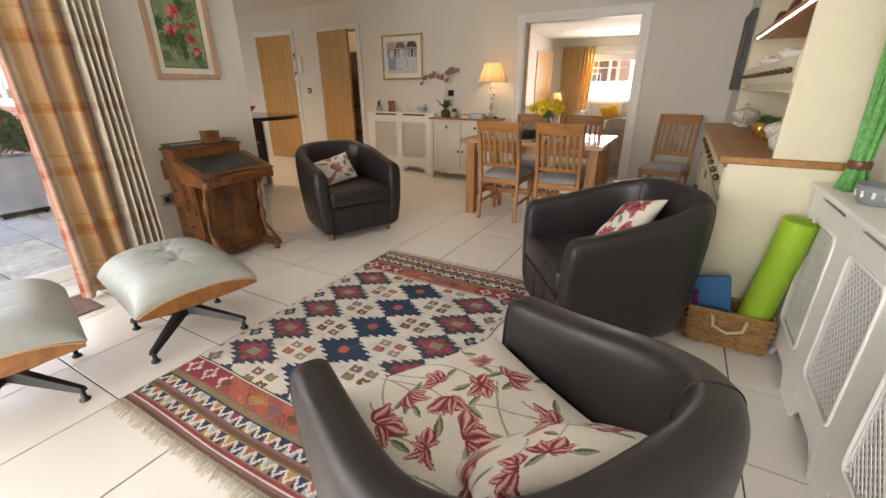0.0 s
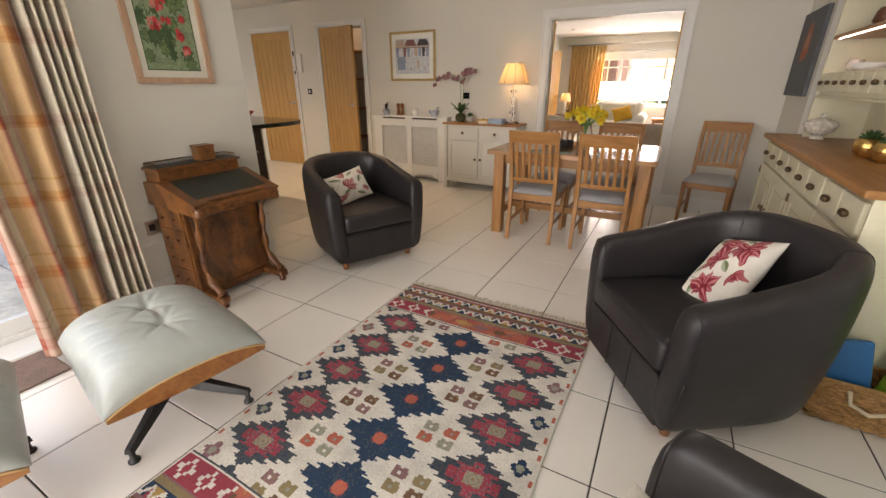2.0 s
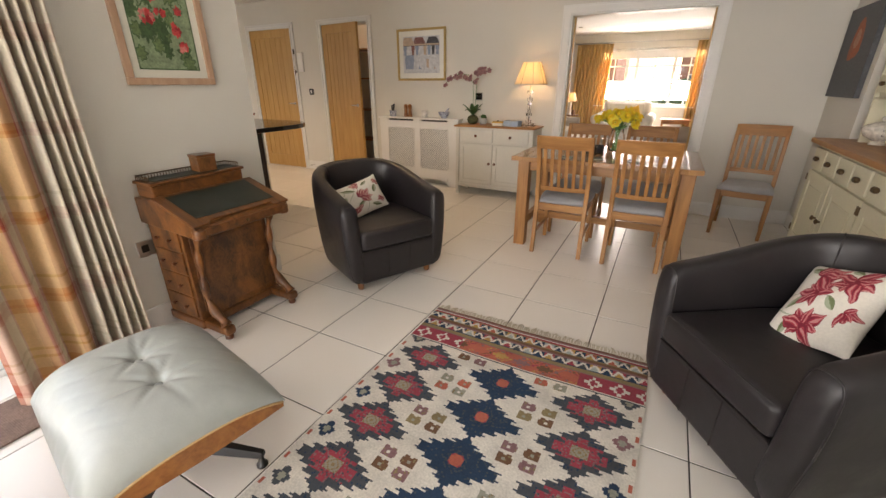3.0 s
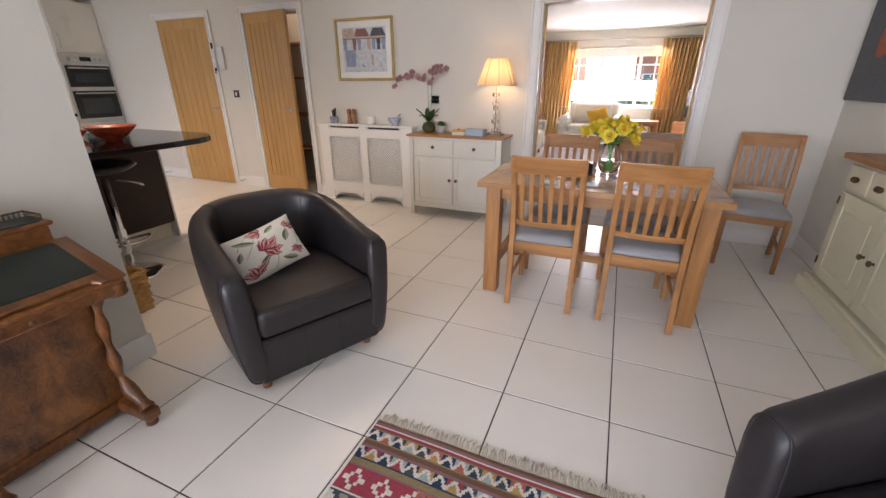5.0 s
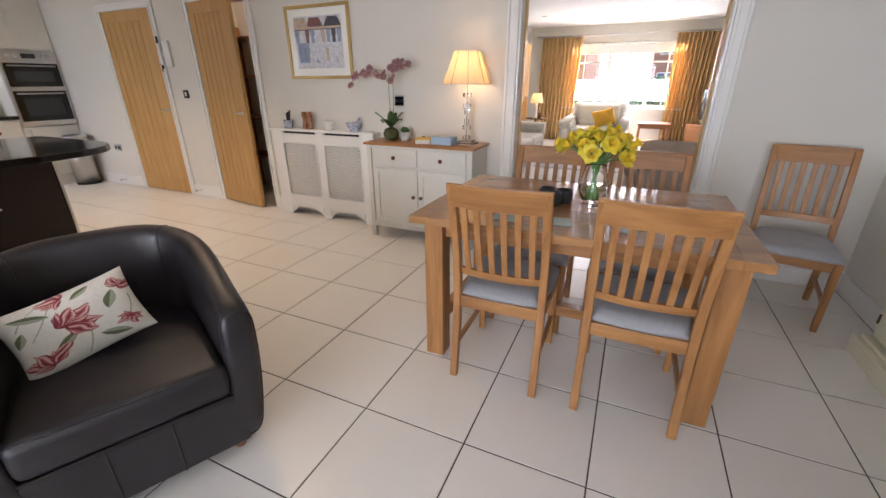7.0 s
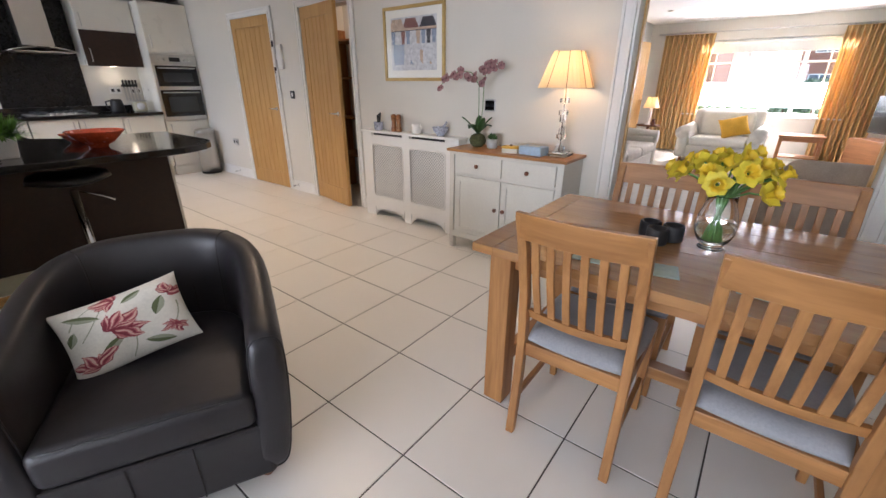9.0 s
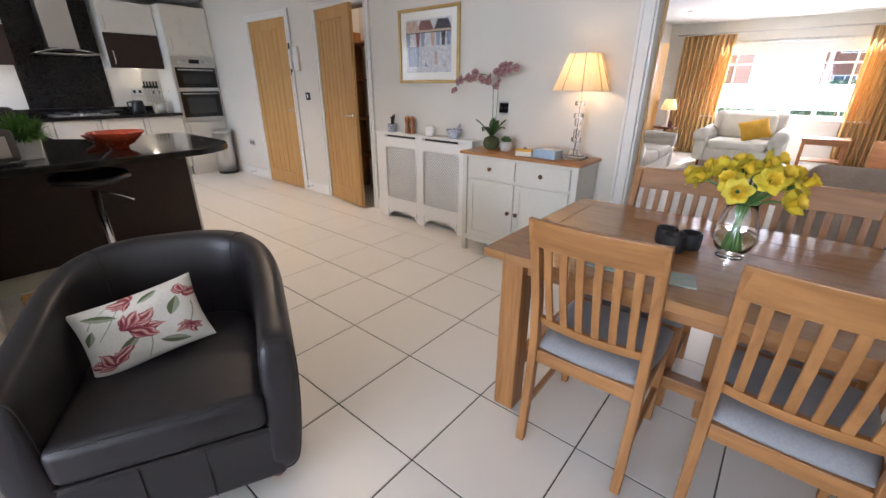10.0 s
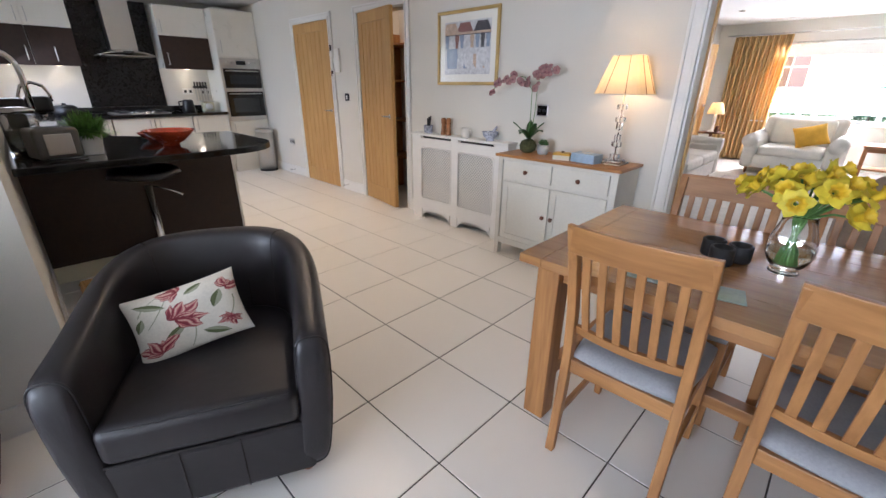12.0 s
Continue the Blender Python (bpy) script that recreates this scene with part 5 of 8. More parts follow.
    for k in range(4):
        a = radians(star + 90 * k)
        bm = bmesh.new()
        c, s = math.cos(a), math.sin(a)
        secs = [(0.02, 0.135, 0.030, 0.024), (0.16, 0.095, 0.024, 0.018), (0.305, 0.055, 0.017, 0.012)]
        rings = []
        for r, z, w, h in secs:
            rings.append([bm.verts.new((c * r - s * w * q, s * r + c * w * q, z + h * p)) for q, p in ((-0.6, 1), (0.6, 1), (1, -1), (-1, -1))])
        for p, q in zip(rings, rings[1:]):
            for i in range(4):
                bm.faces.new((p[i], p[(i + 1) % 4], q[(i + 1) % 4], q[i]))
        bm.faces.new(rings[0]), bm.faces.new(rings[-1])
        leg = part("leg", bm, M_BLACKMETAL, e, "black star-base leg", bevel=0.003)
        bm = bmesh.new()
        lathe(bm, [(0.02, 0), (0.02, 0.008), (0.011, 0.014), (0.009, 0.046)], 14, pose(c * 0.292, s * 0.292, 0))
        part("glide", bm, M_BLACKMETAL, leg, smooth=True)
    return e


footstool(pose(-3.23, 3.46, 0, 0, 0, -11), "off-white leather footstool on a black star base", 30 + 11)
st2 = footstool(pose(-3.335, 2.785, 0, 0, 0, -14), "second off-white leather footstool near the garden door", 28 + 14)

# ---- kitchen ----


def handle(parent, x, y, z0, z1, out=-1):
    bm = bmesh.new()
    tube(bm, [(x, y, z0), (x + 0.028, y, z0 + 0.004), (x + 0.03, y, z0 + 0.02), (x + 0.03, y, z1 - 0.02), (x + 0.028, y, z1 - 0.004), (x, y, z1)], 0.0055)
    part("handle", bm, M_STEEL, parent, "steel bow handle", smooth=True)


KF = -9.10
tall = thing("oven_housing", pose(KWEST, 7.26, 0), "tall ivory cabinet housing a built-in double oven", "cabinet")
box("carcass", tall, 0.002, 0.578, 0.0, 0.595, 0.0, 2.31, M_CABWHITE, 0.002)
d = box("upper_door", tall, 0.58, 0.60, 0.003, 0.592, 1.685, 2.31, M_CABWHITE, 0.003)
handle(d, 0.60, 0.06, 1.74, 1.90)
d = box("lower_door", tall, 0.58, 0.60, 0.003, 0.592, 0.14, 0.775, M_CABWHITE, 0.003)
handle(d, 0.60, 0.06, 0.58, 0.74)
box("plinth", tall, 0.50, 0.54, 0.0, 0.595, 0, 0.138, M_CABWHITE, 0.001)
oven = thing("double_oven", pose(KF + 0.001, 7.262, 0.785), "built-in stainless steel double oven with black glass doors", "oven")
box("fascia", oven, 0, 0.018, 0.0, 0.588, 0.76, 0.885, M_STEEL, 0.003)
box("lower_frame", oven, 0, 0.016, 0.0, 0.588, 0.0, 0.755, M_STEEL, 0.003)
for z0, z1, nm in ((0.06, 0.42, "lower_door"), (0.47, 0.74, "upper_door")):
    d = box(nm, oven, 0.016, 0.03, 0.025, 0.565, z0, z1, M_BLACKGLASS, 0.004)
    box("window", d, 0.0302, 0.0315, 0.10, 0.49, z0 + 0.06, z1 - 0.09, mat("smoked_glass", (0.03, 0.033, 0.036), 0.12), 0.0)
    bm = bmesh.new()
    tube(bm, [(0.03, 0.06, z1 - 0.03), (0.06, 0.065, z1 - 0.03), (0.06, 0.525, z1 - 0.03), (0.03, 0.53, z1 - 0.03)], 0.009)
    part("handle", bm, M_STEEL, d, smooth=True)
box("clock", oven, 0.018, 0.021, 0.225, 0.365, 0.795, 0.85, M_BLACKGLASS, 0.002)
for y in (0.10, 0.17, 0.42, 0.49):
    turned("dial", oven, [(0.022, 0), (0.020, 0.012), (0.014, 0.016), (0.012, 0.024)], M_STEEL, pose(0.018, y, 0.822, 0, 90), n=16)
for y0 in (4.86, 5.30, 5.82, 6.29, 6.76):
    y1 = {4.86: 5.29, 5.30: 5.81, 5.82: 6.28, 6.29: 6.75, 6.76: 7.25}[y0]
    u = thing("base_cabinet", pose(KWEST, y0, 0), "ivory kitchen base cabinet with a steel handle", "cabinet", "kitchen base cabinets")
    w = y1 - y0
    box("carcass", u, 0.002, 0.578, 0, w, 0.14, 0.876, M_CABWHITE, 0.001)
    d = box("door", u, 0.58, 0.60, 0.002, w - 0.002, 0.145, 0.872, M_CABWHITE, 0.003)
    handle(d, 0.60, w - 0.05 if y0 in (5.82, 5.30) else 0.05, 0.68, 0.84)
    box("plinth", u, 0.50, 0.53, 0, w, 0, 0.138, M_CABWHITE, 0.001)
bm = bmesh.new()
bx(bm, KWEST + 0.002, KF + 0.03, KSOUTH + 0.002, 7.255, 0.88, 0.92)
bx(bm, KWEST + 0.002, KWEST + 0.02, KSOUTH + 0.002, 7.255, 0.921, 1.0)
tagged(part("kitchen_worktop", bm, M_GRANITE, bevel=0.003), "polished black granite kitchen worktop", "worktop")
bm = bmesh.new()
bx(bm, KWEST + 0.001, KWEST + 0.012, 5.72, 6.61, 1.001, 2.35)
tagged(part("splashback", bm, mat("honed_black_granite", (0.010, 0.0095, 0.009), 0.28, vary=0.6, scale=40, grain=220, bump=0.0, spec=0.3), bevel=0.002), "black granite splashback behind the hob", "splashback")
hob = thing("gas_hob", pose(-9.39, 6.19, 0.9205), "stainless steel gas hob with black pan supports", "hob")
box("tray", hob, -0.25, 0.25, -0.33, 0.33, 0, 0.012, M_STEEL, 0.004)
for k, (x, y) in enumerate(((-0.12, -0.2), (0.12, -0.2), (0, 0.02), (-0.12, 0.2), (0.12, 0.2))):
    turned("burner", hob, [(0.045, 0.012), (0.045, 0.024), (0.032, 0.03)], M_BLACKMETAL, Matrix.Translation((x, y, 0)), n=16)
    bm = bmesh.new()
    for s in range(4):
        q = pose(x, y, 0, 0, 0, 45 + 90 * s)
        bx(bm, 0.02, 0.085, -0.004, 0.004, 0.034, 0.044, q)
        bx(bm, 0.078, 0.086, -0.004, 0.004, 0.012, 0.036, q)
    part("pan_support", bm, M_BLACKMETAL, hob)
for k in range(5):
    turned("dial", hob, [(0.017, 0.012), (0.014, 0.03)], M_STEEL, Matrix.Translation((0.21, -0.12 + k * 0.06, 0)), n=12)
hood = thing("cooker_hood", pose(KWEST + 0.013, 6.21, 0), "stainless steel chimney cooker hood with a curved canopy", "hood")
box("chimney", hood, 0, 0.27, -0.15, 0.15, 1.72, 2.415, M_STEEL, 0.003)
bm = bmesh.new()
sheet(bm, 1, 16, lambda u, v: (0.0 + 0.46 * u, (v - 0.5) * 0.62, 1.655 + 0.055 * (1 - (2 * v - 1) ** 2)))
cn = part("canopy", bm, M_STEEL, hood, smooth=True)
md = cn.modifiers.new("thick", "SOLIDIFY")
md.thickness = 0.012
box("underside", hood, 0.02, 0.42, -0.25, 0.25, 1.64, 1.655, M_STEEL, 0.003)
box("control_strip", hood, 0.455, 0.462, -0.06, 0.06, 1.685, 1.70, M_BLACKGLASS, 0.0)
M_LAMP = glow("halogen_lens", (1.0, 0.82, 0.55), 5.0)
for y0, y1 in ((4.86, 5.28), (5.28, 5.71), (6.62, 7.25)):
    u = thing("wall_cabinet", pose(KWEST, y0, 0), "wall cabinet with an ivory door above a dark wenge one", "cabinet", "kitchen wall cabinets")
    w = y1 - y0
    box("carcass", u, 0.002, 0.328, 0, w, 1.52, 2.31, M_CABWHITE, 0.001)
    d = box("upper_door", u, 0.33, 0.35, 0.002, w - 0.002, 1.935, 2.31, M_CABWHITE, 0.003)
    handle(d, 0.35, w - 0.045 if y0 < 5 else 0.045, 1.97, 2.12)
    d = box("lower_door", u, 0.33, 0.35, 0.002, w - 0.002, 1.505, 1.93, M_WENGE, 0.003, "dark wenge door")
    handle(d, 0.35, w - 0.045 if y0 < 5 else (0.06 if y0 > 6 else w * 0.5), 1.56, 1.71)
    turned("downlight", u, [(0.034, 1.508), (0.034, 1.519)], M_LAMP, Matrix.Translation((0.17, w / 2, 0)), "lit round cabinet downlight", n=20)
    lamp = new("cabinet_light", bpy.data.lights.new("cabinet_light", "SPOT"))
    lamp.data.energy, lamp.data.color, lamp.data.spot_size, lamp.data.shadow_soft_size = 0.16, (1.0, 0.74, 0.44), radians(130), 0.03
    lamp.matrix_world = look((KWEST + 0.17, y0 + w / 2, 1.50), (KWEST + 0.15, y0 + w / 2, 0.9))

# peninsula with breakfast bar
isl = thing("kitchen_peninsula", pose(0, 0, 0), "dark wenge kitchen peninsula with an overhanging black bar", "peninsula")
box("front_panel", isl, -5.80, -5.78, KSOUTH + 0.015, 6.10, 0.145, 0.879, M_WENGE, 0.002)
box("carcass", isl, -6.20, -5.80, KSOUTH + 0.015, 6.085, 0.145, 0.879, M_CABWHITE, 0.001)
box("end_panel", isl, -6.20, -5.775, 6.086, 6.104, 0.0, 0.879, M_CABWHITE, 0.002)
box("plinth", isl, -6.14, -5.86, KSOUTH + 0.015, 6.085, 0.0, 0.145, M_CREAM, 0.001)
bm = bmesh.new()
out = [(-5.06, KSOUTH + 0.016), (-5.05, 5.75)]
for k in range(7):
    a = radians(k * 15)
    out.append((-5.42 + 0.36 * math.cos(a), 5.86 + 0.39 * math.sin(a)))
out += [(-6.20, 6.25), (-6.24, 6.15), (-6.24, 5.60), (-6.42, 5.44), (-9.06, 5.44), (-9.06, KSOUTH + 0.016)]
prism(bm, out, 0.88, 0.92)
tagged(part("bar_worktop", bm, M_GRANITE, bevel=0.005), "polished black granite worktop of the breakfast bar", "worktop")
for x0 in (-7.0, -7.6, -8.2, -8.8):
    u = thing("base_cabinet", pose(x0, KSOUTH + 0.016, 0), "ivory kitchen base cabinet under the sink run", "cabinet", "kitchen base cabinets")
    box("carcass", u, 0, 0.598, 0.0, 0.54, 0.14, 0.879, M_CABWHITE, 0.001)
    box("door", u, 0.002, 0.596, 0.541, 0.56, 0.145, 0.872, M_CABWHITE, 0.003)
    box("plinth", u, 0, 0.598, 0.45, 0.49, 0, 0.138, M_CABWHITE, 0.001)

stool = thing("bar_stool", pose(-5.34, 5.41, 0), "black moulded bar stool on a chrome gas-lift column", "stool")
turned("base_plate", stool, [(0.20, 0), (0.20, 0.006), (0.17, 0.014), (0.05, 0.028), (0.032, 0.05)], M_CHROME, n=40)
turned("column", stool, [(0.030, 0.04), (0.030, 0.34), (0.022, 0.345), (0.022, 0.705)], M_CHROME)
bm = bmesh.new()


def scoop(u, v):
    x, y = u * 2 - 1, v * 2 - 1
    k = math.sqrt(max(0.0, 1 - 0.5 * y * y)), math.sqrt(max(0.0, 1 - 0.5 * x * x))
    return (x * 0.20 * k[0], y * 0.20 * k[1], 0.735 + 0.05 * (x * x + y * y) * 0.7)


sheet(bm, 16, 16, scoop)
seat_ = part("seat", bm, M_BLACKPLASTIC, stool, "glossy black moulded seat", smooth=True)
md = seat_.modifiers.new("thick", "SOLIDIFY")
md.thickness = 0.035
ring = [(0.16 * math.cos(radians(a)), 0.16 * math.sin(radians(a)), 0.27) for a in range(-70, 71, 14)]
bar("footrest", stool, [(0.03, -0.0, 0.27)] + ring + [(0.03, 0.0, 0.27)], 0.009, M_CHROME)
bar("lever", stool, [(0.02, 0.02, 0.70), (0.11, 0.10, 0.675), (0.15, 0.15, 0.645)], 0.006, M_CHROME)

bin_ = thing("pedal_bin", pose(-8.93, 7.69, 0), "tall brushed steel pedal bin", "bin")
turned("body", bin_, [(0.135, 0.0), (0.135, 0.60)], M_STEEL, n=40)
turned("lid", bin_, [(0.137, 0.602), (0.137, 0.63), (0.12, 0.655), (0.06, 0.665)], M_STEEL, n=40)
turned("base_ring", bin_, [(0.138, 0.001), (0.138, 0.03)], M_BLACKPLASTIC, n=40)
box("pedal", bin_, 0.10, 0.17, -0.035, 0.035, 0.012, 0.022, M_BLACKPLASTIC, 0.003)

# ---- living room beyond the opening ----
LX0, LX1, LY = -4.52, 1.6, 14.9
M_CARPET = fabric("pale_carpet", (0.55, 0.50, 0.43), 260, 0.15, 1.0, 0.8)
bm = bmesh.new()
bx(bm, LX0, LX1, NORTH + 0.02, LY, -0.1, -0.0005)
setting("floor_living", bm, M_CARPET, "pale beige fitted carpet", "floor")
bm = bmesh.new()
bx(bm, LX0 - 0.1, LX1 + 0.1, NORTH + 0.141, LY + 0.25, H, H + 0.15)
setting("ceiling_living", bm, M_CEIL, "plain white plaster ceiling", "ceiling")
bm = bmesh.new()
wall_y(bm, LY, LY + 0.25, LX0 - 0.1, LX1 + 0.1, [(-3.62, -1.28, 0.76, 2.08)])
setting("wall_living_north", bm, M_WALL, "off-white wall around the living room window", "wall")
bm = bmesh.new()
bx(bm, LX0 - 0.1, LX0, NORTH + 0.141, LY - 0.001, 0, H)
setting("wall_living_west", bm, M_WALL, "off-white living room wall", "wall")
bm = bmesh.new()
bx(bm, LX1, LX1 + 0.1, NORTH + 0.141, LY - 0.001, 0, H)
setting("wall_living_east", bm, M_WALL, "off-white living room wall", "wall")
win = tagged(new("window_living"), "white casement window with glazing bars and a sill", "window", kind="structure")
for x0, x1, z0, z1 in ((-3.62, -1.28, 0.76, 0.81), (-3.62, -1.28, 2.03, 2.08), (-3.62, -3.57, 0.81, 2.03), (-1.33, -1.28, 0.81, 2.03)):
    box("window_frame", win, x0, x1, LY + 0.10, LY + 0.17, z0, z1, M_PVC, 0.004)
for x in (-3.00, -2.78, -1.95):
    box("mullion", win, x - 0.035, x + 0.035, LY + 0.10, LY + 0.17, 0.81, 2.03, M_PVC, 0.004)
for x in (-3.30, -2.37, -1.62):
    box("glazing_bar", win, x - 0.013, x + 0.013, LY + 0.12, LY + 0.15, 0.81, 2.03, M_PVC, 0.002)
for z in (1.68, 1.28):
    box("transom", win, -3.57, -1.33, LY + 0.115, LY + 0.155, z - 0.018, z + 0.018, M_PVC, 0.002)
pane = box("pane", win, -3.57, -1.33, LY + 0.132, LY + 0.138, 0.81, 2.03, M_GLASS, 0.0)
pane.visible_shadow = False
box("window_sill", win, -3.70, -1.20, LY - 0.14, LY + 0.10, 0.735, 0.76, M_TRIM, 0.006)
M_GOLDCUR = fabric("gold_curtain_cloth", (0.70, 0.51, 0.24), 500, 0.12, 0.85, 0.4)
M_GOLDCUR2 = fabric("gold_curtain_stripe", (0.58, 0.37, 0.13), 500, 0.12, 0.85, 0.4)
for gm, gc in ((M_GOLDCUR, (0.70, 0.48, 0.18)), (M_GOLDCUR2, (0.62, 0.38, 0.11))):
    gn, gl = links(gm)
    tr, mx = gn.new("ShaderNodeBsdfTranslucent"), gn.new("ShaderNodeMixShader")
    tr.inputs[0].default_value = (*gc, 1)
    mx.inputs[0].default_value = 0.28
    gl.new(gn["Principled BSDF"].outputs[0], mx.inputs[1]), gl.new(tr.outputs[0], mx.inputs[2])
    gl.new(mx.outputs[0], gn["Material Output"].inputs[0])
for x0, x1 in ((-4.22, -3.36), (-1.56, -0.80)):
    cu = thing("gold_curtain", pose(0, 0, 0), "full-length gold striped curtain beside the window", "curtain", "gold curtains")
    bm = bmesh.new()
    sheet(bm, 130, 20, lambda u, v: (x0 + (x1 - x0) * u * (0.92 + 0.08 * v), LY - 0.13 + 0.04 * math.sin(u * 2 * math.pi * 10 + 0.5 * math.sin(v * 5)), 0.02 + v * 2.17),
          lambda u, v: int(u * 60) % 2)
    q = part("cloth", bm, [M_GOLDCUR, M_GOLDCUR2], cu, smooth=True)
    md = q.modifiers.new("thick", "SOLIDIFY")
    md.thickness = 0.003
blind = thing("roller_blind", pose(0, 0, 0), "white roller blind drawn up at the window head", "blind")
box("blind_cloth", blind, -3.58, -1.32, LY + 0.06, LY + 0.064, 1.86, 2.02, fabric("white_blind_cloth", (0.8, 0.79, 0.76), 600, 0.04, 0.9, 0.2), 0.0)
bar("bottom_bar", blind, [(-3.58, LY + 0.062, 1.857), (-1.32, LY + 0.062, 1.857)], 0.009, M_PVC)
bar("roller", blind, [(-3.60, LY + 0.062, 2.045), (-1.30, LY + 0.062, 2.045)], 0.028, M_PVC, n=16)
pole = thing("curtain_pole", pose(0, 0, 0), "slim steel curtain pole above the window", "curtain pole")
bar("pole", pole, [(-4.35, LY - 0.12, 2.215), (-0.7, LY - 0.12, 2.215)], 0.012, M_STEEL)
for x in (-4.3, -2.45, -0.75):
    bar("bracket", pole, [(x, LY - 0.12, 2.215), (x, LY - 0.002, 2.215)], 0.007, M_STEEL)
boarded_door("door_living", pose(-4.50, 13.42, 0.004, 0, 0, 78.5), 0.80, "oak boarded living room door standing open")

M_SOFA = fabric("oatmeal_upholstery", (0.56, 0.50, 0.42), 380, 0.1, 0.95, 0.6)
M_SOFA2 = fabric("ivory_upholstery", (0.70, 0.66, 0.58), 380, 0.08, 0.95, 0.6)
M_STRIPE = fabric("beige_striped_upholstery", (0.40, 0.31, 0.24), 380, 0.14, 0.95, 0.6)
M_MUSTARD = fabric("mustard_cloth", (0.62, 0.34, 0.03), 500, 0.12, 0.9, 0.5)


def soft(name, parent, x0, x1, y0, y1, z0, z1, material, r=0.06, label=""):
    o = box(name, parent, x0, x1, y0, y1, z0, z1, material, r, label, seg=5)
    o.data.shade_smooth()
    return o


def sofa(m, w, d, h, material, label, seats=2, arm_h=0.60, category="sofa"):
    """An upholstered seat that faces -y."""
    e = thing("sofa" if category == "sofa" else "armchair", m, label, category)
    soft("base", e, -w / 2 + 0.05, w / 2 - 0.05, -d / 2 + 0.02, d / 2 - 0.04, 0.10, 0.32, material, 0.03)
    soft("back", e, -w / 2 + 0.08, w / 2 - 0.08, d / 2 - 0.24, d / 2, 0.15, h, material, 0.09)
    for s in (-1, 1):
        soft("arm", e, min(s * w / 2, s * (w / 2 - 0.19)), max(s * w / 2, s * (w / 2 - 0.19)), -d / 2, d / 2 - 0.06, 0.10, arm_h - 0.05, material, 0.05)
        bm = bmesh.new()
        tube(bm, [(s * (w / 2 - 0.07), -d / 2 - 0.005, arm_h - 0.08), (s * (w / 2 - 0.07), d / 2 - 0.08, arm_h - 0.05)], 0.105, 18)
        part("arm_roll", bm, material, e, smooth=True)
        for y in (-d / 2 + 0.08, d / 2 - 0.1):
            turned("foot", e, [(0.018, 0), (0.025, 0.10)], M_FOOT, Matrix.Translation((s * (w / 2 - 0.1), y, 0)), n=12)
    sw = (w - 0.40) / seats
    for k in range(seats):
        x = -w / 2 + 0.20 + k * sw
        soft("seat_cushion", e, x + 0.004, x + sw - 0.004, -d / 2 - 0.01, d / 2 - 0.22, 0.31, 0.46, material, 0.05)
        soft("back_cushion", e, x + 0.006, x + sw - 0.006, d / 2 - 0.34, d / 2 - 0.18, 0.45, h - 0.03, material, 0.07)
    return e


sofa(pose(-4.0, 11.35, 0, 0, 0, 90), 1.9, 0.92, 0.80, M_SOFA, "oatmeal upholstered sofa along the living room wall")
sofa(pose(-2.80, 13.72, 0, 0, 0, -4), 1.22, 0.92, 0.90, M_SOFA2, "ivory upholstered armchair in front of the window", 1, 0.60, "armchair")
sofa(pose(-1.12, 9.15, 0, 0, 0, 182), 1.95, 0.90, 0.80, M_STRIPE, "beige striped sofa with its back to the dining room")


def pillow(name, m, w, h, t, mats, pick, n, label, category="cushion", group=""):
    e = thing(name, m, label, category, group)
    bm = bmesh.new()
    rr = random.Random(3)

    def pos(s):
        def f(u, v):
            x, y = u * 2 - 1, v * 2 - 1
            k = max(0.0, (1 - abs(x) ** 2.4)) ** 0.55 * max(0.0, (1 - abs(y) ** 2.4)) ** 0.55
            px, py = x * w / 2 * (1 - 0.07 * (1 - y * y)), y * h / 2 * (1 - 0.07 * (1 - x * x))
            wr = 0.006 * math.sin(px * 31 + 2) * math.sin(py * 27 + 1) * k
            return (px, py, s * (t / 2 * k) + wr)
        return f
    sheet(bm, n, n, pos(1), pick)
    sheet(bm, n // 3, n // 3, pos(-1), pick)
    bmesh.ops.remove_doubles(bm, verts=bm.verts, dist=0.0004)
    part("cover", bm, mats, e, smooth=True)
    return e


pillow("scatter_cushion", pose(-2.64, 13.50, 0.64, 62, 0, 10) @ pose(0, 0, 0, 0, 0, 16), 0.42, 0.34, 0.15, [M_MUSTARD], None, 24, "plain mustard yellow cushion on the ivory armchair")
pillow("scatter_cushion", pose(-4.12, 10.75, 0.66, 62, 0, 90), 0.44, 0.42, 0.15, [M_MUSTARD], None, 24, "plain mustard yellow cushion on the oatmeal sofa")
tb = thing("side_table", pose(-1.72, 14.05, 0), "small warm wooden side table under the window", "table")
M_TEAK = wood("orange_teak", (0.45, 0.19, 0.06), (0.30, 0.11, 0.03), 0, 0.35)
box("top", tb, -0.30, 0.30, -0.25, 0.25, 0.50, 0.53, M_TEAK, 0.005)
for x in (-0.26, 0.26):
    for y in (-0.21, 0.21):
        box("leg", tb, x - 0.022, x + 0.022, y - 0.022, y + 0.022, 0, 0.50, M_TEAK, 0.004)
box("shelf", tb, -0.25, 0.25, -0.2, 0.2, 0.16, 0.18, M_TEAK, 0.003)
box("rail", tb, -0.24, 0.24, -0.22, -0.20, 0.43, 0.50, M_TEAK, 0.003)
lt = thing("lamp_table", pose(-4.13, 14.2, 0), "small dark wooden lamp table in the corner", "table")
turned("top", lt, [(0.22, 0.52), (0.22, 0.545)], M_WALNUT, n=32)
turned("pedestal", lt, [(0.13, 0), (0.03, 0.05), (0.022, 0.3), (0.03, 0.52)], M_WALNUT)


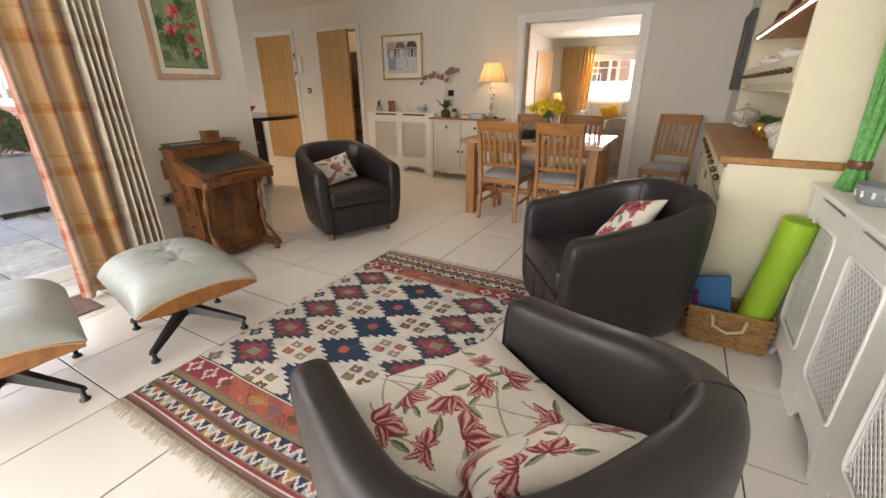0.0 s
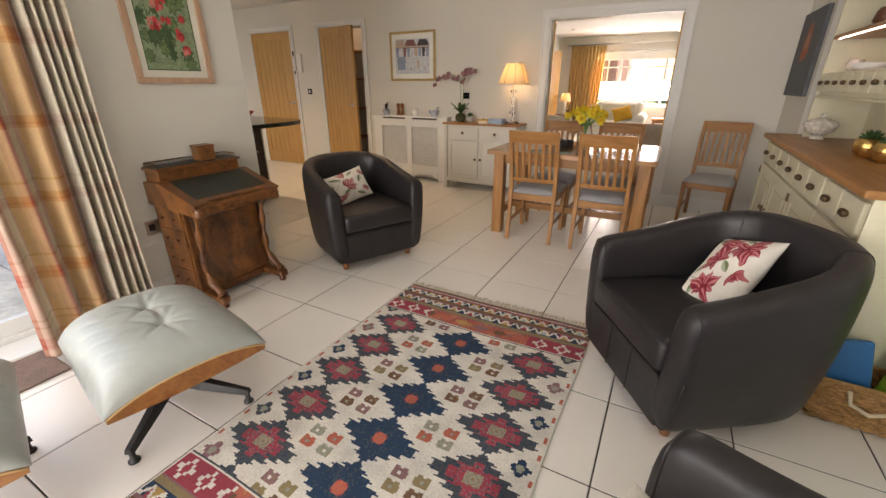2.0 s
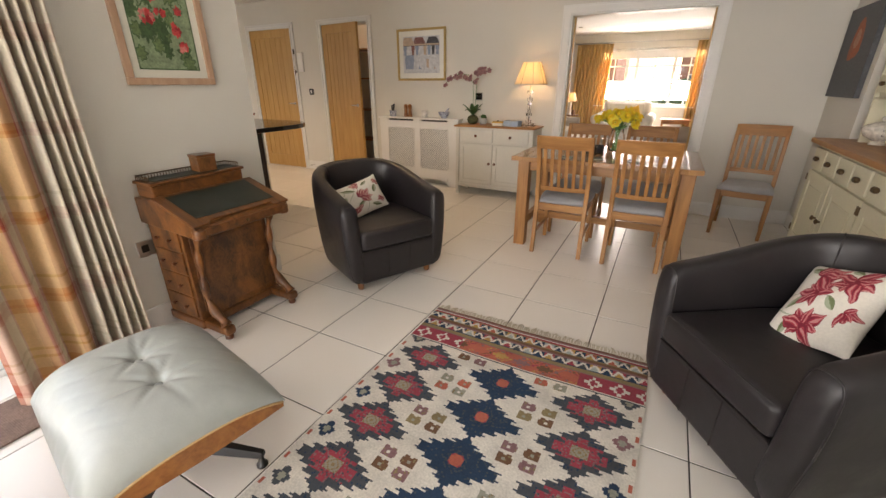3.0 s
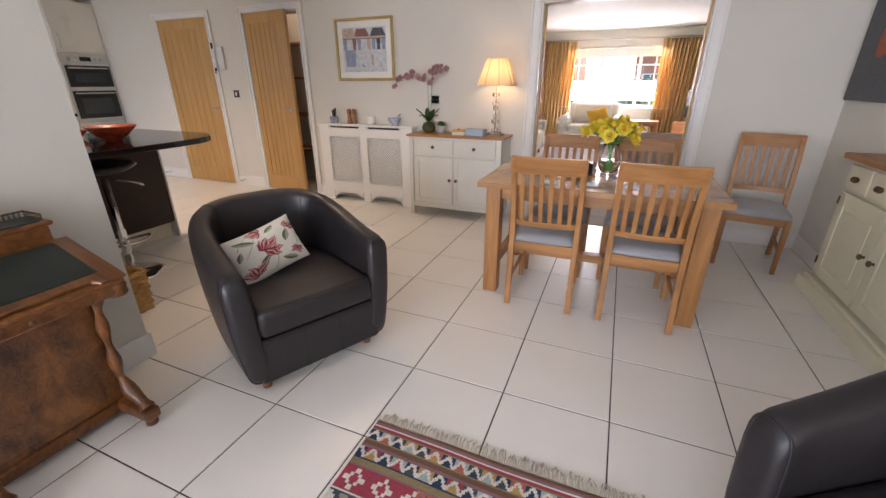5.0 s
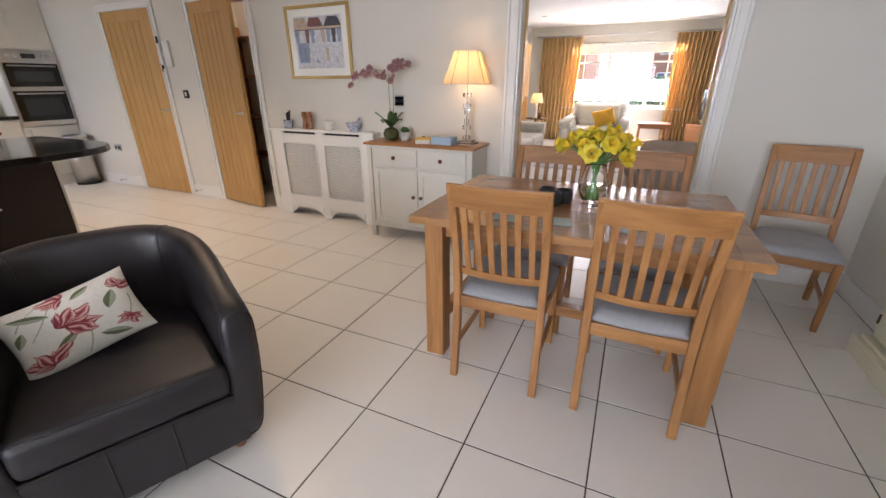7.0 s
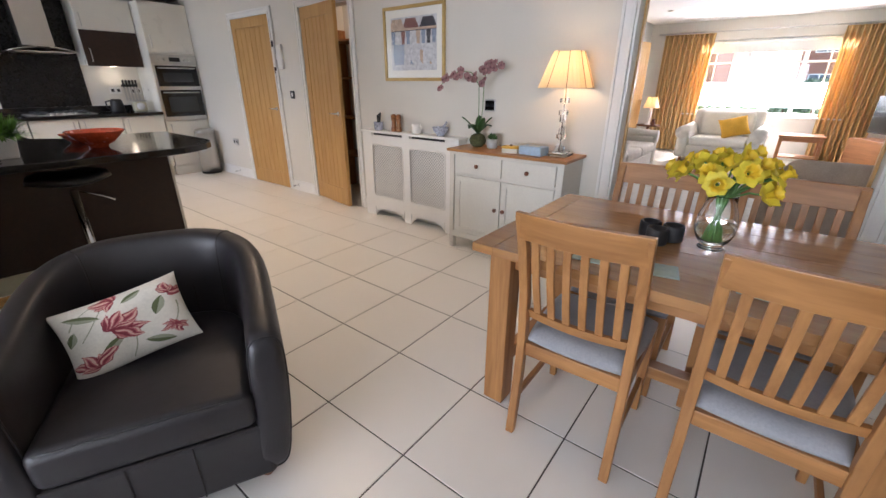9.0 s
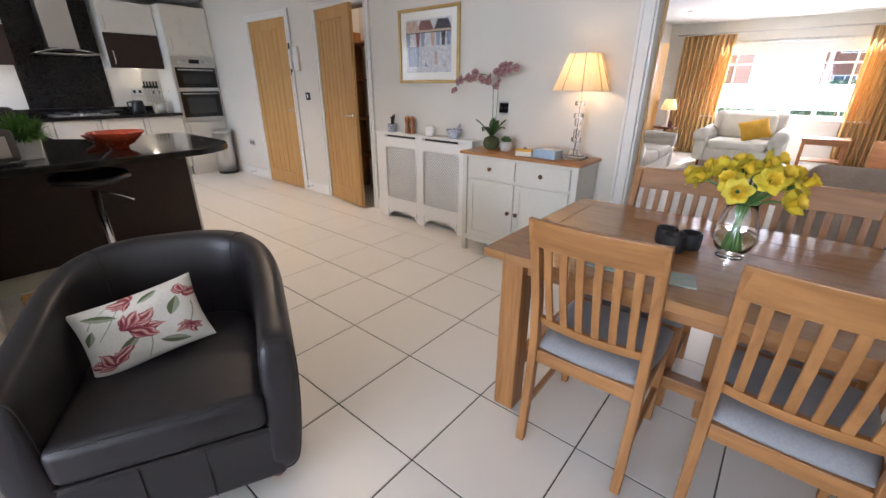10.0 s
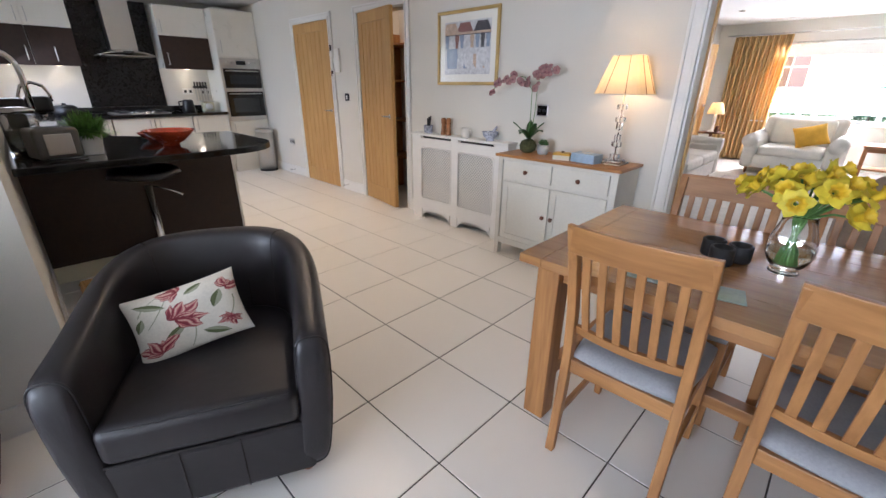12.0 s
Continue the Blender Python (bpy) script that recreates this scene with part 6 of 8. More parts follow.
def shade_cloth(name):
    """Lampshade cloth that lets light through."""
    m = fabric(name, (0.74, 0.64, 0.46), 600, 0.05, 0.9, 0.3)
    nodes, ln = links(m)
    tr, mx = nodes.new("ShaderNodeBsdfTranslucent"), nodes.new("ShaderNodeMixShader")
    tr.inputs[0].default_value = (0.95, 0.74, 0.42, 1)
    mx.inputs[0].default_value = 0.36
    ln.new(nodes["Principled BSDF"].outputs[0], mx.inputs[1]), ln.new(tr.outputs[0], mx.inputs[2])
    ln.new(mx.outputs[0], nodes["Material Output"].inputs[0])
    return m


ll = thing("table_lamp", pose(-4.13, 14.2, 0.5455), "white table lamp with a cream pleated shade", "lamp")
turned("base", ll, [(0.07, 0), (0.07, 0.015), (0.02, 0.04), (0.022, 0.15), (0.03, 0.25), (0.016, 0.33)], M_TRIM)
turned("shade", ll, [(0.15, 0.32), (0.085, 0.52)], shade_cloth("small_shade_cloth"), n=28, cap=False)
bulb2 = new("living_bulb", bpy.data.lights.new("living_bulb", "POINT"))
bulb2.data.energy, bulb2.data.color, bulb2.data.shadow_soft_size = 0.3, (1.0, 0.62, 0.28), 0.03
bulb2.location = (-4.13, 14.2, 0.5455 + 0.42)
jug = thing("small_jug", pose(-4.02, 14.05, 0.5455), "little brown jug on the lamp table", "jug")
turned("body", jug, [(0.03, 0), (0.05, 0.04), (0.03, 0.09), (0.035, 0.12)], M_KNOB)
tv = thing("television", pose(-0.75, 13.6, 0, 0, 0, -62), "flat television with a dark screen on a low stand", "television")
box("screen", tv, -0.45, 0.45, -0.02, 0.02, 0.62, 1.15, M_BLACKGLASS, 0.006)
box("neck", tv, -0.04, 0.04, -0.015, 0.015, 0.54, 0.62, M_BLACKPLASTIC, 0.003)
box("stand", tv, -0.5, 0.5, -0.2, 0.2, 0.0, 0.54, M_TEAK, 0.006)
lrug = thing("living_rug", pose(-2.9, 12.2, 0.001), "pale patterned rug on the carpet", "rug")
box("woven_field", lrug, -0.6, 0.8, -0.9, 0.6, 0, 0.012, fabric("faded_rug_pile", (0.42, 0.36, 0.33), 200, 0.35, 1.0, 0.9), 0.004)
for x, y in ((-3.9, 13.2), (-2.7, 13.2), (-3.9, 10.2), (-2.5, 10.2)):
    dl = thing("downlight", pose(x, y, H - 0.008), "small recessed ceiling downlight", "lamp", "ceiling downlights")
    turned("bezel", dl, [(0.042, 0), (0.045, 0.004), (0.045, 0.008)], M_CHROME, n=24)

# Added downlights: this ceiling is unseen, they warm and brighten the kitchen floor.
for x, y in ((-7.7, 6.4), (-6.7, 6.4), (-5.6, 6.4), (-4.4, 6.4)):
    dl = thing("downlight", pose(x, y, H - 0.009), "added lit downlight recessed in the unseen kitchen ceiling", "lamp", "kitchen downlights")
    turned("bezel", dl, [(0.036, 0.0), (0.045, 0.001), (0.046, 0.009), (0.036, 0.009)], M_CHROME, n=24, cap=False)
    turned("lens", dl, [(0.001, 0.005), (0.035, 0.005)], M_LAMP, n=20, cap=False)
    lamp = new("kitchen_fill_beam", bpy.data.lights.new("kitchen_fill_beam", "SPOT"))
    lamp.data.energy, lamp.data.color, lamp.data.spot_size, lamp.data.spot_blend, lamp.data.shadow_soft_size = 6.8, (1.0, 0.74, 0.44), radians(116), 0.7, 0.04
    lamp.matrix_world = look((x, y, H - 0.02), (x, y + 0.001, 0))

# ---- added south window, unseen behind the walk ----
swin = tagged(new("window_south"), "unseen wide window, added, white framed with glazing bars", "window", kind="structure")
for x0, x1, z0, z1 in ((-4.0, -0.8, 0.12, 0.19), (-4.0, -0.8, 2.08, 2.15), (-4.0, -3.93, 0.19, 2.08), (-0.87, -0.8, 0.19, 2.08)):
    box("window_frame", swin, x0, x1, SOUTH - 0.07, SOUTH - 0.01, z0, z1, M_PVC, 0.004)
for x in (-3.2, -2.4, -1.6):
    box("mullion", swin, x - 0.045, x + 0.045, SOUTH - 0.07, SOUTH - 0.01, 0.19, 2.08, M_PVC, 0.004)
for z in (0.85, 1.55):
    box("transom", swin, -3.93, -0.87, SOUTH - 0.06, SOUTH - 0.02, z - 0.025, z + 0.025, M_PVC, 0.003)

# ---- outdoors ----
M_GRASS = mat("lawn", (0.07, 0.12, 0.03), 0.95, vary=0.4, scale=0.6, grain=30, bump=0.2, dist=0.02)
bm = bmesh.new()
s_ = 900
vs = [bm.verts.new(p) for p in ((-s_, -s_, -0.13), (s_, -s_, -0.13), (s_, s_, -0.13), (-s_, s_, -0.13))]
bm.faces.new(vs)
setting("ground", bm, M_GRASS, "green lawn around the house", "ground")
M_SLAB = mat("sandstone_slab", (0.64, 0.59, 0.48), 0.75, vary=0.28, scale=3, grain=20, bump=0.1, dist=0.004)
M_SLAB2 = mat("grey_sandstone_slab", (0.56, 0.54, 0.49), 0.75, vary=0.25, scale=3, grain=20, bump=0.1, dist=0.004)
bm = bmesh.new()
bx(bm, -10.5, -4.60, -1.5, 4.50, -0.16, -0.075)
patio = setting("patio", bm, mat("mortar_bed", (0.34, 0.31, 0.26), 0.95), "riven sandstone paving on the patio", "pavement")
rr = random.Random(11)
y = -1.4
while y < 4.4:
    hgt = rr.choice((0.3, 0.45, 0.6))
    hgt = min(hgt, 4.49 - y)
    x = -10.4
    while x < -4.66:
        wdt = min(rr.choice((0.45, 0.6, 0.75, 0.9)), -4.62 - x)
        if wdt > 0.08:
            bm = bmesh.new()
            bx(bm, x + 0.006, x + wdt - 0.006, y + 0.006, y + hgt - 0.006, -0.10, -0.05 + rr.uniform(-0.003, 0.003))
            o = part("slab", bm, rr.choice((M_SLAB, M_SLAB, M_SLAB2)), patio, bevel=0.006)
        x += wdt
    y += hgt
M_BRICK = mat("red_brick", (0.42, 0.21, 0.15), 0.9, vary=0.35, scale=6, grain=60, bump=0.15, dist=0.002)
M_MORTAR = mat("pale_mortar", (0.52, 0.48, 0.43), 0.95, vary=0.15, grain=120, bump=0.1)
bm = bmesh.new()
wall_y(bm, 4.496, 4.518, -9.9, -4.60, [(-9.5, -7.75, 1.05, 2.1)], 2.7)
bx(bm, -9.9, -4.60, 4.496, 4.518, -0.1, 0)
brickwall = setting("wall_outside_brick", bm, M_MORTAR, "red brick outer wall with pale mortar joints", "wall")
# Assumed window, out of view, added to let light into the kitchen.
kwin = tagged(new("window_kitchen"), "unseen white framed window added over the kitchen sink run", "window", kind="structure")
for x0, x1, z0, z1 in ((-9.5, -7.75, 1.05, 1.11), (-9.5, -7.75, 2.04, 2.1), (-9.5, -9.44, 1.11, 2.04), (-7.81, -7.75, 1.11, 2.04), (-8.65, -8.59, 1.11, 2.04)):
    box("window_frame", kwin, x0, x1, 4.54, 4.59, z0, z1, M_PVC, 0.004)
box("pane", kwin, -9.44, -7.81, 4.56, 4.566, 1.11, 2.04, M_GLASS, 0.0).visible_shadow = False
M_POT = mat("grey_planter_glaze", (0.42, 0.44, 0.45), 0.55, vary=0.15, scale=6, grain=60, bump=0.06)
pl = thing("planter", pose(-7.25, 3.95, -0.05), "tall grey square planter holding a clipped shrub", "planter")
bm = bmesh.new()
vs = bx(bm, -0.23, 0.23, -0.23, 0.23, 0.06, 0.62)
for v in vs:
    if v.co.z < 0.3:
        v.co.x *= 0.86
        v.co.y *= 0.86
part("pot", bm, M_POT, pl, bevel=0.015)
box("trolley", pl, -0.2, 0.2, -0.2, 0.2, 0.03, 0.06, M_BLACKMETAL, 0.004)
for x in (-0.17, 0.17):
    for y in (-0.17, 0.17):
        bm = bmesh.new()
        lathe(bm, [(0.03, -0.012), (0.03, 0.012)], 14, pose(x, y, 0.03, 90))
        part("castor", bm, M_BLACKPLASTIC, pl)
M_LEAF = mat("shrub_leaf", (0.055, 0.105, 0.035), 0.6, vary=0.4, scale=20)
bm = bmesh.new()
rr = random.Random(4)
for k in range(2600):
    a, b = rr.uniform(0, 6.283), math.acos(rr.uniform(-0.7, 1))
    r = 0.30 * (0.72 + 0.3 * rr.random() ** 0.5) * (1 + 0.1 * math.sin(3 * a) * math.sin(2 * b))
    c = Vector((r * math.sin(b) * math.cos(a), r * math.sin(b) * math.sin(a), 0.84 + r * math.cos(b) * 0.9))
    d = Vector((rr.uniform(-1, 1), rr.uniform(-1, 1), rr.uniform(-0.2, 1))).normalized() * 0.035
    s = d.orthogonal().normalized() * 0.012
    vs = [bm.verts.new(c + q) for q in (-d, s, d, -s)]
    bm.faces.new(vs)
part("foliage", bm, M_LEAF, pl, "dense small dark green leaves")
turned("stem", pl, [(0.03, 0.55), (0.02, 0.85)], M_KNOB)

M_ROOF = mat("slate_roof", (0.20, 0.21, 0.23), 0.8, vary=0.2)


M_PALEBRICK = mat("weathered_red_brick", (0.30, 0.135, 0.095), 0.9, vary=0.2, scale=2, grain=9)
M_FARPANE = mat("far_window_pane", (0.07, 0.10, 0.15), 0.15)


def house(m, w, d, h, label):
    e = thing("house", m, label, "house", "houses across the road")
    box("wall", e, -w / 2, w / 2, 0, d, -0.02, h, M_PALEBRICK, 0.0)
    bm = bmesh.new()
    pr = [(-0.4, h), (d / 2, h + d * 0.38), (d + 0.4, h)]
    a = [bm.verts.new((-w / 2 - 0.2, y, z)) for y, z in pr]
    b = [bm.verts.new((w / 2 + 0.2, y, z)) for y, z in pr]
    bm.faces.new(a), bm.faces.new(b)
    for k in range(3):
        bm.faces.new((a[k], a[(k + 1) % 3], b[(k + 1) % 3], b[k]))
    roof = part("roof", bm, M_ROOF, e)
    n = max(2, int(w / 2.2))
    for k in range(n):
        for z in (0.9, 3.4):
            x = -w / 2 + (k + 0.5) * w / n
            wq = box("window", e, x - 0.6, x + 0.6, -0.03, 0.02, z, z + 1.2, M_PVC, 0.0)
            box("pane", wq, x - 0.54, x - 0.03, -0.034, -0.03, z + 0.06, z + 1.14, M_FARPANE, 0.0)
            box("pane", wq, x + 0.03, x + 0.54, -0.034, -0.03, z + 0.06, z + 1.14, M_FARPANE, 0.0)
    return e


house(pose(-9.3, 31, -0.12), 8.5, 7, 5.0, "red brick house with a slate roof across the road")
house(pose(4.4, 44, -0.12), 12, 7, 4.2, "brick house with dark windows across the road")
hedge = thing("garden_shrub", pose(-3.6, 20.5, -0.13), "rounded green garden shrub outside the window", "shrub")
bm = bmesh.new()
for k in range(2400):
    a, b = rr.uniform(0, 6.283), math.acos(rr.uniform(-0.2, 1))
    r = 0.75 * (0.75 + 0.3 * rr.random() ** 0.5) * (1 + 0.14 * math.sin(4 * a + b) * math.sin(3 * b))
    c = Vector((1.5 * r * math.sin(b) * math.cos(a), r * math.sin(b) * math.sin(a), 0.25 + 1.0 * r * math.cos(b)))
    d = Vector((rr.uniform(-1, 1), rr.uniform(-1, 1), rr.uniform(-0.2, 1))).normalized() * 0.08
    s = d.orthogonal().normalized() * 0.03
    bm.faces.new([bm.verts.new(c + q) for q in (-d, s, d, -s)])
part("leaves", bm, mat("bright_shrub_leaf", (0.10, 0.18, 0.05), 0.6, vary=0.4, scale=5), hedge)
turned("trunk", hedge, [(0.06, 0), (0.04, 0.5)], M_KNOB)

row = thing("garden_hedge", pose(1.2, 25.0, -0.13), "long clipped green hedge across the front garden", "hedge")
bm = bmesh.new()
for k in range(5200):
    x, t = rr.uniform(-3.6, 3.6), rr.random()
    y = rr.uniform(-0.4, 0.4) if t < 0.3 else rr.choice((-0.42, 0.42)) + rr.uniform(-0.06, 0.06)
    z = 1.45 + rr.uniform(-0.12, 0.10) + 0.08 * math.sin(x * 2.1) if t < 0.3 else rr.uniform(0.05, 1.45)
    d = Vector((rr.uniform(-1, 1), rr.uniform(-1, 1), rr.uniform(-0.3, 1))).normalized() * 0.10
    sd = d.orthogonal().normalized() * 0.045
    bm.faces.new([bm.verts.new(Vector((x, y, z)) + q) for q in (-d, sd, d, -sd)])
part("leaves", bm, mat("hedge_leaf", (0.06, 0.11, 0.045), 0.6, vary=0.4, scale=5), row)
bm = bmesh.new()
for k in range(9):
    tube(bm, [(-3.2 + k * 0.8, 0, 0), (-3.2 + k * 0.8 + 0.05, 0, 0.6), (-3.2 + k * 0.8 - 0.04, 0.05, 1.2)], [0.04, 0.03, 0.012], 6)
part("stems", bm, M_KNOB, row)

# ---- cushions on the tub chairs ----
A_POSE, B_POSE, C_POSE = tub_a.matrix_basis.copy(), tub_b.matrix_basis.copy(), tub_c.matrix_basis.copy()
pillow("scatter_cushion", A_POSE @ pose(-0.075, 0.07, 0.535, 62, 0, 6) @ pose(0, 0, 0, 0, 0, 11), 0.37, 0.245, 0.12, TULIP,
       floral([(0.52, 0.56, 0.17, 6, 0.4), (0.16, 0.22, 0.13, 5, 2.0), (0.84, 0.24, 0.10, 7, 4), (0.40, 0.92, 0.10, 5, 3), (0.93, 0.80, 0.09, 5, 1)],
              [(0.80, 0.62, 0.13, 0.055, 1.2), (0.36, 0.32, 0.14, 0.05, 0.7), (0.22, 0.80, 0.15, 0.045, -0.5), (0.70, 0.15, 0.13, 0.05, 2.6), (0.09, 0.58, 0.10, 0.04, 1.2), (0.62, 0.88, 0.10, 0.04, 0.5)],
              [(0.52, 0.5, 0.45, 0.05, 0.05), (0.84, 0.25, 0.95, 0.6, 0.03), (0.4, 0.9, 0.15, 0.5, 0.02), (0.1, 0.7, 0.35, 0.95, -0.04)]),
       150, "cream cushion printed with red tulips, on the tub chair", group="printed cushions")
pillow("scatter_cushion", B_POSE @ pose(-0.06, 0.15, 0.53, 42, 0, -8) @ pose(0, 0, 0, 0, 0, -66), 0.38, 0.28, 0.13, PEONY,
       floral([(0.30, 0.72, 0.20, 7, 0.4), (0.18, 0.40, 0.16, 6, 2.0), (0.42, 0.36, 0.19, 7, 4), (0.80, 0.46, 0.19, 7, 3), (0.66, 0.86, 0.09, 5, 1)],
              [(0.14, 0.18, 0.10, 0.05, 1.2), (0.56, 0.62, 0.10, 0.05, 0.7), (0.60, 0.22, 0.12, 0.05, -0.5), (0.90, 0.25, 0.09, 0.045, 2.6), (0.08, 0.6, 0.08, 0.04, 1.2)],
              [(0.4, 0.36, 0.5, 0.02, 0.03), (0.78, 0.4, 0.7, 0.05, 0.03)]),
       150, "ivory cushion printed with crimson peonies, on the tub chair", group="printed cushions")
pillow("seat_pad_cushion", C_POSE @ pose(0, -0.045, 0.442, 0, 0, 0), 0.54, 0.58, 0.075, TULIP, garden_pattern(33, 13, 0.06, 0.09),
       180, "cream seat cushion printed with red tulips and stems", group="printed cushions")
pillow("scatter_cushion", C_POSE @ pose(-0.05, 0.175, 0.512, 38, 0, -16), 0.42, 0.24, 0.13, TULIP, garden_pattern(21, 8, 0.07, 0.12), 150,
       "plump cream tulip cushion propped in the tub chair", group="printed cushions")

# ---- things on the dining table ----
TT = 0.7575
vase = thing("glass_vase", pose(-2.22, 6.545, TT), "round clear glass vase of daffodils in water", "vase")
bm = bmesh.new()
lathe(bm, [(0.040, 0), (0.043, 0.005), (0.034, 0.014), (0.052, 0.035), (0.064, 0.065), (0.066, 0.095), (0.058, 0.13), (0.047, 0.165), (0.044, 0.192), (0.046, 0.196),
           (0.041, 0.193), (0.044, 0.165), (0.055, 0.13), (0.063, 0.095), (0.061, 0.066), (0.049, 0.037), (0.02, 0.02)], 36)
part("bowl", bm, M_GLASS, vase, smooth=True).visible_shadow = False
turned("water", vase, [(0.018, 0.0215), (0.048, 0.038), (0.060, 0.066), (0.062, 0.090)], glass("water", (0.92, 1.0, 0.94), 0.0, 1.33), n=32).visible_shadow = False
M_STEM = mat("green_stem", (0.10, 0.22, 0.05), 0.5, vary=0.2)
M_PETAL = mat("yellow_petal", (0.72, 0.58, 0.035), 0.55, vary=0.12, scale=20)
M_TRUMPET = mat("deep_yellow_trumpet", (0.74, 0.50, 0.02), 0.5, vary=0.12, scale=20)
rr = random.Random(8)
for k in range(19):
    a = k * 2.4
    f_ = math.sqrt((k + 0.5) / 19)
    r = 0.145 * f_
    head = Vector((1.10 * r * math.cos(a), 0.95 * r * math.sin(a), 0.325 - 0.085 * f_ * f_ + rr.uniform(-0.022, 0.02)))
    fl = thing("daffodil", vase.matrix_basis.copy(), "yellow daffodil with a frilled trumpet, in the vase", "flower", "daffodils in the vase")
    bm = bmesh.new()
    foot = Vector((-0.022 * math.cos(a), -0.022 * math.sin(a), 0.026))
    neck = Vector((0.022 * f_ * math.cos(a), 0.022 * f_ * math.sin(a), 0.19))
    tube(bm, [foot, foot.lerp(neck, 0.5), neck, neck.lerp(head, 0.55) + Vector((0, 0, 0.012)), head], [0.0045, 0.0045, 0.004, 0.0036, 0.0032], 6)
    part("stem", bm, M_STEM, fl, smooth=True)
    face = Vector((f_ * math.cos(a) + rr.uniform(-0.45, 0.45), f_ * math.sin(a) + rr.uniform(-0.45, 0.45), 0.55 - 0.35 * f_ + rr.uniform(-0.25, 0.35))).normalized()
    q = Matrix.Translation(head) @ face.to_track_quat("Z", "Y").to_matrix().to_4x4()
    bm = bmesh.new()
    fold = rr.uniform(-0.010, 0.026)
    for p in range(6):
        b = radians(60 * p + k * 17 + rr.uniform(-8, 8))
        g = []
        size = rr.uniform(0.034, 0.043)
        for i in range(6):
            t = i / 5
            w = 0.019 * math.sin(math.pi * min(1, t * 0.84 + 0.16)) ** 0.75
            rad_, z = 0.006 + size * t, 0.002 + fold * t - 0.004 * (p % 2) + 0.004 * math.sin(4 * t + p + k)
            g.append([bm.verts.new((rad_ * math.cos(b) - s * w * math.sin(b), rad_ * math.sin(b) + s * w * math.cos(b), z + (0.005 * t if s == 0 else 0.003 * s * math.sin(5 * t + p)))) for s in (-1, 0, 1)])
        for i in range(5):
            for s in range(2):
                bm.faces.new((g[i][s], g[i][s + 1], g[i + 1][s + 1], g[i + 1][s]))
    part("petals", bm, M_PETAL, fl, smooth=True, at=q)
    bm = bmesh.new()
    n = 24
    prof = [(0.008, 0.0), (0.011, 0.014), (0.014, 0.026), (0.019, 0.034), (0.023, 0.036)]
    rings = []
    for i, (r_, z) in enumerate(prof):
        fr = 0.003 if i >= 3 else 0.0
        rings.append([bm.verts.new(((r_ + fr * math.sin(16 * math.pi * j / n)) * math.cos(2 * math.pi * j / n), (r_ + fr * math.sin(16 * math.pi * j / n)) * math.sin(2 * math.pi * j / n), z + 0.5 * fr * math.cos(16 * math.pi * j / n))) for j in range(n)])
    for p, o in zip(rings, rings[1:]):
        for j in range(n):
            bm.faces.new((p[j], p[(j + 1) % n], o[(j + 1) % n], o[j]))
    part("trumpet", bm, M_TRUMPET, fl, smooth=True, at=q)
M_DARKPOT = mat("black_ribbed_ceramic", (0.025, 0.025, 0.027), 0.55, vary=0.2, grain=90, bump=0.1)
for x, y in ((-2.425, 6.55), (-2.385, 6.475), (-2.345, 6.545)):
    c = thing("tealight_holder", pose(x, y, TT), "black ribbed ceramic tealight holder on the table", "candle holder", "tealight holders")
    bm = bmesh.new()
    n = 40
    rings = []
    for r_, z in ((0.032, 0), (0.036, 0.006), (0.036, 0.058), (0.033, 0.062), (0.028, 0.06), (0.027, 0.03)):
        rings.append([bm.verts.new(((r_ + (0.0012 * (j % 2) if 0.004 < z < 0.06 else 0)) * math.cos(2 * math.pi * j / n), (r_ + (0.0012 * (j % 2) if 0.004 < z < 0.06 else 0)) * math.sin(2 * math.pi * j / n), z)) for j in range(n)])
    for p, o in zip(rings, rings[1:]):
        for j in range(n):
            bm.faces.new((p[j], p[(j + 1) % n], o[(j + 1) % n], o[j]))
    bm.faces.new(rings[0]), bm.faces.new(rings[-1])
    part("pot", bm, M_DARKPOT, c, smooth=True)
    turned("candle", c, [(0.019, 0.031), (0.019, 0.042)], M_MOUNT, n=20)
M_COASTER = mat("green_glass_coaster", (0.30, 0.36, 0.31), 0.12, vary=0.1)
for x, y, r in ((-2.315, 6.225, 12), (-2.53, 6.20, 4), (-2.06, 6.24, -8)):
    c = thing("coaster", pose(x, y, TT, 0, 0, r), "square pale green glass coaster on the table", "coaster", "glass coasters")
    box("tile_glass", c, -0.05, 0.05, -0.05, 0.05, 0, 0.005, M_COASTER, 0.0015)

# ---- sideboard things ----
SBZ = 0.8305
M_CRYSTAL = glass("crystal", (1, 1, 1), 0.0, 1.5)
lamp_ = thing("table_lamp", pose(-3.29, 7.70, SBZ), "crystal block table lamp with a lit pleated shade", "lamp")
box("base_lower", lamp_, -0.075, 0.075, -0.075, 0.075, 0, 0.016, M_CRYSTAL, 0.004)
box("base_upper", lamp_, -0.055, 0.055, -0.055, 0.055, 0.0165, 0.032, M_CRYSTAL, 0.004)
bar("rod", lamp_, [(0, 0, 0.03), (0, 0, 0.50)], 0.005, M_CHROME)
z = 0.036
for k in range(9):
    s, hh = (0.026, 0.034) if k % 2 == 0 else (0.017, 0.045)
    box("crystal_block", lamp_, -s, s, -s, s, z, z + hh - 0.003, M_CRYSTAL, 0.003, at=pose(0, 0, 0, 0, 0, 22 * (k % 3)))
    z += hh
bm = bmesh.new()
n = 96
rings = []
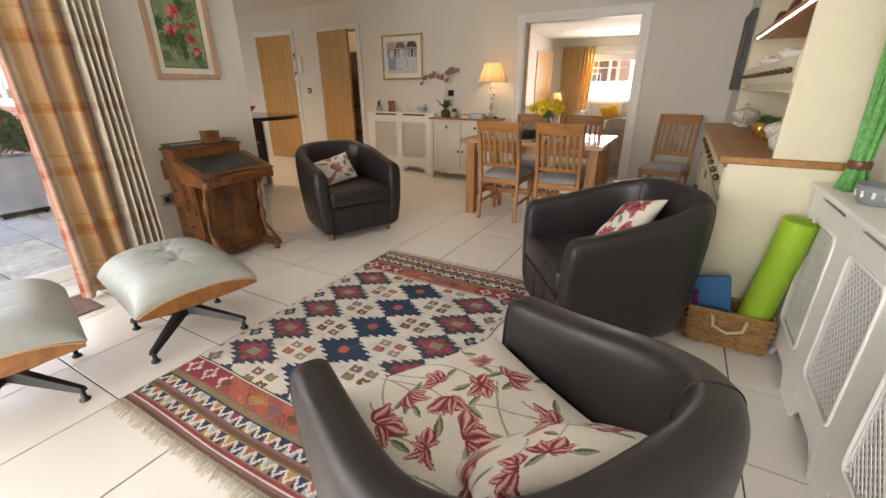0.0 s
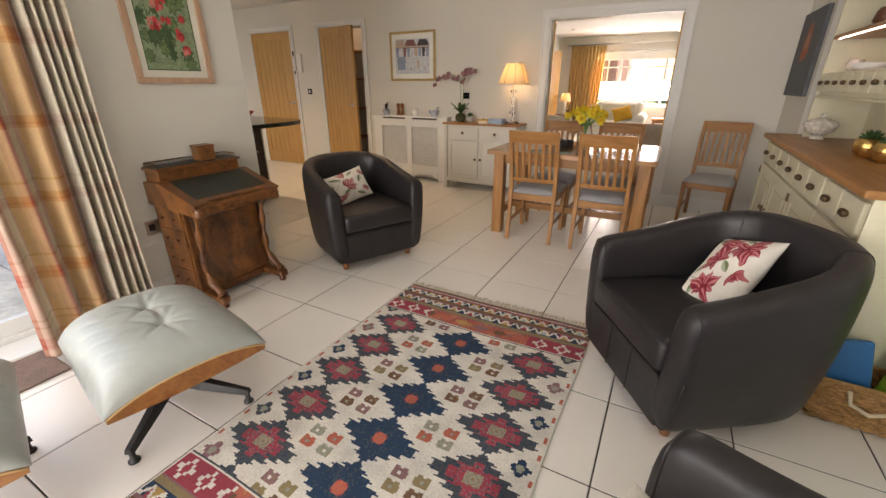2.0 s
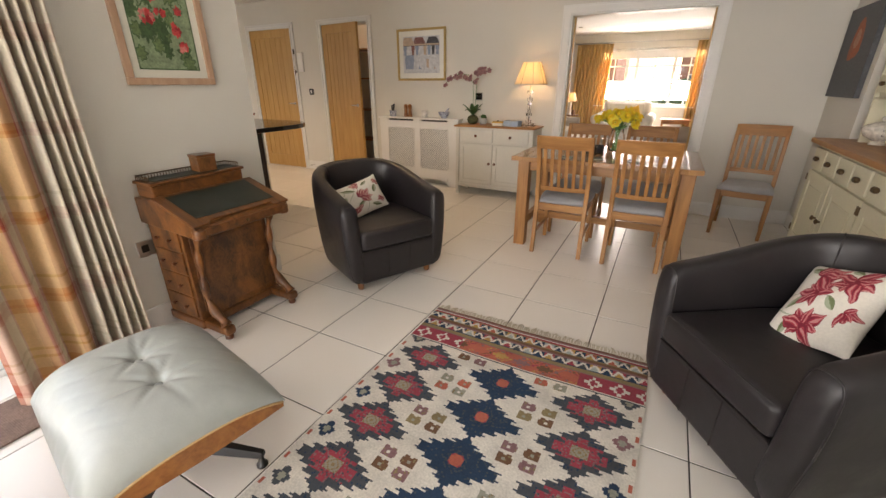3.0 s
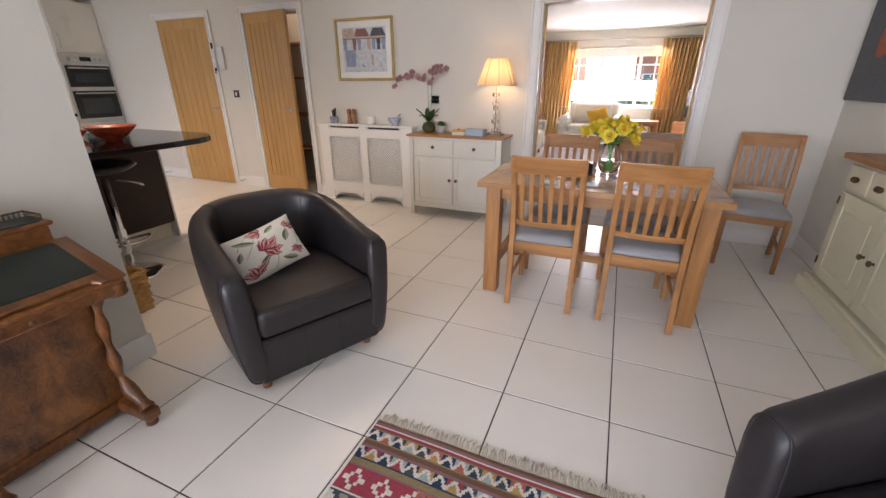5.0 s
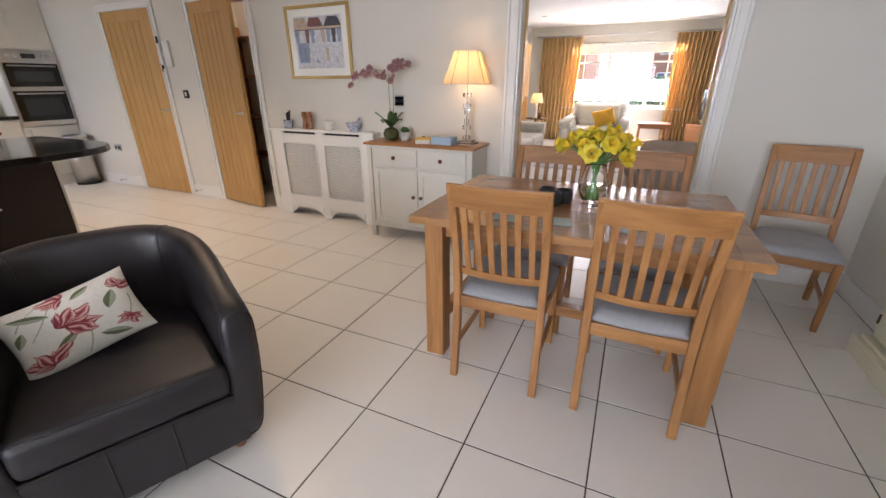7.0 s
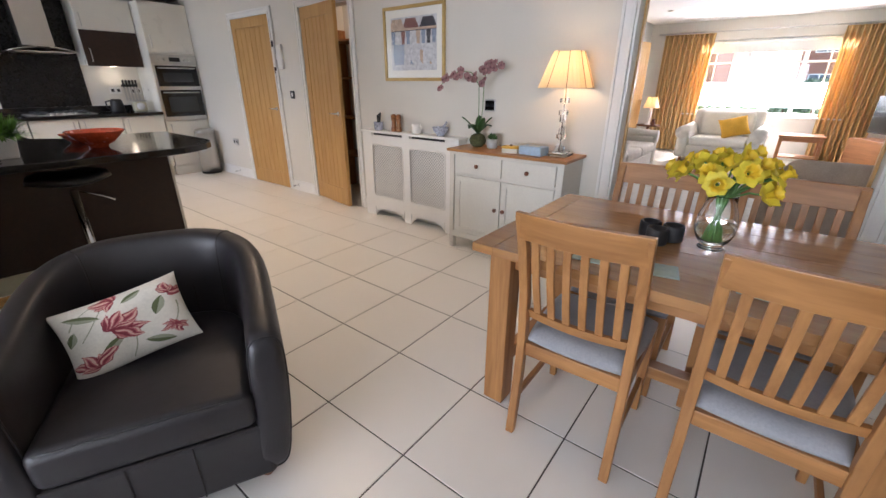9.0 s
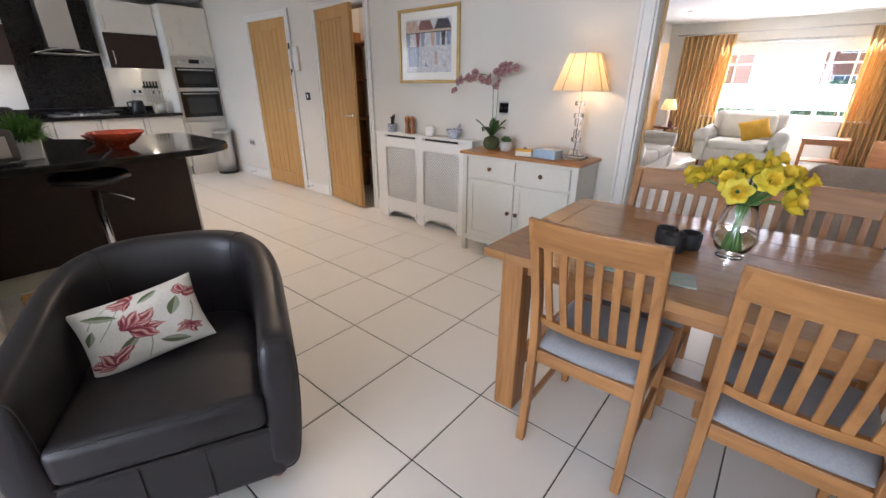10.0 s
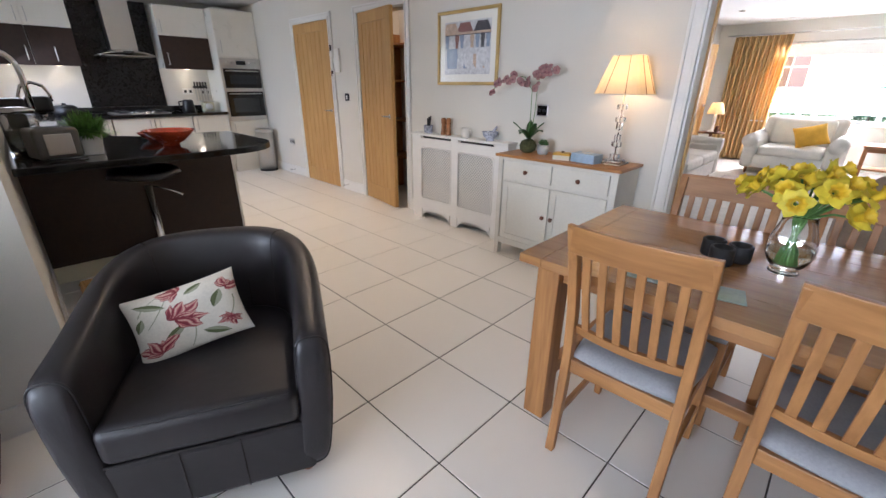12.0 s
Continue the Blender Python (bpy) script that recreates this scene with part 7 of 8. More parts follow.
for t in range(7):
    f = t / 6
    half = 0.158 - 0.073 * f
    ring = []
    for k in range(n):
        a = 2 * math.pi * k / n + radians(45)
        c, s = math.cos(a), math.sin(a)
        m_ = (abs(c) ** 5 + abs(s) ** 5) ** (-1 / 5)
        pl_ = 1 + 0.008 * (1 if k % 2 else -1)
        ring.append(bm.verts.new((c * m_ * half * pl_, s * m_ * half * pl_, 0.445 + f * 0.222)))
    rings.append(ring)
for p, o in zip(rings, rings[1:]):
    for k in range(n):
        bm.faces.new((p[k], p[(k + 1) % n], o[(k + 1) % n], o[k]))
part("shade", bm, shade_cloth("lit_shade_cloth"), lamp_, "cream pleated fabric shade, lit from inside")
for k in range(8):
    a = 2 * math.pi * k / 8 + radians(22.5)
    c, s = math.cos(a), math.sin(a)
    m_ = (abs(c) ** 5 + abs(s) ** 5) ** (-1 / 5) * 1.012
    bm = bmesh.new()
    tube(bm, [(c * m_ * h_, s * m_ * h_, 0.445 + f * 0.222) for f, h_ in ((i / 6, 0.158 - 0.073 * i / 6) for i in range(7))], 0.0022, 6)
    part("shade_seam", bm, M_PLY, lamp_)
for half, z_ in ((0.158, 0.445), (0.085, 0.667)):
    bm = bmesh.new()
    pts = []
    for k in range(33):
        a = 2 * math.pi * k / 32
        c, s = math.cos(a), math.sin(a)
        m_ = (abs(c) ** 5 + abs(s) ** 5) ** (-1 / 5)
        pts.append((c * m_ * half, s * m_ * half, z_))
    tube(bm, pts, 0.003, 6, cap=False)
    part("shade_trim", bm, M_MOUNT, lamp_)
bulb = new("lamp_bulb", bpy.data.lights.new("lamp_bulb", "POINT"))
bulb.data.energy, bulb.data.color, bulb.data.shadow_soft_size = 0.45, (1.0, 0.66, 0.34), 0.03
bulb.location = (-3.29, 7.70, SBZ + 0.55)

M_ORCHID = mat("dusky_pink_petal", (0.30, 0.155, 0.15), 0.6, vary=0.4, scale=60)
M_ORCHID2 = mat("plum_lip", (0.18, 0.03, 0.06), 0.6)
M_ORLEAF = mat("orchid_leaf", (0.04, 0.10, 0.025), 0.4, vary=0.2)
M_MOSS = mat("moss_ball", (0.07, 0.075, 0.03), 0.95, vary=0.5, grain=60, bump=0.3, dist=0.004)
orc = thing("orchid", pose(-3.99, 7.715, SBZ), "potted orchid with arching dusky pink flowers", "plant")
turned("moss_pot", orc, [(0.035, 0), (0.06, 0.02), (0.068, 0.05), (0.055, 0.085), (0.03, 0.10)], M_MOSS, n=24)
for k in range(7):
    a = k * 0.9 + 0.3
    bm = bmesh.new()
    g = []
    ln_ = 0.125 + 0.05 * (k % 3) / 2
    for i in range(7):
        t = i / 6
        w = 0.028 * math.sin(math.pi * (t * 0.92 + 0.06)) ** 0.7
        r_, z = 0.01 + ln_ * 0.8 * t, 0.10 + 0.17 * t - 0.12 * t * t * (1 if k % 2 else 0.4)
        g.append([bm.verts.new((r_ * math.cos(a) - s * w * math.sin(a), r_ * math.sin(a) + s * w * math.cos(a), z + abs(s) * 0.008)) for s in (-1, 0, 1)])
    for i in range(6):
        for s in range(2):
            bm.faces.new((g[i][s], g[i][s + 1], g[i + 1][s + 1], g[i + 1][s]))
    o = part("leaf", bm, M_ORLEAF, orc, smooth=True)
    md = o.modifiers.new("thick", "SOLIDIFY")
    md.thickness = 0.003


def orchid_flower(parent, c, face, size):
    bm = bmesh.new()
    q = Matrix.Translation(c) @ Vector(face).to_track_quat("Z", "Y").to_matrix().to_4x4()
    for p in range(5):
        b = radians(72 * p + 90)
        w = size * (0.55 if p % 2 else 0.40)
        pts = [(0, 0), (0.35 * size, w * 0.8), (0.75 * size, w), (size, 0), (0.75 * size, -w), (0.35 * size, -w * 0.8)]
        bm.faces.new([bm.verts.new((x * math.cos(b) - y * math.sin(b), x * math.sin(b) + y * math.cos(b), 0.003 * p)) for x, y in pts])
    f = part("flower", bm, M_ORCHID, parent, at=q)
    bm = bmesh.new()
    lathe(bm, [(0.003, 0.006), (size * 0.22, 0.014), (size * 0.1, 0.022)], 8)
    part("lip", bm, M_ORCHID2, f, smooth=True)


for br, (pts) in enumerate(([(0.0, 0.0, 0.09), (0.0, 0, 0.32), (-0.005, 0, 0.46), (-0.07, -0.01, 0.55), (-0.17, -0.02, 0.565), (-0.28, -0.03, 0.52), (-0.36, -0.03, 0.45)],
                            [(0.01, 0.01, 0.09), (0.03, 0.01, 0.30), (0.04, 0.0, 0.46), (0.06, -0.01, 0.57), (0.12, -0.03, 0.62), (0.20, -0.04, 0.60)])):
    bar("flower_stem", orc, pts, 0.0028, M_STEM)
    P_ = [Vector(p) for p in pts]
    span = range(16) if br == 0 else range(12)
    for k in span:
        t = 2.2 + (len(P_) - 3.2) * (k + 0.5) / len(span)
        i = min(int(t), len(P_) - 2)
        c = P_[i].lerp(P_[i + 1], t - i) + Vector((rr.uniform(-0.025, 0.025), rr.uniform(-0.03, 0.0), rr.uniform(-0.055, 0.02)))
        orchid_flower(orc, c, (rr.uniform(-0.4, 0.8), -1, rr.uniform(-0.3, 0.4)), 0.031 if k % 5 else 0.02)
suc = thing("succulent", pose(-3.845, 7.70, SBZ), "small succulent in a ridged grey pot", "plant")
turned("pot", suc, [(0.032, 0), (0.04, 0.01), (0.045, 0.07), (0.04, 0.07)], M_POT, n=24)
bm = bmesh.new()
for k in range(26):
    a, e_ = k * 2.4, 0.2 + 1.2 * (k / 26)
    d = Vector((math.cos(a) * math.cos(e_), math.sin(a) * math.cos(e_), math.sin(e_)))
    tube(bm, [Vector((0, 0, 0.07)) + d * 0.01, Vector((0, 0, 0.07)) + d * 0.03, Vector((0, 0, 0.07)) + d * 0.048], [0.005, 0.008, 0.001], 6)
part("rosette", bm, M_ORLEAF, suc, smooth=True)
yb = thing("yellow_box", pose(-3.62, 7.60, SBZ, 0, 0, 12), "small yellow and cream patterned box on the sideboard", "box")
box("box_base", yb, -0.06, 0.06, -0.04, 0.04, 0, 0.032, M_MOUNT, 0.003)
box("box_lid", yb, -0.062, 0.062, -0.042, 0.042, 0.0325, 0.048, mat("yellow_card", (0.62, 0.36, 0.04), 0.5), 0.003)
box("clasp", yb, -0.01, 0.01, -0.005, 0.005, 0.0485, 0.06, M_BRONZE, 0.002)
tis = thing("tissue_box", pose(-3.43, 7.62, SBZ, 0, 0, -6), "pale blue tissue box with a tissue showing", "tissue box")
box("carton", tis, -0.11, 0.07, -0.055, 0.055, 0, 0.06, mat("pale_blue_card", (0.36, 0.48, 0.62), 0.6), 0.003)
box("slot", tis, -0.06, 0.02, -0.02, 0.02, 0.0602, 0.061, M_MOUNT, 0.0)

# ---- radiator cover things, north wall ----
RZ = 0.8755
M_BLUEWHITE = mat("blue_and_white_china", (0.42, 0.45, 0.55), 0.2, vary=0.6, scale=45, grain=120, bump=0)
mort = thing("utensil_pot", pose(-5.21, 7.79, RZ), "blue and white china pot holding dark utensils", "pot")
turned("pot", mort, [(0.036, 0), (0.042, 0.01), (0.045, 0.06), (0.048, 0.075), (0.041, 0.072), (0.038, 0.02)], M_BLUEWHITE, n=28)
for k in range(3):
    bar("utensil", mort, [(0.01 * (k - 1), 0, 0.03), (0.022 * (k - 1), 0.01, 0.14 + 0.012 * k)], [0.005, 0.008], M_BLACKPLASTIC)
for x in (-5.0, -4.935):
    pm = thing("pepper_mill", pose(x, 7.79, RZ), "turned wooden pepper mill", "mill", "wooden mills")
    turned("body", pm, [(0.027, 0), (0.028, 0.01), (0.022, 0.05), (0.020, 0.09), (0.025, 0.115)], M_PLY)
    turned("head", pm, [(0.025, 0.116), (0.026, 0.14), (0.018, 0.155), (0.006, 0.158)], M_PLY)
cup = thing("white_mug", pose(-4.71, 7.785, RZ), "plain white china mug", "mug")
turned("cup", cup, [(0.032, 0), (0.04, 0.006), (0.042, 0.085), (0.038, 0.085), (0.035, 0.012)], M_TRIM, n=28)
bar("handle", cup, [(0.04, 0, 0.07), (0.065, 0, 0.065), (0.066, 0, 0.035), (0.04, 0, 0.022)], 0.005, M_TRIM)
bwl = thing("mortar_bowl", pose(-4.42, 7.775, RZ), "blue and white china bowl with a pestle", "bowl")
turned("bowl", bwl, [(0.035, 0), (0.034, 0.012), (0.06, 0.04), (0.072, 0.075), (0.067, 0.075), (0.05, 0.035), (0.02, 0.018)], M_BLUEWHITE, n=32)
bar("pestle", bwl, [(0.0, 0.0, 0.04), (0.07, 0.0, 0.12)], [0.014, 0.009], M_BLUEWHITE)

# ---- wall fittings ----


def plate(name, m, w, h, material, label, cat, extra):
    e = thing(name, m, label, cat, "wall plates")
    box("plate", e, -w / 2, w / 2, -0.008, 0, -h / 2, h / 2, material, 0.003)
    extra(e)
    return e


def rocker(e):
    box("rocker", e, -0.012, 0.012, -0.013, -0.008, -0.02, 0.02, M_TRIM, 0.002)


def two_sockets(e):
    for x in (-0.035, 0.035):
        box("socket_hole", e, x - 0.018, x + 0.018, -0.0095, -0.008, -0.02, 0.02, M_BLACKPLASTIC, 0.001)


plate("light_switch", pose(-6.72, NORTH - 0.001, 1.175), 0.085, 0.085, M_BLACKMETAL, "dark metal light switch with a white rocker", "switch", rocker)
plate("dimmer_switch", pose(-3.975, NORTH - 0.001, 1.14), 0.10, 0.09, M_STEEL, "steel dimmer switch plate", "switch",
      lambda e: [turned("dial", e, [(0.012, 0), (0.012, 0.016)], M_BLACKMETAL, pose(x, -0.008, 0.0, 90), n=14) for x in (-0.022, 0.022)] + [box("panel", e, -0.042, 0.042, -0.0095, -0.008, -0.036, 0.036, M_BLACKGLASS, 0.001)])
plate("wall_socket", pose(-8.33, NORTH - 0.001, 0.50), 0.146, 0.086, M_STEEL, "steel double wall socket", "socket", two_sockets)
plate("wall_socket", pose(WEST + 0.001, 4.035, 0.47, 0, 0, 90), 0.146, 0.086, M_STEEL, "steel double wall socket beside the desk", "socket", two_sockets)
plate("wall_socket", pose(KWEST + 0.001, 6.93, 1.20, 0, 0, 90), 0.146, 0.086, M_TRIM, "white kitchen wall socket", "socket", two_sockets)
plate("wall_socket", pose(KWEST + 0.001, 7.17, 1.19, 0, 0, 90), 0.146, 0.086, M_TRIM, "white kitchen wall socket", "socket", two_sockets)
for x in (-8.33, -6.83):
    ds = thing("door_stop", pose(x, NORTH - 0.015, 0.075), "small chrome door stop on the skirting", "door stop", "door stops")
    bm = bmesh.new()
    lathe(bm, [(0.014, 0), (0.006, 0.006), (0.006, 0.06), (0.012, 0.062), (0.012, 0.072)], 12, pose(0, 0, 0, 90))
    part("pin", bm, M_CHROME, ds, smooth=True)
ph = thing("wall_phone", pose(-6.86, NORTH - 0.001, 1.585), "white wall entry phone with its handset", "phone")
box("base", ph, -0.05, 0.05, -0.03, 0, -0.13, 0.13, M_TRIM, 0.008)
box("handset", ph, -0.105, -0.065, -0.05, -0.012, -0.11, 0.11, M_TRIM, 0.012)
box("cradle", ph, -0.07, -0.05, -0.03, -0.01, -0.03, 0.03, M_TRIM, 0.004)
keys = thing("key_rack", pose(-6.97, NORTH - 0.023, 1.6), "dark key rack with hanging keys", "rack")
box("strip", keys, -0.012, 0.012, -0.012, 0, -0.16, 0.16, M_BLACKMETAL, 0.002)
for k in range(5):
    bar("key", keys, [(0, -0.013, 0.13 - k * 0.065), (0.006, -0.02, 0.10 - k * 0.065), (0.004, -0.018, 0.07 - k * 0.065)], 0.005, (M_BRONZE, M_KNOB, M_STEEL)[k % 3])

# ---- beside the dresser ----
M_WICKER = mat("seagrass_wicker", (0.36, 0.20, 0.075), 0.85, vary=0.35, scale=30, grain=90, bump=0.15)
M_PALEWICKER = mat("pale_willow", (0.46, 0.27, 0.09), 0.8, vary=0.3, scale=30, grain=90, bump=0.15)


def wicker_basket(m, w, d, h, material, label, rows, pitch):
    e = thing("wicker_basket", m, label, "basket", "woven baskets")
    rr_ = random.Random(2)
    bm = bmesh.new()
    for k in range(rows):
        z = 0.012 + (h - 0.024) * k / (rows - 1)
        f = 1 - 0.05 * (1 - z / h)
        pts = []
        per = 2 * (w + d)
        n = int(per / pitch)
        for i in range(n + 1):
            s = (i / n) * per
            if s < w:
                p, nn = (-w / 2 + s, -d / 2), (0, -1)
            elif s < w + d:
                p, nn = (w / 2, -d / 2 + s - w), (1, 0)
            elif s < 2 * w + d:
                p, nn = (w / 2 - (s - w - d), d / 2), (0, 1)
            else:
                p, nn = (-w / 2, d / 2 - (s - 2 * w - d)), (-1, 0)
            o = 0.005 * (1 if (i + k) % 2 else -1)
            pts.append((p[0] * f + nn[0] * o, p[1] * f + nn[1] * o, z + rr_.uniform(-0.001, 0.001)))
        tube(bm, pts, (h / rows) * 0.56, 6, cap=False)
    part("weave", bm, material, e)
    for z0 in (0.0, ):
        box("bottom", e, -w / 2 + 0.02, w / 2 - 0.02, -d / 2 + 0.02, d / 2 - 0.02, 0.002, 0.012, material, 0.002)
    bm = bmesh.new()
    loop = [(-w / 2, -d / 2, h), (w / 2, -d / 2, h), (w / 2, d / 2, h), (-w / 2, d / 2, h), (-w / 2, -d / 2, h)]
    pts = [Vector(a).lerp(Vector(b), t / 8) for a, b in zip(loop, loop[1:]) for t in range(8)] + [Vector(loop[-1])]
    tube(bm, pts, 0.009, 8, cap=False)
    part("rim", bm, material, e, smooth=True)
    return e


bk = wicker_basket(pose(-0.715, 4.735, 0.001, 0, 0, -2), 0.345, 0.185, 0.19, M_WICKER, "rectangular seagrass basket holding exercise mats", 12, 0.022)
M_STRAP = fabric("cream_webbing", (0.62, 0.53, 0.38))
bar("rope_handle", bk, [(-0.07, -0.10, 0.17), (-0.06, -0.112, 0.12), (0.0, -0.116, 0.095), (0.06, -0.112, 0.12), (0.07, -0.10, 0.17)], 0.008, M_STRAP, "cream cotton handle")
M_LIME = mat("lime_foam", (0.30, 0.52, 0.03), 0.6, vary=0.06, grain=200, bump=0.06)
mt = thing("rolled_mat", pose(-0.635, 4.73, 0.02, 4, 6, 0), "rolled lime green foam exercise mat", "exercise mat")
bm = bmesh.new()
n, turns = 110, 4.2
inner, outer = [], []
for k in range(n + 1):
    a = 2 * math.pi * turns * k / n
    r_ = 0.018 + 0.045 * k / n
    inner.append((r_ * math.cos(a), r_ * math.sin(a)))
    outer.append(((r_ + 0.0085) * math.cos(a), (r_ + 0.0085) * math.sin(a)))
for z0, z1 in ((0.0, 0.66),):
    for k in range(n):
        q = [inner[k], inner[k + 1], outer[k + 1], outer[k]]
        lo, hi = [bm.verts.new((*p, z0)) for p in q], [bm.verts.new((*p, z1)) for p in q]
        bm.faces.new(hi), bm.faces.new((lo[3], lo[2], hi[2], hi[3])), bm.faces.new((lo[0], hi[0], hi[1], lo[1]))
bmesh.ops.remove_doubles(bm, verts=bm.verts, dist=0.0003)
part("roll", bm, M_LIME, mt)
M_BLUE = mat("blue_foam", (0.015, 0.14, 0.36), 0.55, vary=0.06, grain=200, bump=0.06)
bl = thing("folded_mat", pose(-0.79, 4.725, 0.06, -8, -10, 3), "folded blue foam exercise mat in the basket", "exercise mat")
for k in range(3):
    soft("fold", bl, -0.085, 0.095, -0.05 + k * 0.03, -0.022 + k * 0.03, 0, 0.28 - 0.01 * k, M_BLUE, 0.01)
pk = thing("folded_mat", pose(-0.86, 4.74, 0.04, 0, -4, 3), "folded purple cloth at the basket's end", "exercise mat")
soft("fold", pk, -0.012, 0.012, -0.06, 0.06, 0, 0.22, mat("purple_cloth", (0.16, 0.015, 0.10), 0.8), 0.01)

M_REED = mat("dyed_green_reed", (0.13, 0.42, 0.12), 0.55, vary=0.3, scale=30)
rd = thing("reed_bundle", pose(-0.445, 4.70, 0.8155), "tall bundle of dyed green reeds tied with twine", "decoration")
rr = random.Random(6)
for k in range(70):
    a, r_ = rr.uniform(0, 6.283), math.sqrt(rr.random())
    top = rr.uniform(0.85, 1.25)
    bm = bmesh.new()
    c, s = math.cos(a) * r_, math.sin(a) * r_
    tube(bm, [(0.055 * c, 0.055 * s, 0.0), (0.032 * c, 0.032 * s, 0.10), (0.04 * c, 0.045 * s, 0.35), (0.075 * c, 0.10 * s, top)], [0.0048, 0.0045, 0.004, 0.002], 5)
    part("reed", bm, M_REED, rd, smooth=True)
turned("twine", rd, [(0.036, 0.09), (0.038, 0.095), (0.038, 0.12), (0.036, 0.125)], M_KNOB)
gb = thing("grey_bowl", pose(-0.435, 4.46, 0.8155), "grey stoneware bowl with white raised figures", "bowl")
M_JASPER = mat("grey_jasper", (0.22, 0.24, 0.25), 0.6, vary=0.08)
turned("bowl", gb, [(0.045, 0), (0.05, 0.01), (0.058, 0.018), (0.066, 0.05), (0.07, 0.075), (0.066, 0.075), (0.058, 0.03), (0.03, 0.02)], M_JASPER, n=36)
for k in range(12):
    a = radians(30 * k)
    bm = bmesh.new()
    lathe(bm, [(0.001, -0.012), (0.006, -0.004), (0.004, 0.006), (0.007, 0.01), (0.001, 0.014)], 8, pose(0.0635 * math.cos(a), 0.0635 * math.sin(a), 0.042))
    part("relief", bm, M_TRIM, gb, smooth=True)

# ---- crockery on the dresser ----
DZ = 0.9055
M_CHINA = mat("patterned_china", (0.68, 0.64, 0.57), 0.18, vary=0.25, scale=38, grain=50, bump=0)
M_GOLDPOT = mat("gold_lustre", (0.78, 0.50, 0.17), 0.26, metal=0.9, vary=0.2, grain=60, bump=0.2)


def tureen(m, s, label):
    e = thing("tureen", m, label, "tureen", "china on the dresser")
    turned("foot", e, [(0.05 * s, 0), (0.045 * s, 0.015 * s), (0.035 * s, 0.03 * s)], M_CHINA)
    turned("bowl", e, [(0.035 * s, 0.03 * s), (0.09 * s, 0.06 * s), (0.11 * s, 0.10 * s), (0.115 * s, 0.115 * s)], M_CHINA, n=32)
    ld = turned("lid", e, [(0.118 * s, 0.116 * s), (0.10 * s, 0.14 * s), (0.04 * s, 0.165 * s), (0.015 * s, 0.17 * s)], M_CHINA, n=32)
    turned("knob", ld, [(0.012 * s, 0.17 * s), (0.02 * s, 0.185 * s), (0.018 * s, 0.20 * s), (0.005 * s, 0.21 * s)], M_CHINA)
    for q in (-1, 1):
        bar("handle", e, [(q * 0.105 * s, 0, 0.11 * s), (q * 0.14 * s, 0, 0.115 * s), (q * 0.145 * s, 0, 0.085 * s), (q * 0.10 * s, 0, 0.075 * s)], 0.007 * s, M_CHINA)
    return e


tureen(pose(-0.645, 6.72, DZ, 0, 0, 80), 0.86, "white lidded tureen with painted fruit")
tureen(pose(-0.60, 5.30, DZ, 0, 0, 70), 0.85, "white lidded sugar bowl with painted fruit")
for y, x in ((5.86, -0.62), (5.66, -0.60)):
    gp = thing("gold_pot", pose(x, y, DZ), "hammered gold plant pot with a green succulent", "pot", "gold pots")
    turned("pot", gp, [(0.04, 0), (0.06, 0.02), (0.066, 0.06), (0.055, 0.095), (0.05, 0.095), (0.05, 0.03)], M_GOLDPOT, n=28)
    bm = bmesh.new()
    for k in range(24):
        a, e_ = k * 2.4, 0.15 + 1.2 * (k / 24)
        d = Vector((math.cos(a) * math.cos(e_), math.sin(a) * math.cos(e_), math.sin(e_)))
        tube(bm, [Vector((0, 0, 0.085)) + d * 0.01, Vector((0, 0, 0.085)) + d * 0.035, Vector((0, 0, 0.085)) + d * 0.06], [0.005, 0.008, 0.001], 5)
    tagged(part("succulent", bm, M_ORLEAF, gp, smooth=True), kind="stuff")
tp = thing("teapot", pose(-0.62, 5.06, DZ, 0, 0, 60), "white china teapot with painted fruit", "teapot", "china on the dresser")
turned("body", tp, [(0.04, 0), (0.075, 0.03), (0.082, 0.065), (0.06, 0.105), (0.035, 0.115)], M_CHINA, n=32)
turned("lid", tp, [(0.036, 0.116), (0.025, 0.13), (0.008, 0.135), (0.012, 0.15), (0.004, 0.155)], M_CHINA)
bar("spout", tp, [(0.07, 0, 0.04), (0.11, 0, 0.07), (0.135, 0, 0.115)], [0.016, 0.012, 0.008], M_CHINA)
bar("handle", tp, [(-0.06, 0, 0.095), (-0.12, 0, 0.10), (-0.125, 0, 0.05), (-0.075, 0, 0.035)], 0.007, M_CHINA)
for k, y in enumerate((6.6, 6.32, 6.05, 5.80, 5.52, 5.25)):
    kind = k % 3
    if kind == 0:
        e = thing("jug", pose(-0.60, y, 1.3455, 0, 0, 120), "small white china jug with painted fruit", "jug", "china on the dresser")
        turned("body", e, [(0.03, 0), (0.045, 0.025), (0.04, 0.06), (0.034, 0.075)], M_CHINA)
        bar("handle", e, [(0.038, 0, 0.06), (0.07, 0, 0.055), (0.042, 0, 0.02)], 0.005, M_CHINA)
    elif kind == 1:
        e = thing("dish", pose(-0.60, y, 1.3455), "white oval china dish", "dish", "china on the dresser")
        turned("bowl", e, [(0.05, 0), (0.07, 0.01), (0.10, 0.04), (0.096, 0.042), (0.06, 0.014)], M_TRIM, n=32)
    else:
        e = thing("dinner_plate", pose(-0.43, y, 1.3455, 0, -78, 0) @ pose(0, 0, 0), "white china plate stood against the dresser back", "plate", "china on the dresser")
        turned("plate", e, [(0.06, 0), (0.07, 0.004), (0.10, 0.014), (0.10, 0.017), (0.068, 0.008)], M_CHINA, pose(-0.10, 0, 0), n=36)
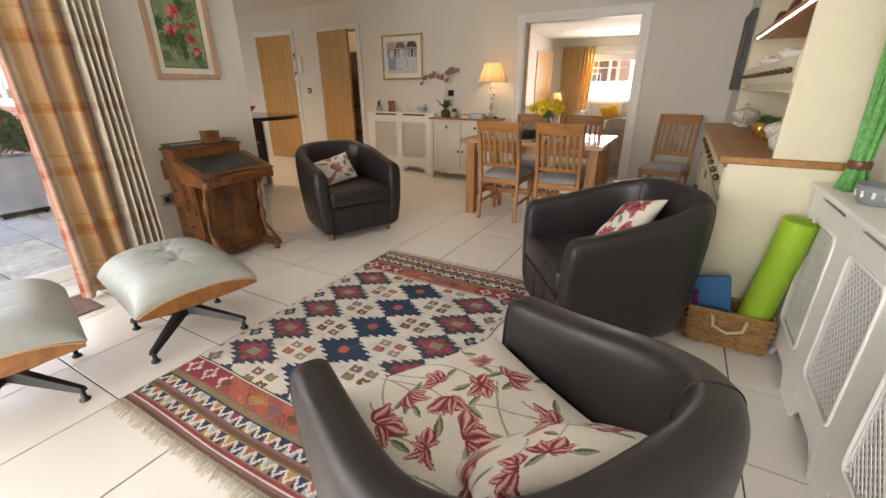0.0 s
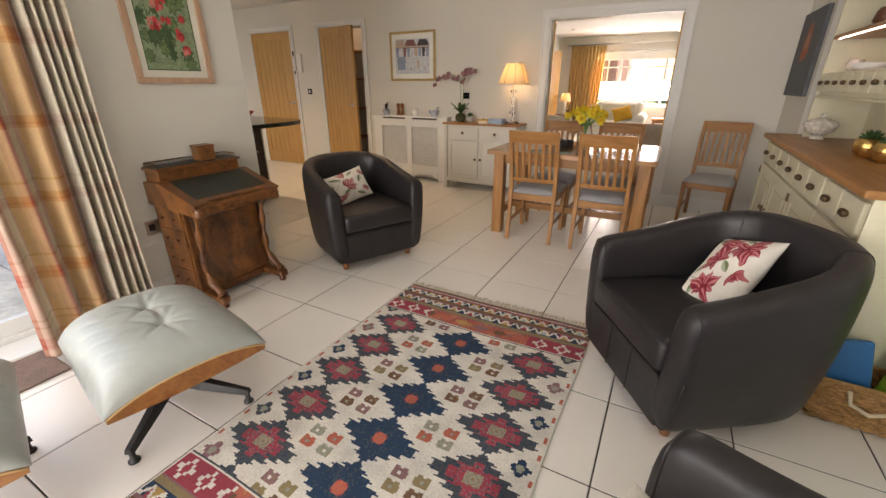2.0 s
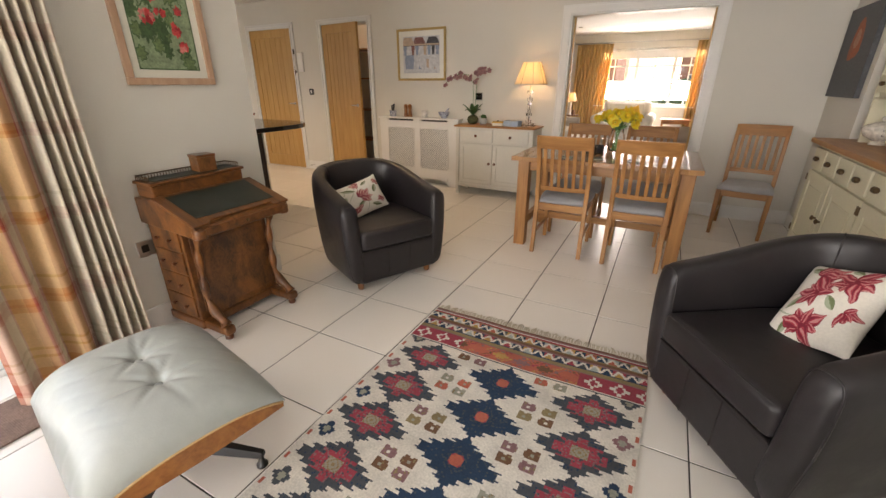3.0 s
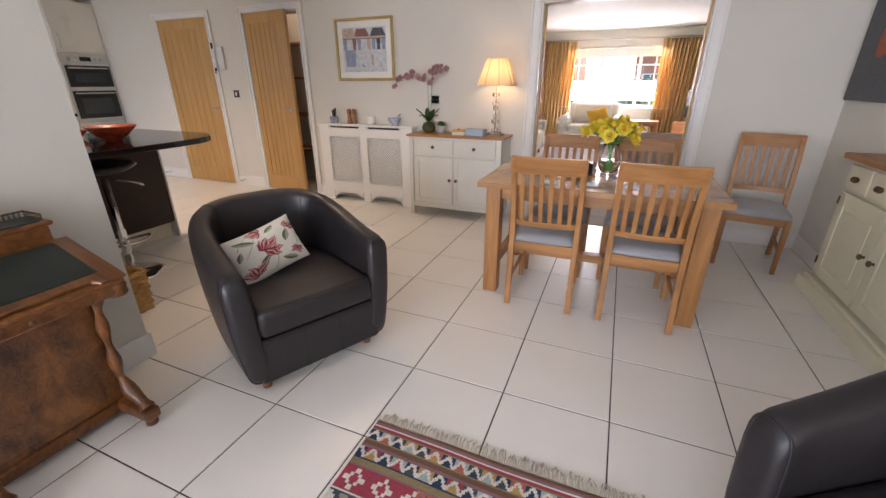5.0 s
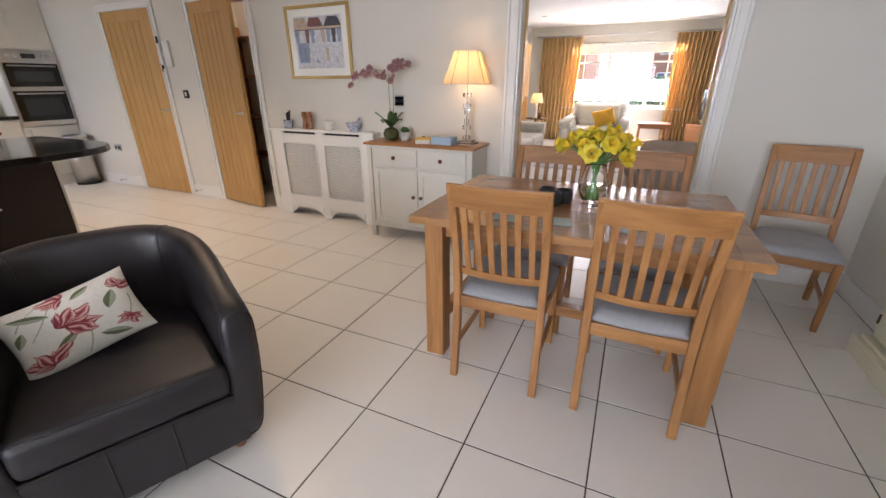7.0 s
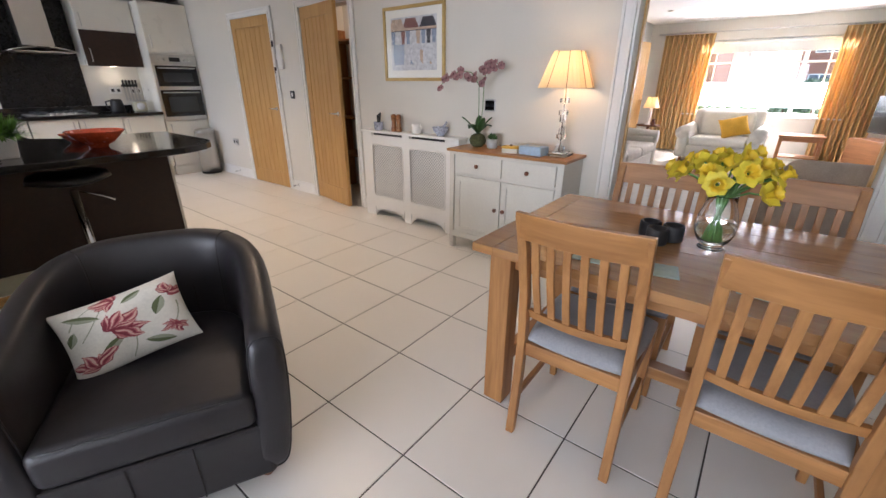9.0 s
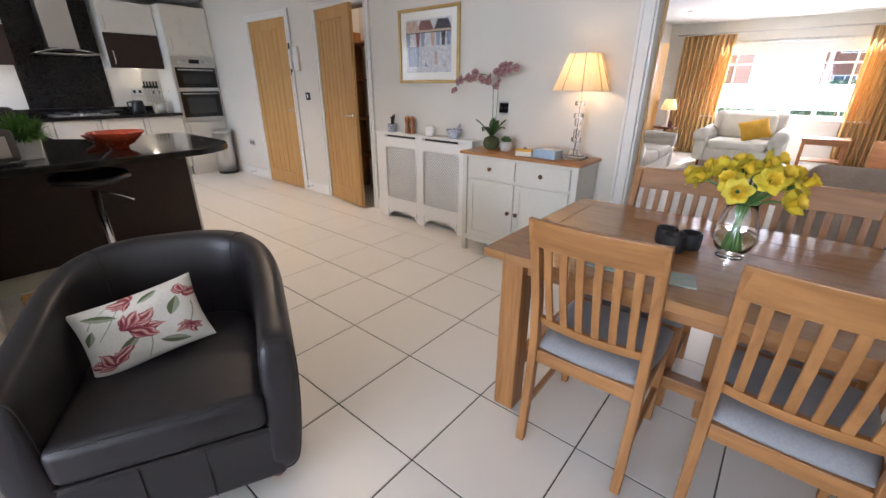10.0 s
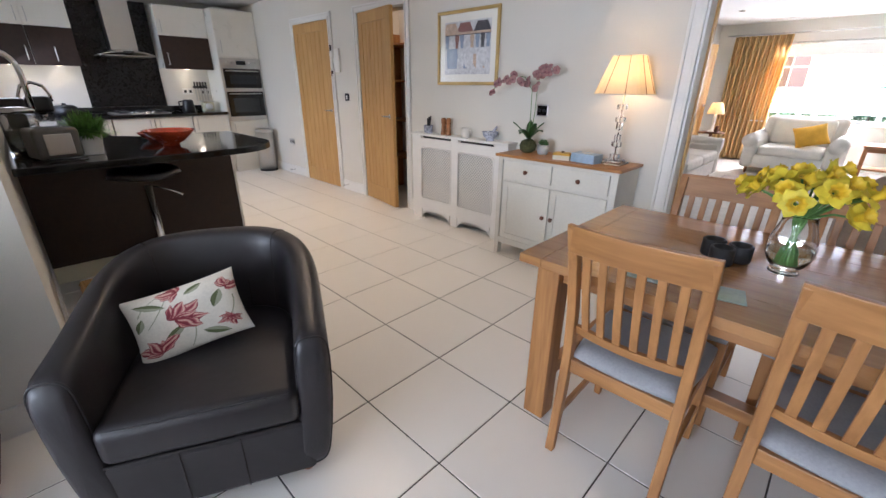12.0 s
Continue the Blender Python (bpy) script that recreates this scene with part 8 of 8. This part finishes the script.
for y in (6.35, 5.9, 5.5, 5.15):
    e = thing("jug", pose(-0.60, y, 1.5805, 0, 0, 100), "brown patterned jug on the upper shelf", "jug", "china on the dresser")
    turned("body", e, [(0.035, 0), (0.06, 0.03), (0.05, 0.08), (0.04, 0.10)], M_KNOB if y > 5.6 else M_CHINA)
    bar("handle", e, [(0.046, 0, 0.085), (0.085, 0, 0.075), (0.055, 0, 0.03)], 0.006, M_KNOB if y > 5.6 else M_CHINA)

# ---- kitchen things ----
wicker_basket(pose(-4.91, 5.045, 0.001, 0, 0, 3), 0.40, 0.19, 0.25, M_PALEWICKER, "open pale willow basket on the kitchen floor", 10, 0.03)
IZ = 0.9205
M_ORANGE = mat("orange_glaze", (0.42, 0.06, 0.02), 0.22, vary=0.3, scale=18)
for x, y, s, lb in ((-5.50, 5.63, 1.0, "wide orange glazed fruit bowl"), (-5.90, 5.60, 0.55, "smaller orange glazed bowl")):
    e = thing("fruit_bowl", pose(x, y, IZ), lb, "bowl", "orange bowls")
    turned("bowl", e, [(0.05 * s, 0), (0.05 * s, 0.012 * s), (0.09 * s, 0.035 * s), (0.155 * s, 0.10 * s), (0.152 * s, 0.104 * s), (0.09 * s, 0.044 * s), (0.03 * s, 0.02 * s)], M_ORANGE, n=44)
pp = thing("herb_pot", pose(-5.38, 5.19, IZ), "bushy green herb in a white square pot", "plant")
bm = bmesh.new()
vs = bx(bm, -0.062, 0.062, -0.062, 0.062, 0, 0.11)
for v in vs:
    if v.co.z < 0.05:
        v.co.x *= 0.8
        v.co.y *= 0.8
part("pot", bm, M_TRIM, pp, bevel=0.004)
M_HERB = mat("fresh_herb_leaf", (0.12, 0.27, 0.05), 0.6, vary=0.4, scale=30)
bm = bmesh.new()
for k in range(760):
    a = rr.uniform(0, 6.283)
    e_ = rr.uniform(0.15, 1.5)
    d = Vector((math.cos(a) * math.cos(e_), math.sin(a) * math.cos(e_), math.sin(e_)))
    base = Vector((rr.uniform(-0.04, 0.04), rr.uniform(-0.04, 0.04), 0.10))
    ln_ = rr.uniform(0.09, 0.17)
    tip, side = base + d * ln_ + Vector((0, 0, -0.03 * math.cos(e_))), d.cross(Vector((0, 0, 1))).normalized() * 0.004
    m_ = base + d * ln_ * 0.6
    bm.faces.new([bm.verts.new(p) for p in (base, m_ + side * 1.6, tip, m_ - side * 1.6)])
part("leaves", bm, M_HERB, pp, "bright green feathery leaves")
tst = thing("toaster", pose(-5.30, 5.03, IZ, 0, 0, 14), "black and steel toaster on the breakfast bar", "toaster")
box("body", tst, -0.09, 0.09, -0.10, 0.10, 0.008, 0.17, mat("grey_toaster_enamel", (0.10, 0.095, 0.088), 0.35), 0.022, seg=4)
box("end_band", tst, -0.092, 0.092, -0.06, 0.06, 0.03, 0.14, M_STEEL, 0.004)
for x in (-0.035, 0.035):
    box("slot", tst, x - 0.014, x + 0.014, -0.075, 0.075, 0.1695, 0.1715, M_BLACKMETAL, 0.0)
box("lever", tst, -0.018, 0.018, 0.10, 0.118, 0.10, 0.115, M_STEEL, 0.003)
bar("cord", tst, [(0.05, -0.09, 0.02), (0.10, -0.06, 0.008), (0.12, 0.02, 0.006), (0.10, 0.10, 0.006)], 0.004, M_BLACKPLASTIC)
cof = thing("coffee_machine", pose(-6.05, 4.99, IZ), "black coffee machine with a steel spout", "coffee machine")
box("body", cof, -0.10, 0.10, -0.12, 0.0, 0, 0.30, M_BLACKPLASTIC, 0.015)
box("head", cof, -0.09, 0.09, 0.0, 0.13, 0.21, 0.31, M_BLACKPLASTIC, 0.02)
box("drip_tray", cof, -0.085, 0.085, 0.0, 0.13, 0, 0.035, M_STEEL, 0.004)
turned("spout", cof, [(0.016, 0.165), (0.022, 0.21)], M_CHROME, Matrix.Translation((0, 0.07, 0)))
wj = thing("water_filter_jug", pose(-5.62, 4.93, IZ), "clear glass water jug under a tall chrome arch handle", "jug")
turned("jug", wj, [(0.070, 0), (0.080, 0.02), (0.082, 0.19), (0.076, 0.225), (0.080, 0.235), (0.074, 0.23), (0.076, 0.19), (0.074, 0.025), (0.02, 0.012)], M_CRYSTAL, n=28)
turned("water", wj, [(0.02, 0.014), (0.0725, 0.027), (0.0735, 0.13)], glass("jug_water", (0.9, 0.97, 1.0), 0.0, 1.33), n=28)
turned("collar", wj, [(0.083, 0.236), (0.083, 0.250), (0.05, 0.262), (0.02, 0.264)], M_CHROME, n=28)
arc_ = [(0, -0.075, 0.25), (0, -0.075, 0.44)] + [(0, -0.075 * math.cos(radians(a)), 0.44 + 0.11 * math.sin(radians(a))) for a in range(20, 161, 20)] + [(0, 0.075, 0.44), (0, 0.075, 0.25)]
bar("arch_handle", wj, arc_, 0.014, M_CHROME, "polished chrome arch", n=12)
tap = thing("kitchen_tap", pose(-6.62, 4.98, IZ), "tall chrome swan-neck kitchen tap", "tap")
turned("body", tap, [(0.028, 0), (0.028, 0.06), (0.018, 0.075)], M_CHROME)
bar("neck", tap, [(0, 0, 0.07), (0, 0, 0.30), (0.0, 0.03, 0.37), (0, 0.09, 0.395), (0, 0.15, 0.37), (0, 0.175, 0.31), (0, 0.178, 0.26)], 0.012, M_CHROME, n=12)
bar("lever", tap, [(0.025, 0, 0.05), (0.075, 0, 0.075)], 0.006, M_CHROME)
blk = thing("knife_rack", pose(KWEST + 0.003, 7.11, 1.20), "row of knives on a magnetic wall strip", "knives")
box("strip", blk, 0, 0.015, -0.10, 0.10, 0.05, 0.08, M_BLACKMETAL, 0.002)
for k in range(5):
    kn = box("blade", blk, 0.016, 0.02, -0.085 + k * 0.04, -0.063 + k * 0.04, -0.14, 0.04, M_STEEL, 0.001)
    box("grip", kn, 0.012, 0.028, -0.085 + k * 0.04, -0.065 + k * 0.04, 0.041, 0.14, M_BLACKPLASTIC, 0.004)
ket = thing("kettle", pose(-9.44, 6.83, IZ), "black electric kettle on the worktop", "kettle")
turned("body", ket, [(0.08, 0), (0.085, 0.02), (0.07, 0.15), (0.055, 0.17)], M_BLACKPLASTIC)
bar("handle", ket, [(0, -0.07, 0.15), (0, -0.12, 0.14), (0, -0.12, 0.06), (0, -0.08, 0.04)], 0.01, M_BLACKPLASTIC)
sc = thing("kitchen_scales", pose(-9.42, 7.09, IZ), "cream retro kitchen scales", "scales")
box("body", sc, -0.06, 0.06, -0.08, 0.08, 0, 0.13, M_CREAM, 0.02)
turned("dial", sc, [(0.05, 0), (0.05, 0.006)], M_TRIM, pose(0.06, 0, 0.07, 0, 90))
box("pan", sc, -0.08, 0.08, -0.09, 0.09, 0.135, 0.15, M_STEEL, 0.005)
pan = thing("casserole", pose(-9.44, 5.42, IZ), "black lidded casserole on the worktop", "pan")
turned("pot", pan, [(0.11, 0), (0.125, 0.02), (0.125, 0.10)], M_BLACKMETAL, n=32)
turned("lid", pan, [(0.127, 0.101), (0.09, 0.125), (0.02, 0.13), (0.02, 0.15)], M_BLACKMETAL, n=32)

# ---- floor tiles, last ----
GX, GY, P = -2.955, 5.692, 0.45
tile_bm = bmesh.new()
bx(tile_bm, 0.003, P - 0.003, 0.003, P - 0.003, -0.012, 0.0)
bmesh.ops.bevel(tile_bm, geom=[e for e in tile_bm.edges if all(v.co.z > -0.001 for v in e.verts)], offset=0.0016, segments=1, affect="EDGES")
tile_me = bpy.data.meshes.new("tile")
tile_bm.to_mesh(tile_me)
tile_bm.free()
tile_me.materials.append(M_TILE)
for i in range(-16, 6):
    for j in range(-17, 5):
        x, y = GX + i * P, GY + j * P
        x0, x1, y0, y1 = max(x, KWEST), min(x + P, EAST), max(y, SOUTH), min(y + P, NORTH)
        if x1 - x0 < 0.03 or y1 - y0 < 0.03 or (x + P / 2 < WEST and y1 < KSOUTH):
            continue
        whole = x1 - x0 > P - 0.001 and y1 - y0 > P - 0.001
        if whole:
            t_ob = new("tile", tile_me)
            t_ob.matrix_basis = Matrix.Translation((x, y, 0))
        else:
            bm = bmesh.new()
            bx(bm, x0 + 0.003, x1 - 0.003, y0 + 0.003, y1 - 0.003, -0.012, 0.0)
            t_ob = part("tile", bm, M_TILE)
        t_ob.parent = floor

# ---- bricks of the outer wall ----
bme = bmesh.new()
bx(bme, 0.005, 0.22, 0, 0.014, 0.005, 0.07)
brick_me = bpy.data.meshes.new("brick")
bme.to_mesh(brick_me)
bme.free()
brick_me.materials.append(M_BRICK)
rest = bmesh.new()
count = 0
for r in range(34):
    for c in range(24):
        x, z = -9.9 + c * 0.225 - (0.1125 if r % 2 else 0), -0.1 + r * 0.075
        if x < -9.9 or x > -4.9 or (-9.23 < x < -6.69 and 0.98 < z < 2.1):
            continue
        if x > -9.2 and r < 17 and count < 300:
            o = new("brick", brick_me)
            o.matrix_basis = Matrix.Translation((x, 4.4845, z))
            o.parent = brickwall
            count += 1
        else:
            bx(rest, x + 0.005, x + 0.22, 4.4845, 4.497, z + 0.005, z + 0.07)
rest_ob = part("brickwork", rest, M_BRICK, brickwall)
tagged(rest_ob, kind="stuff")
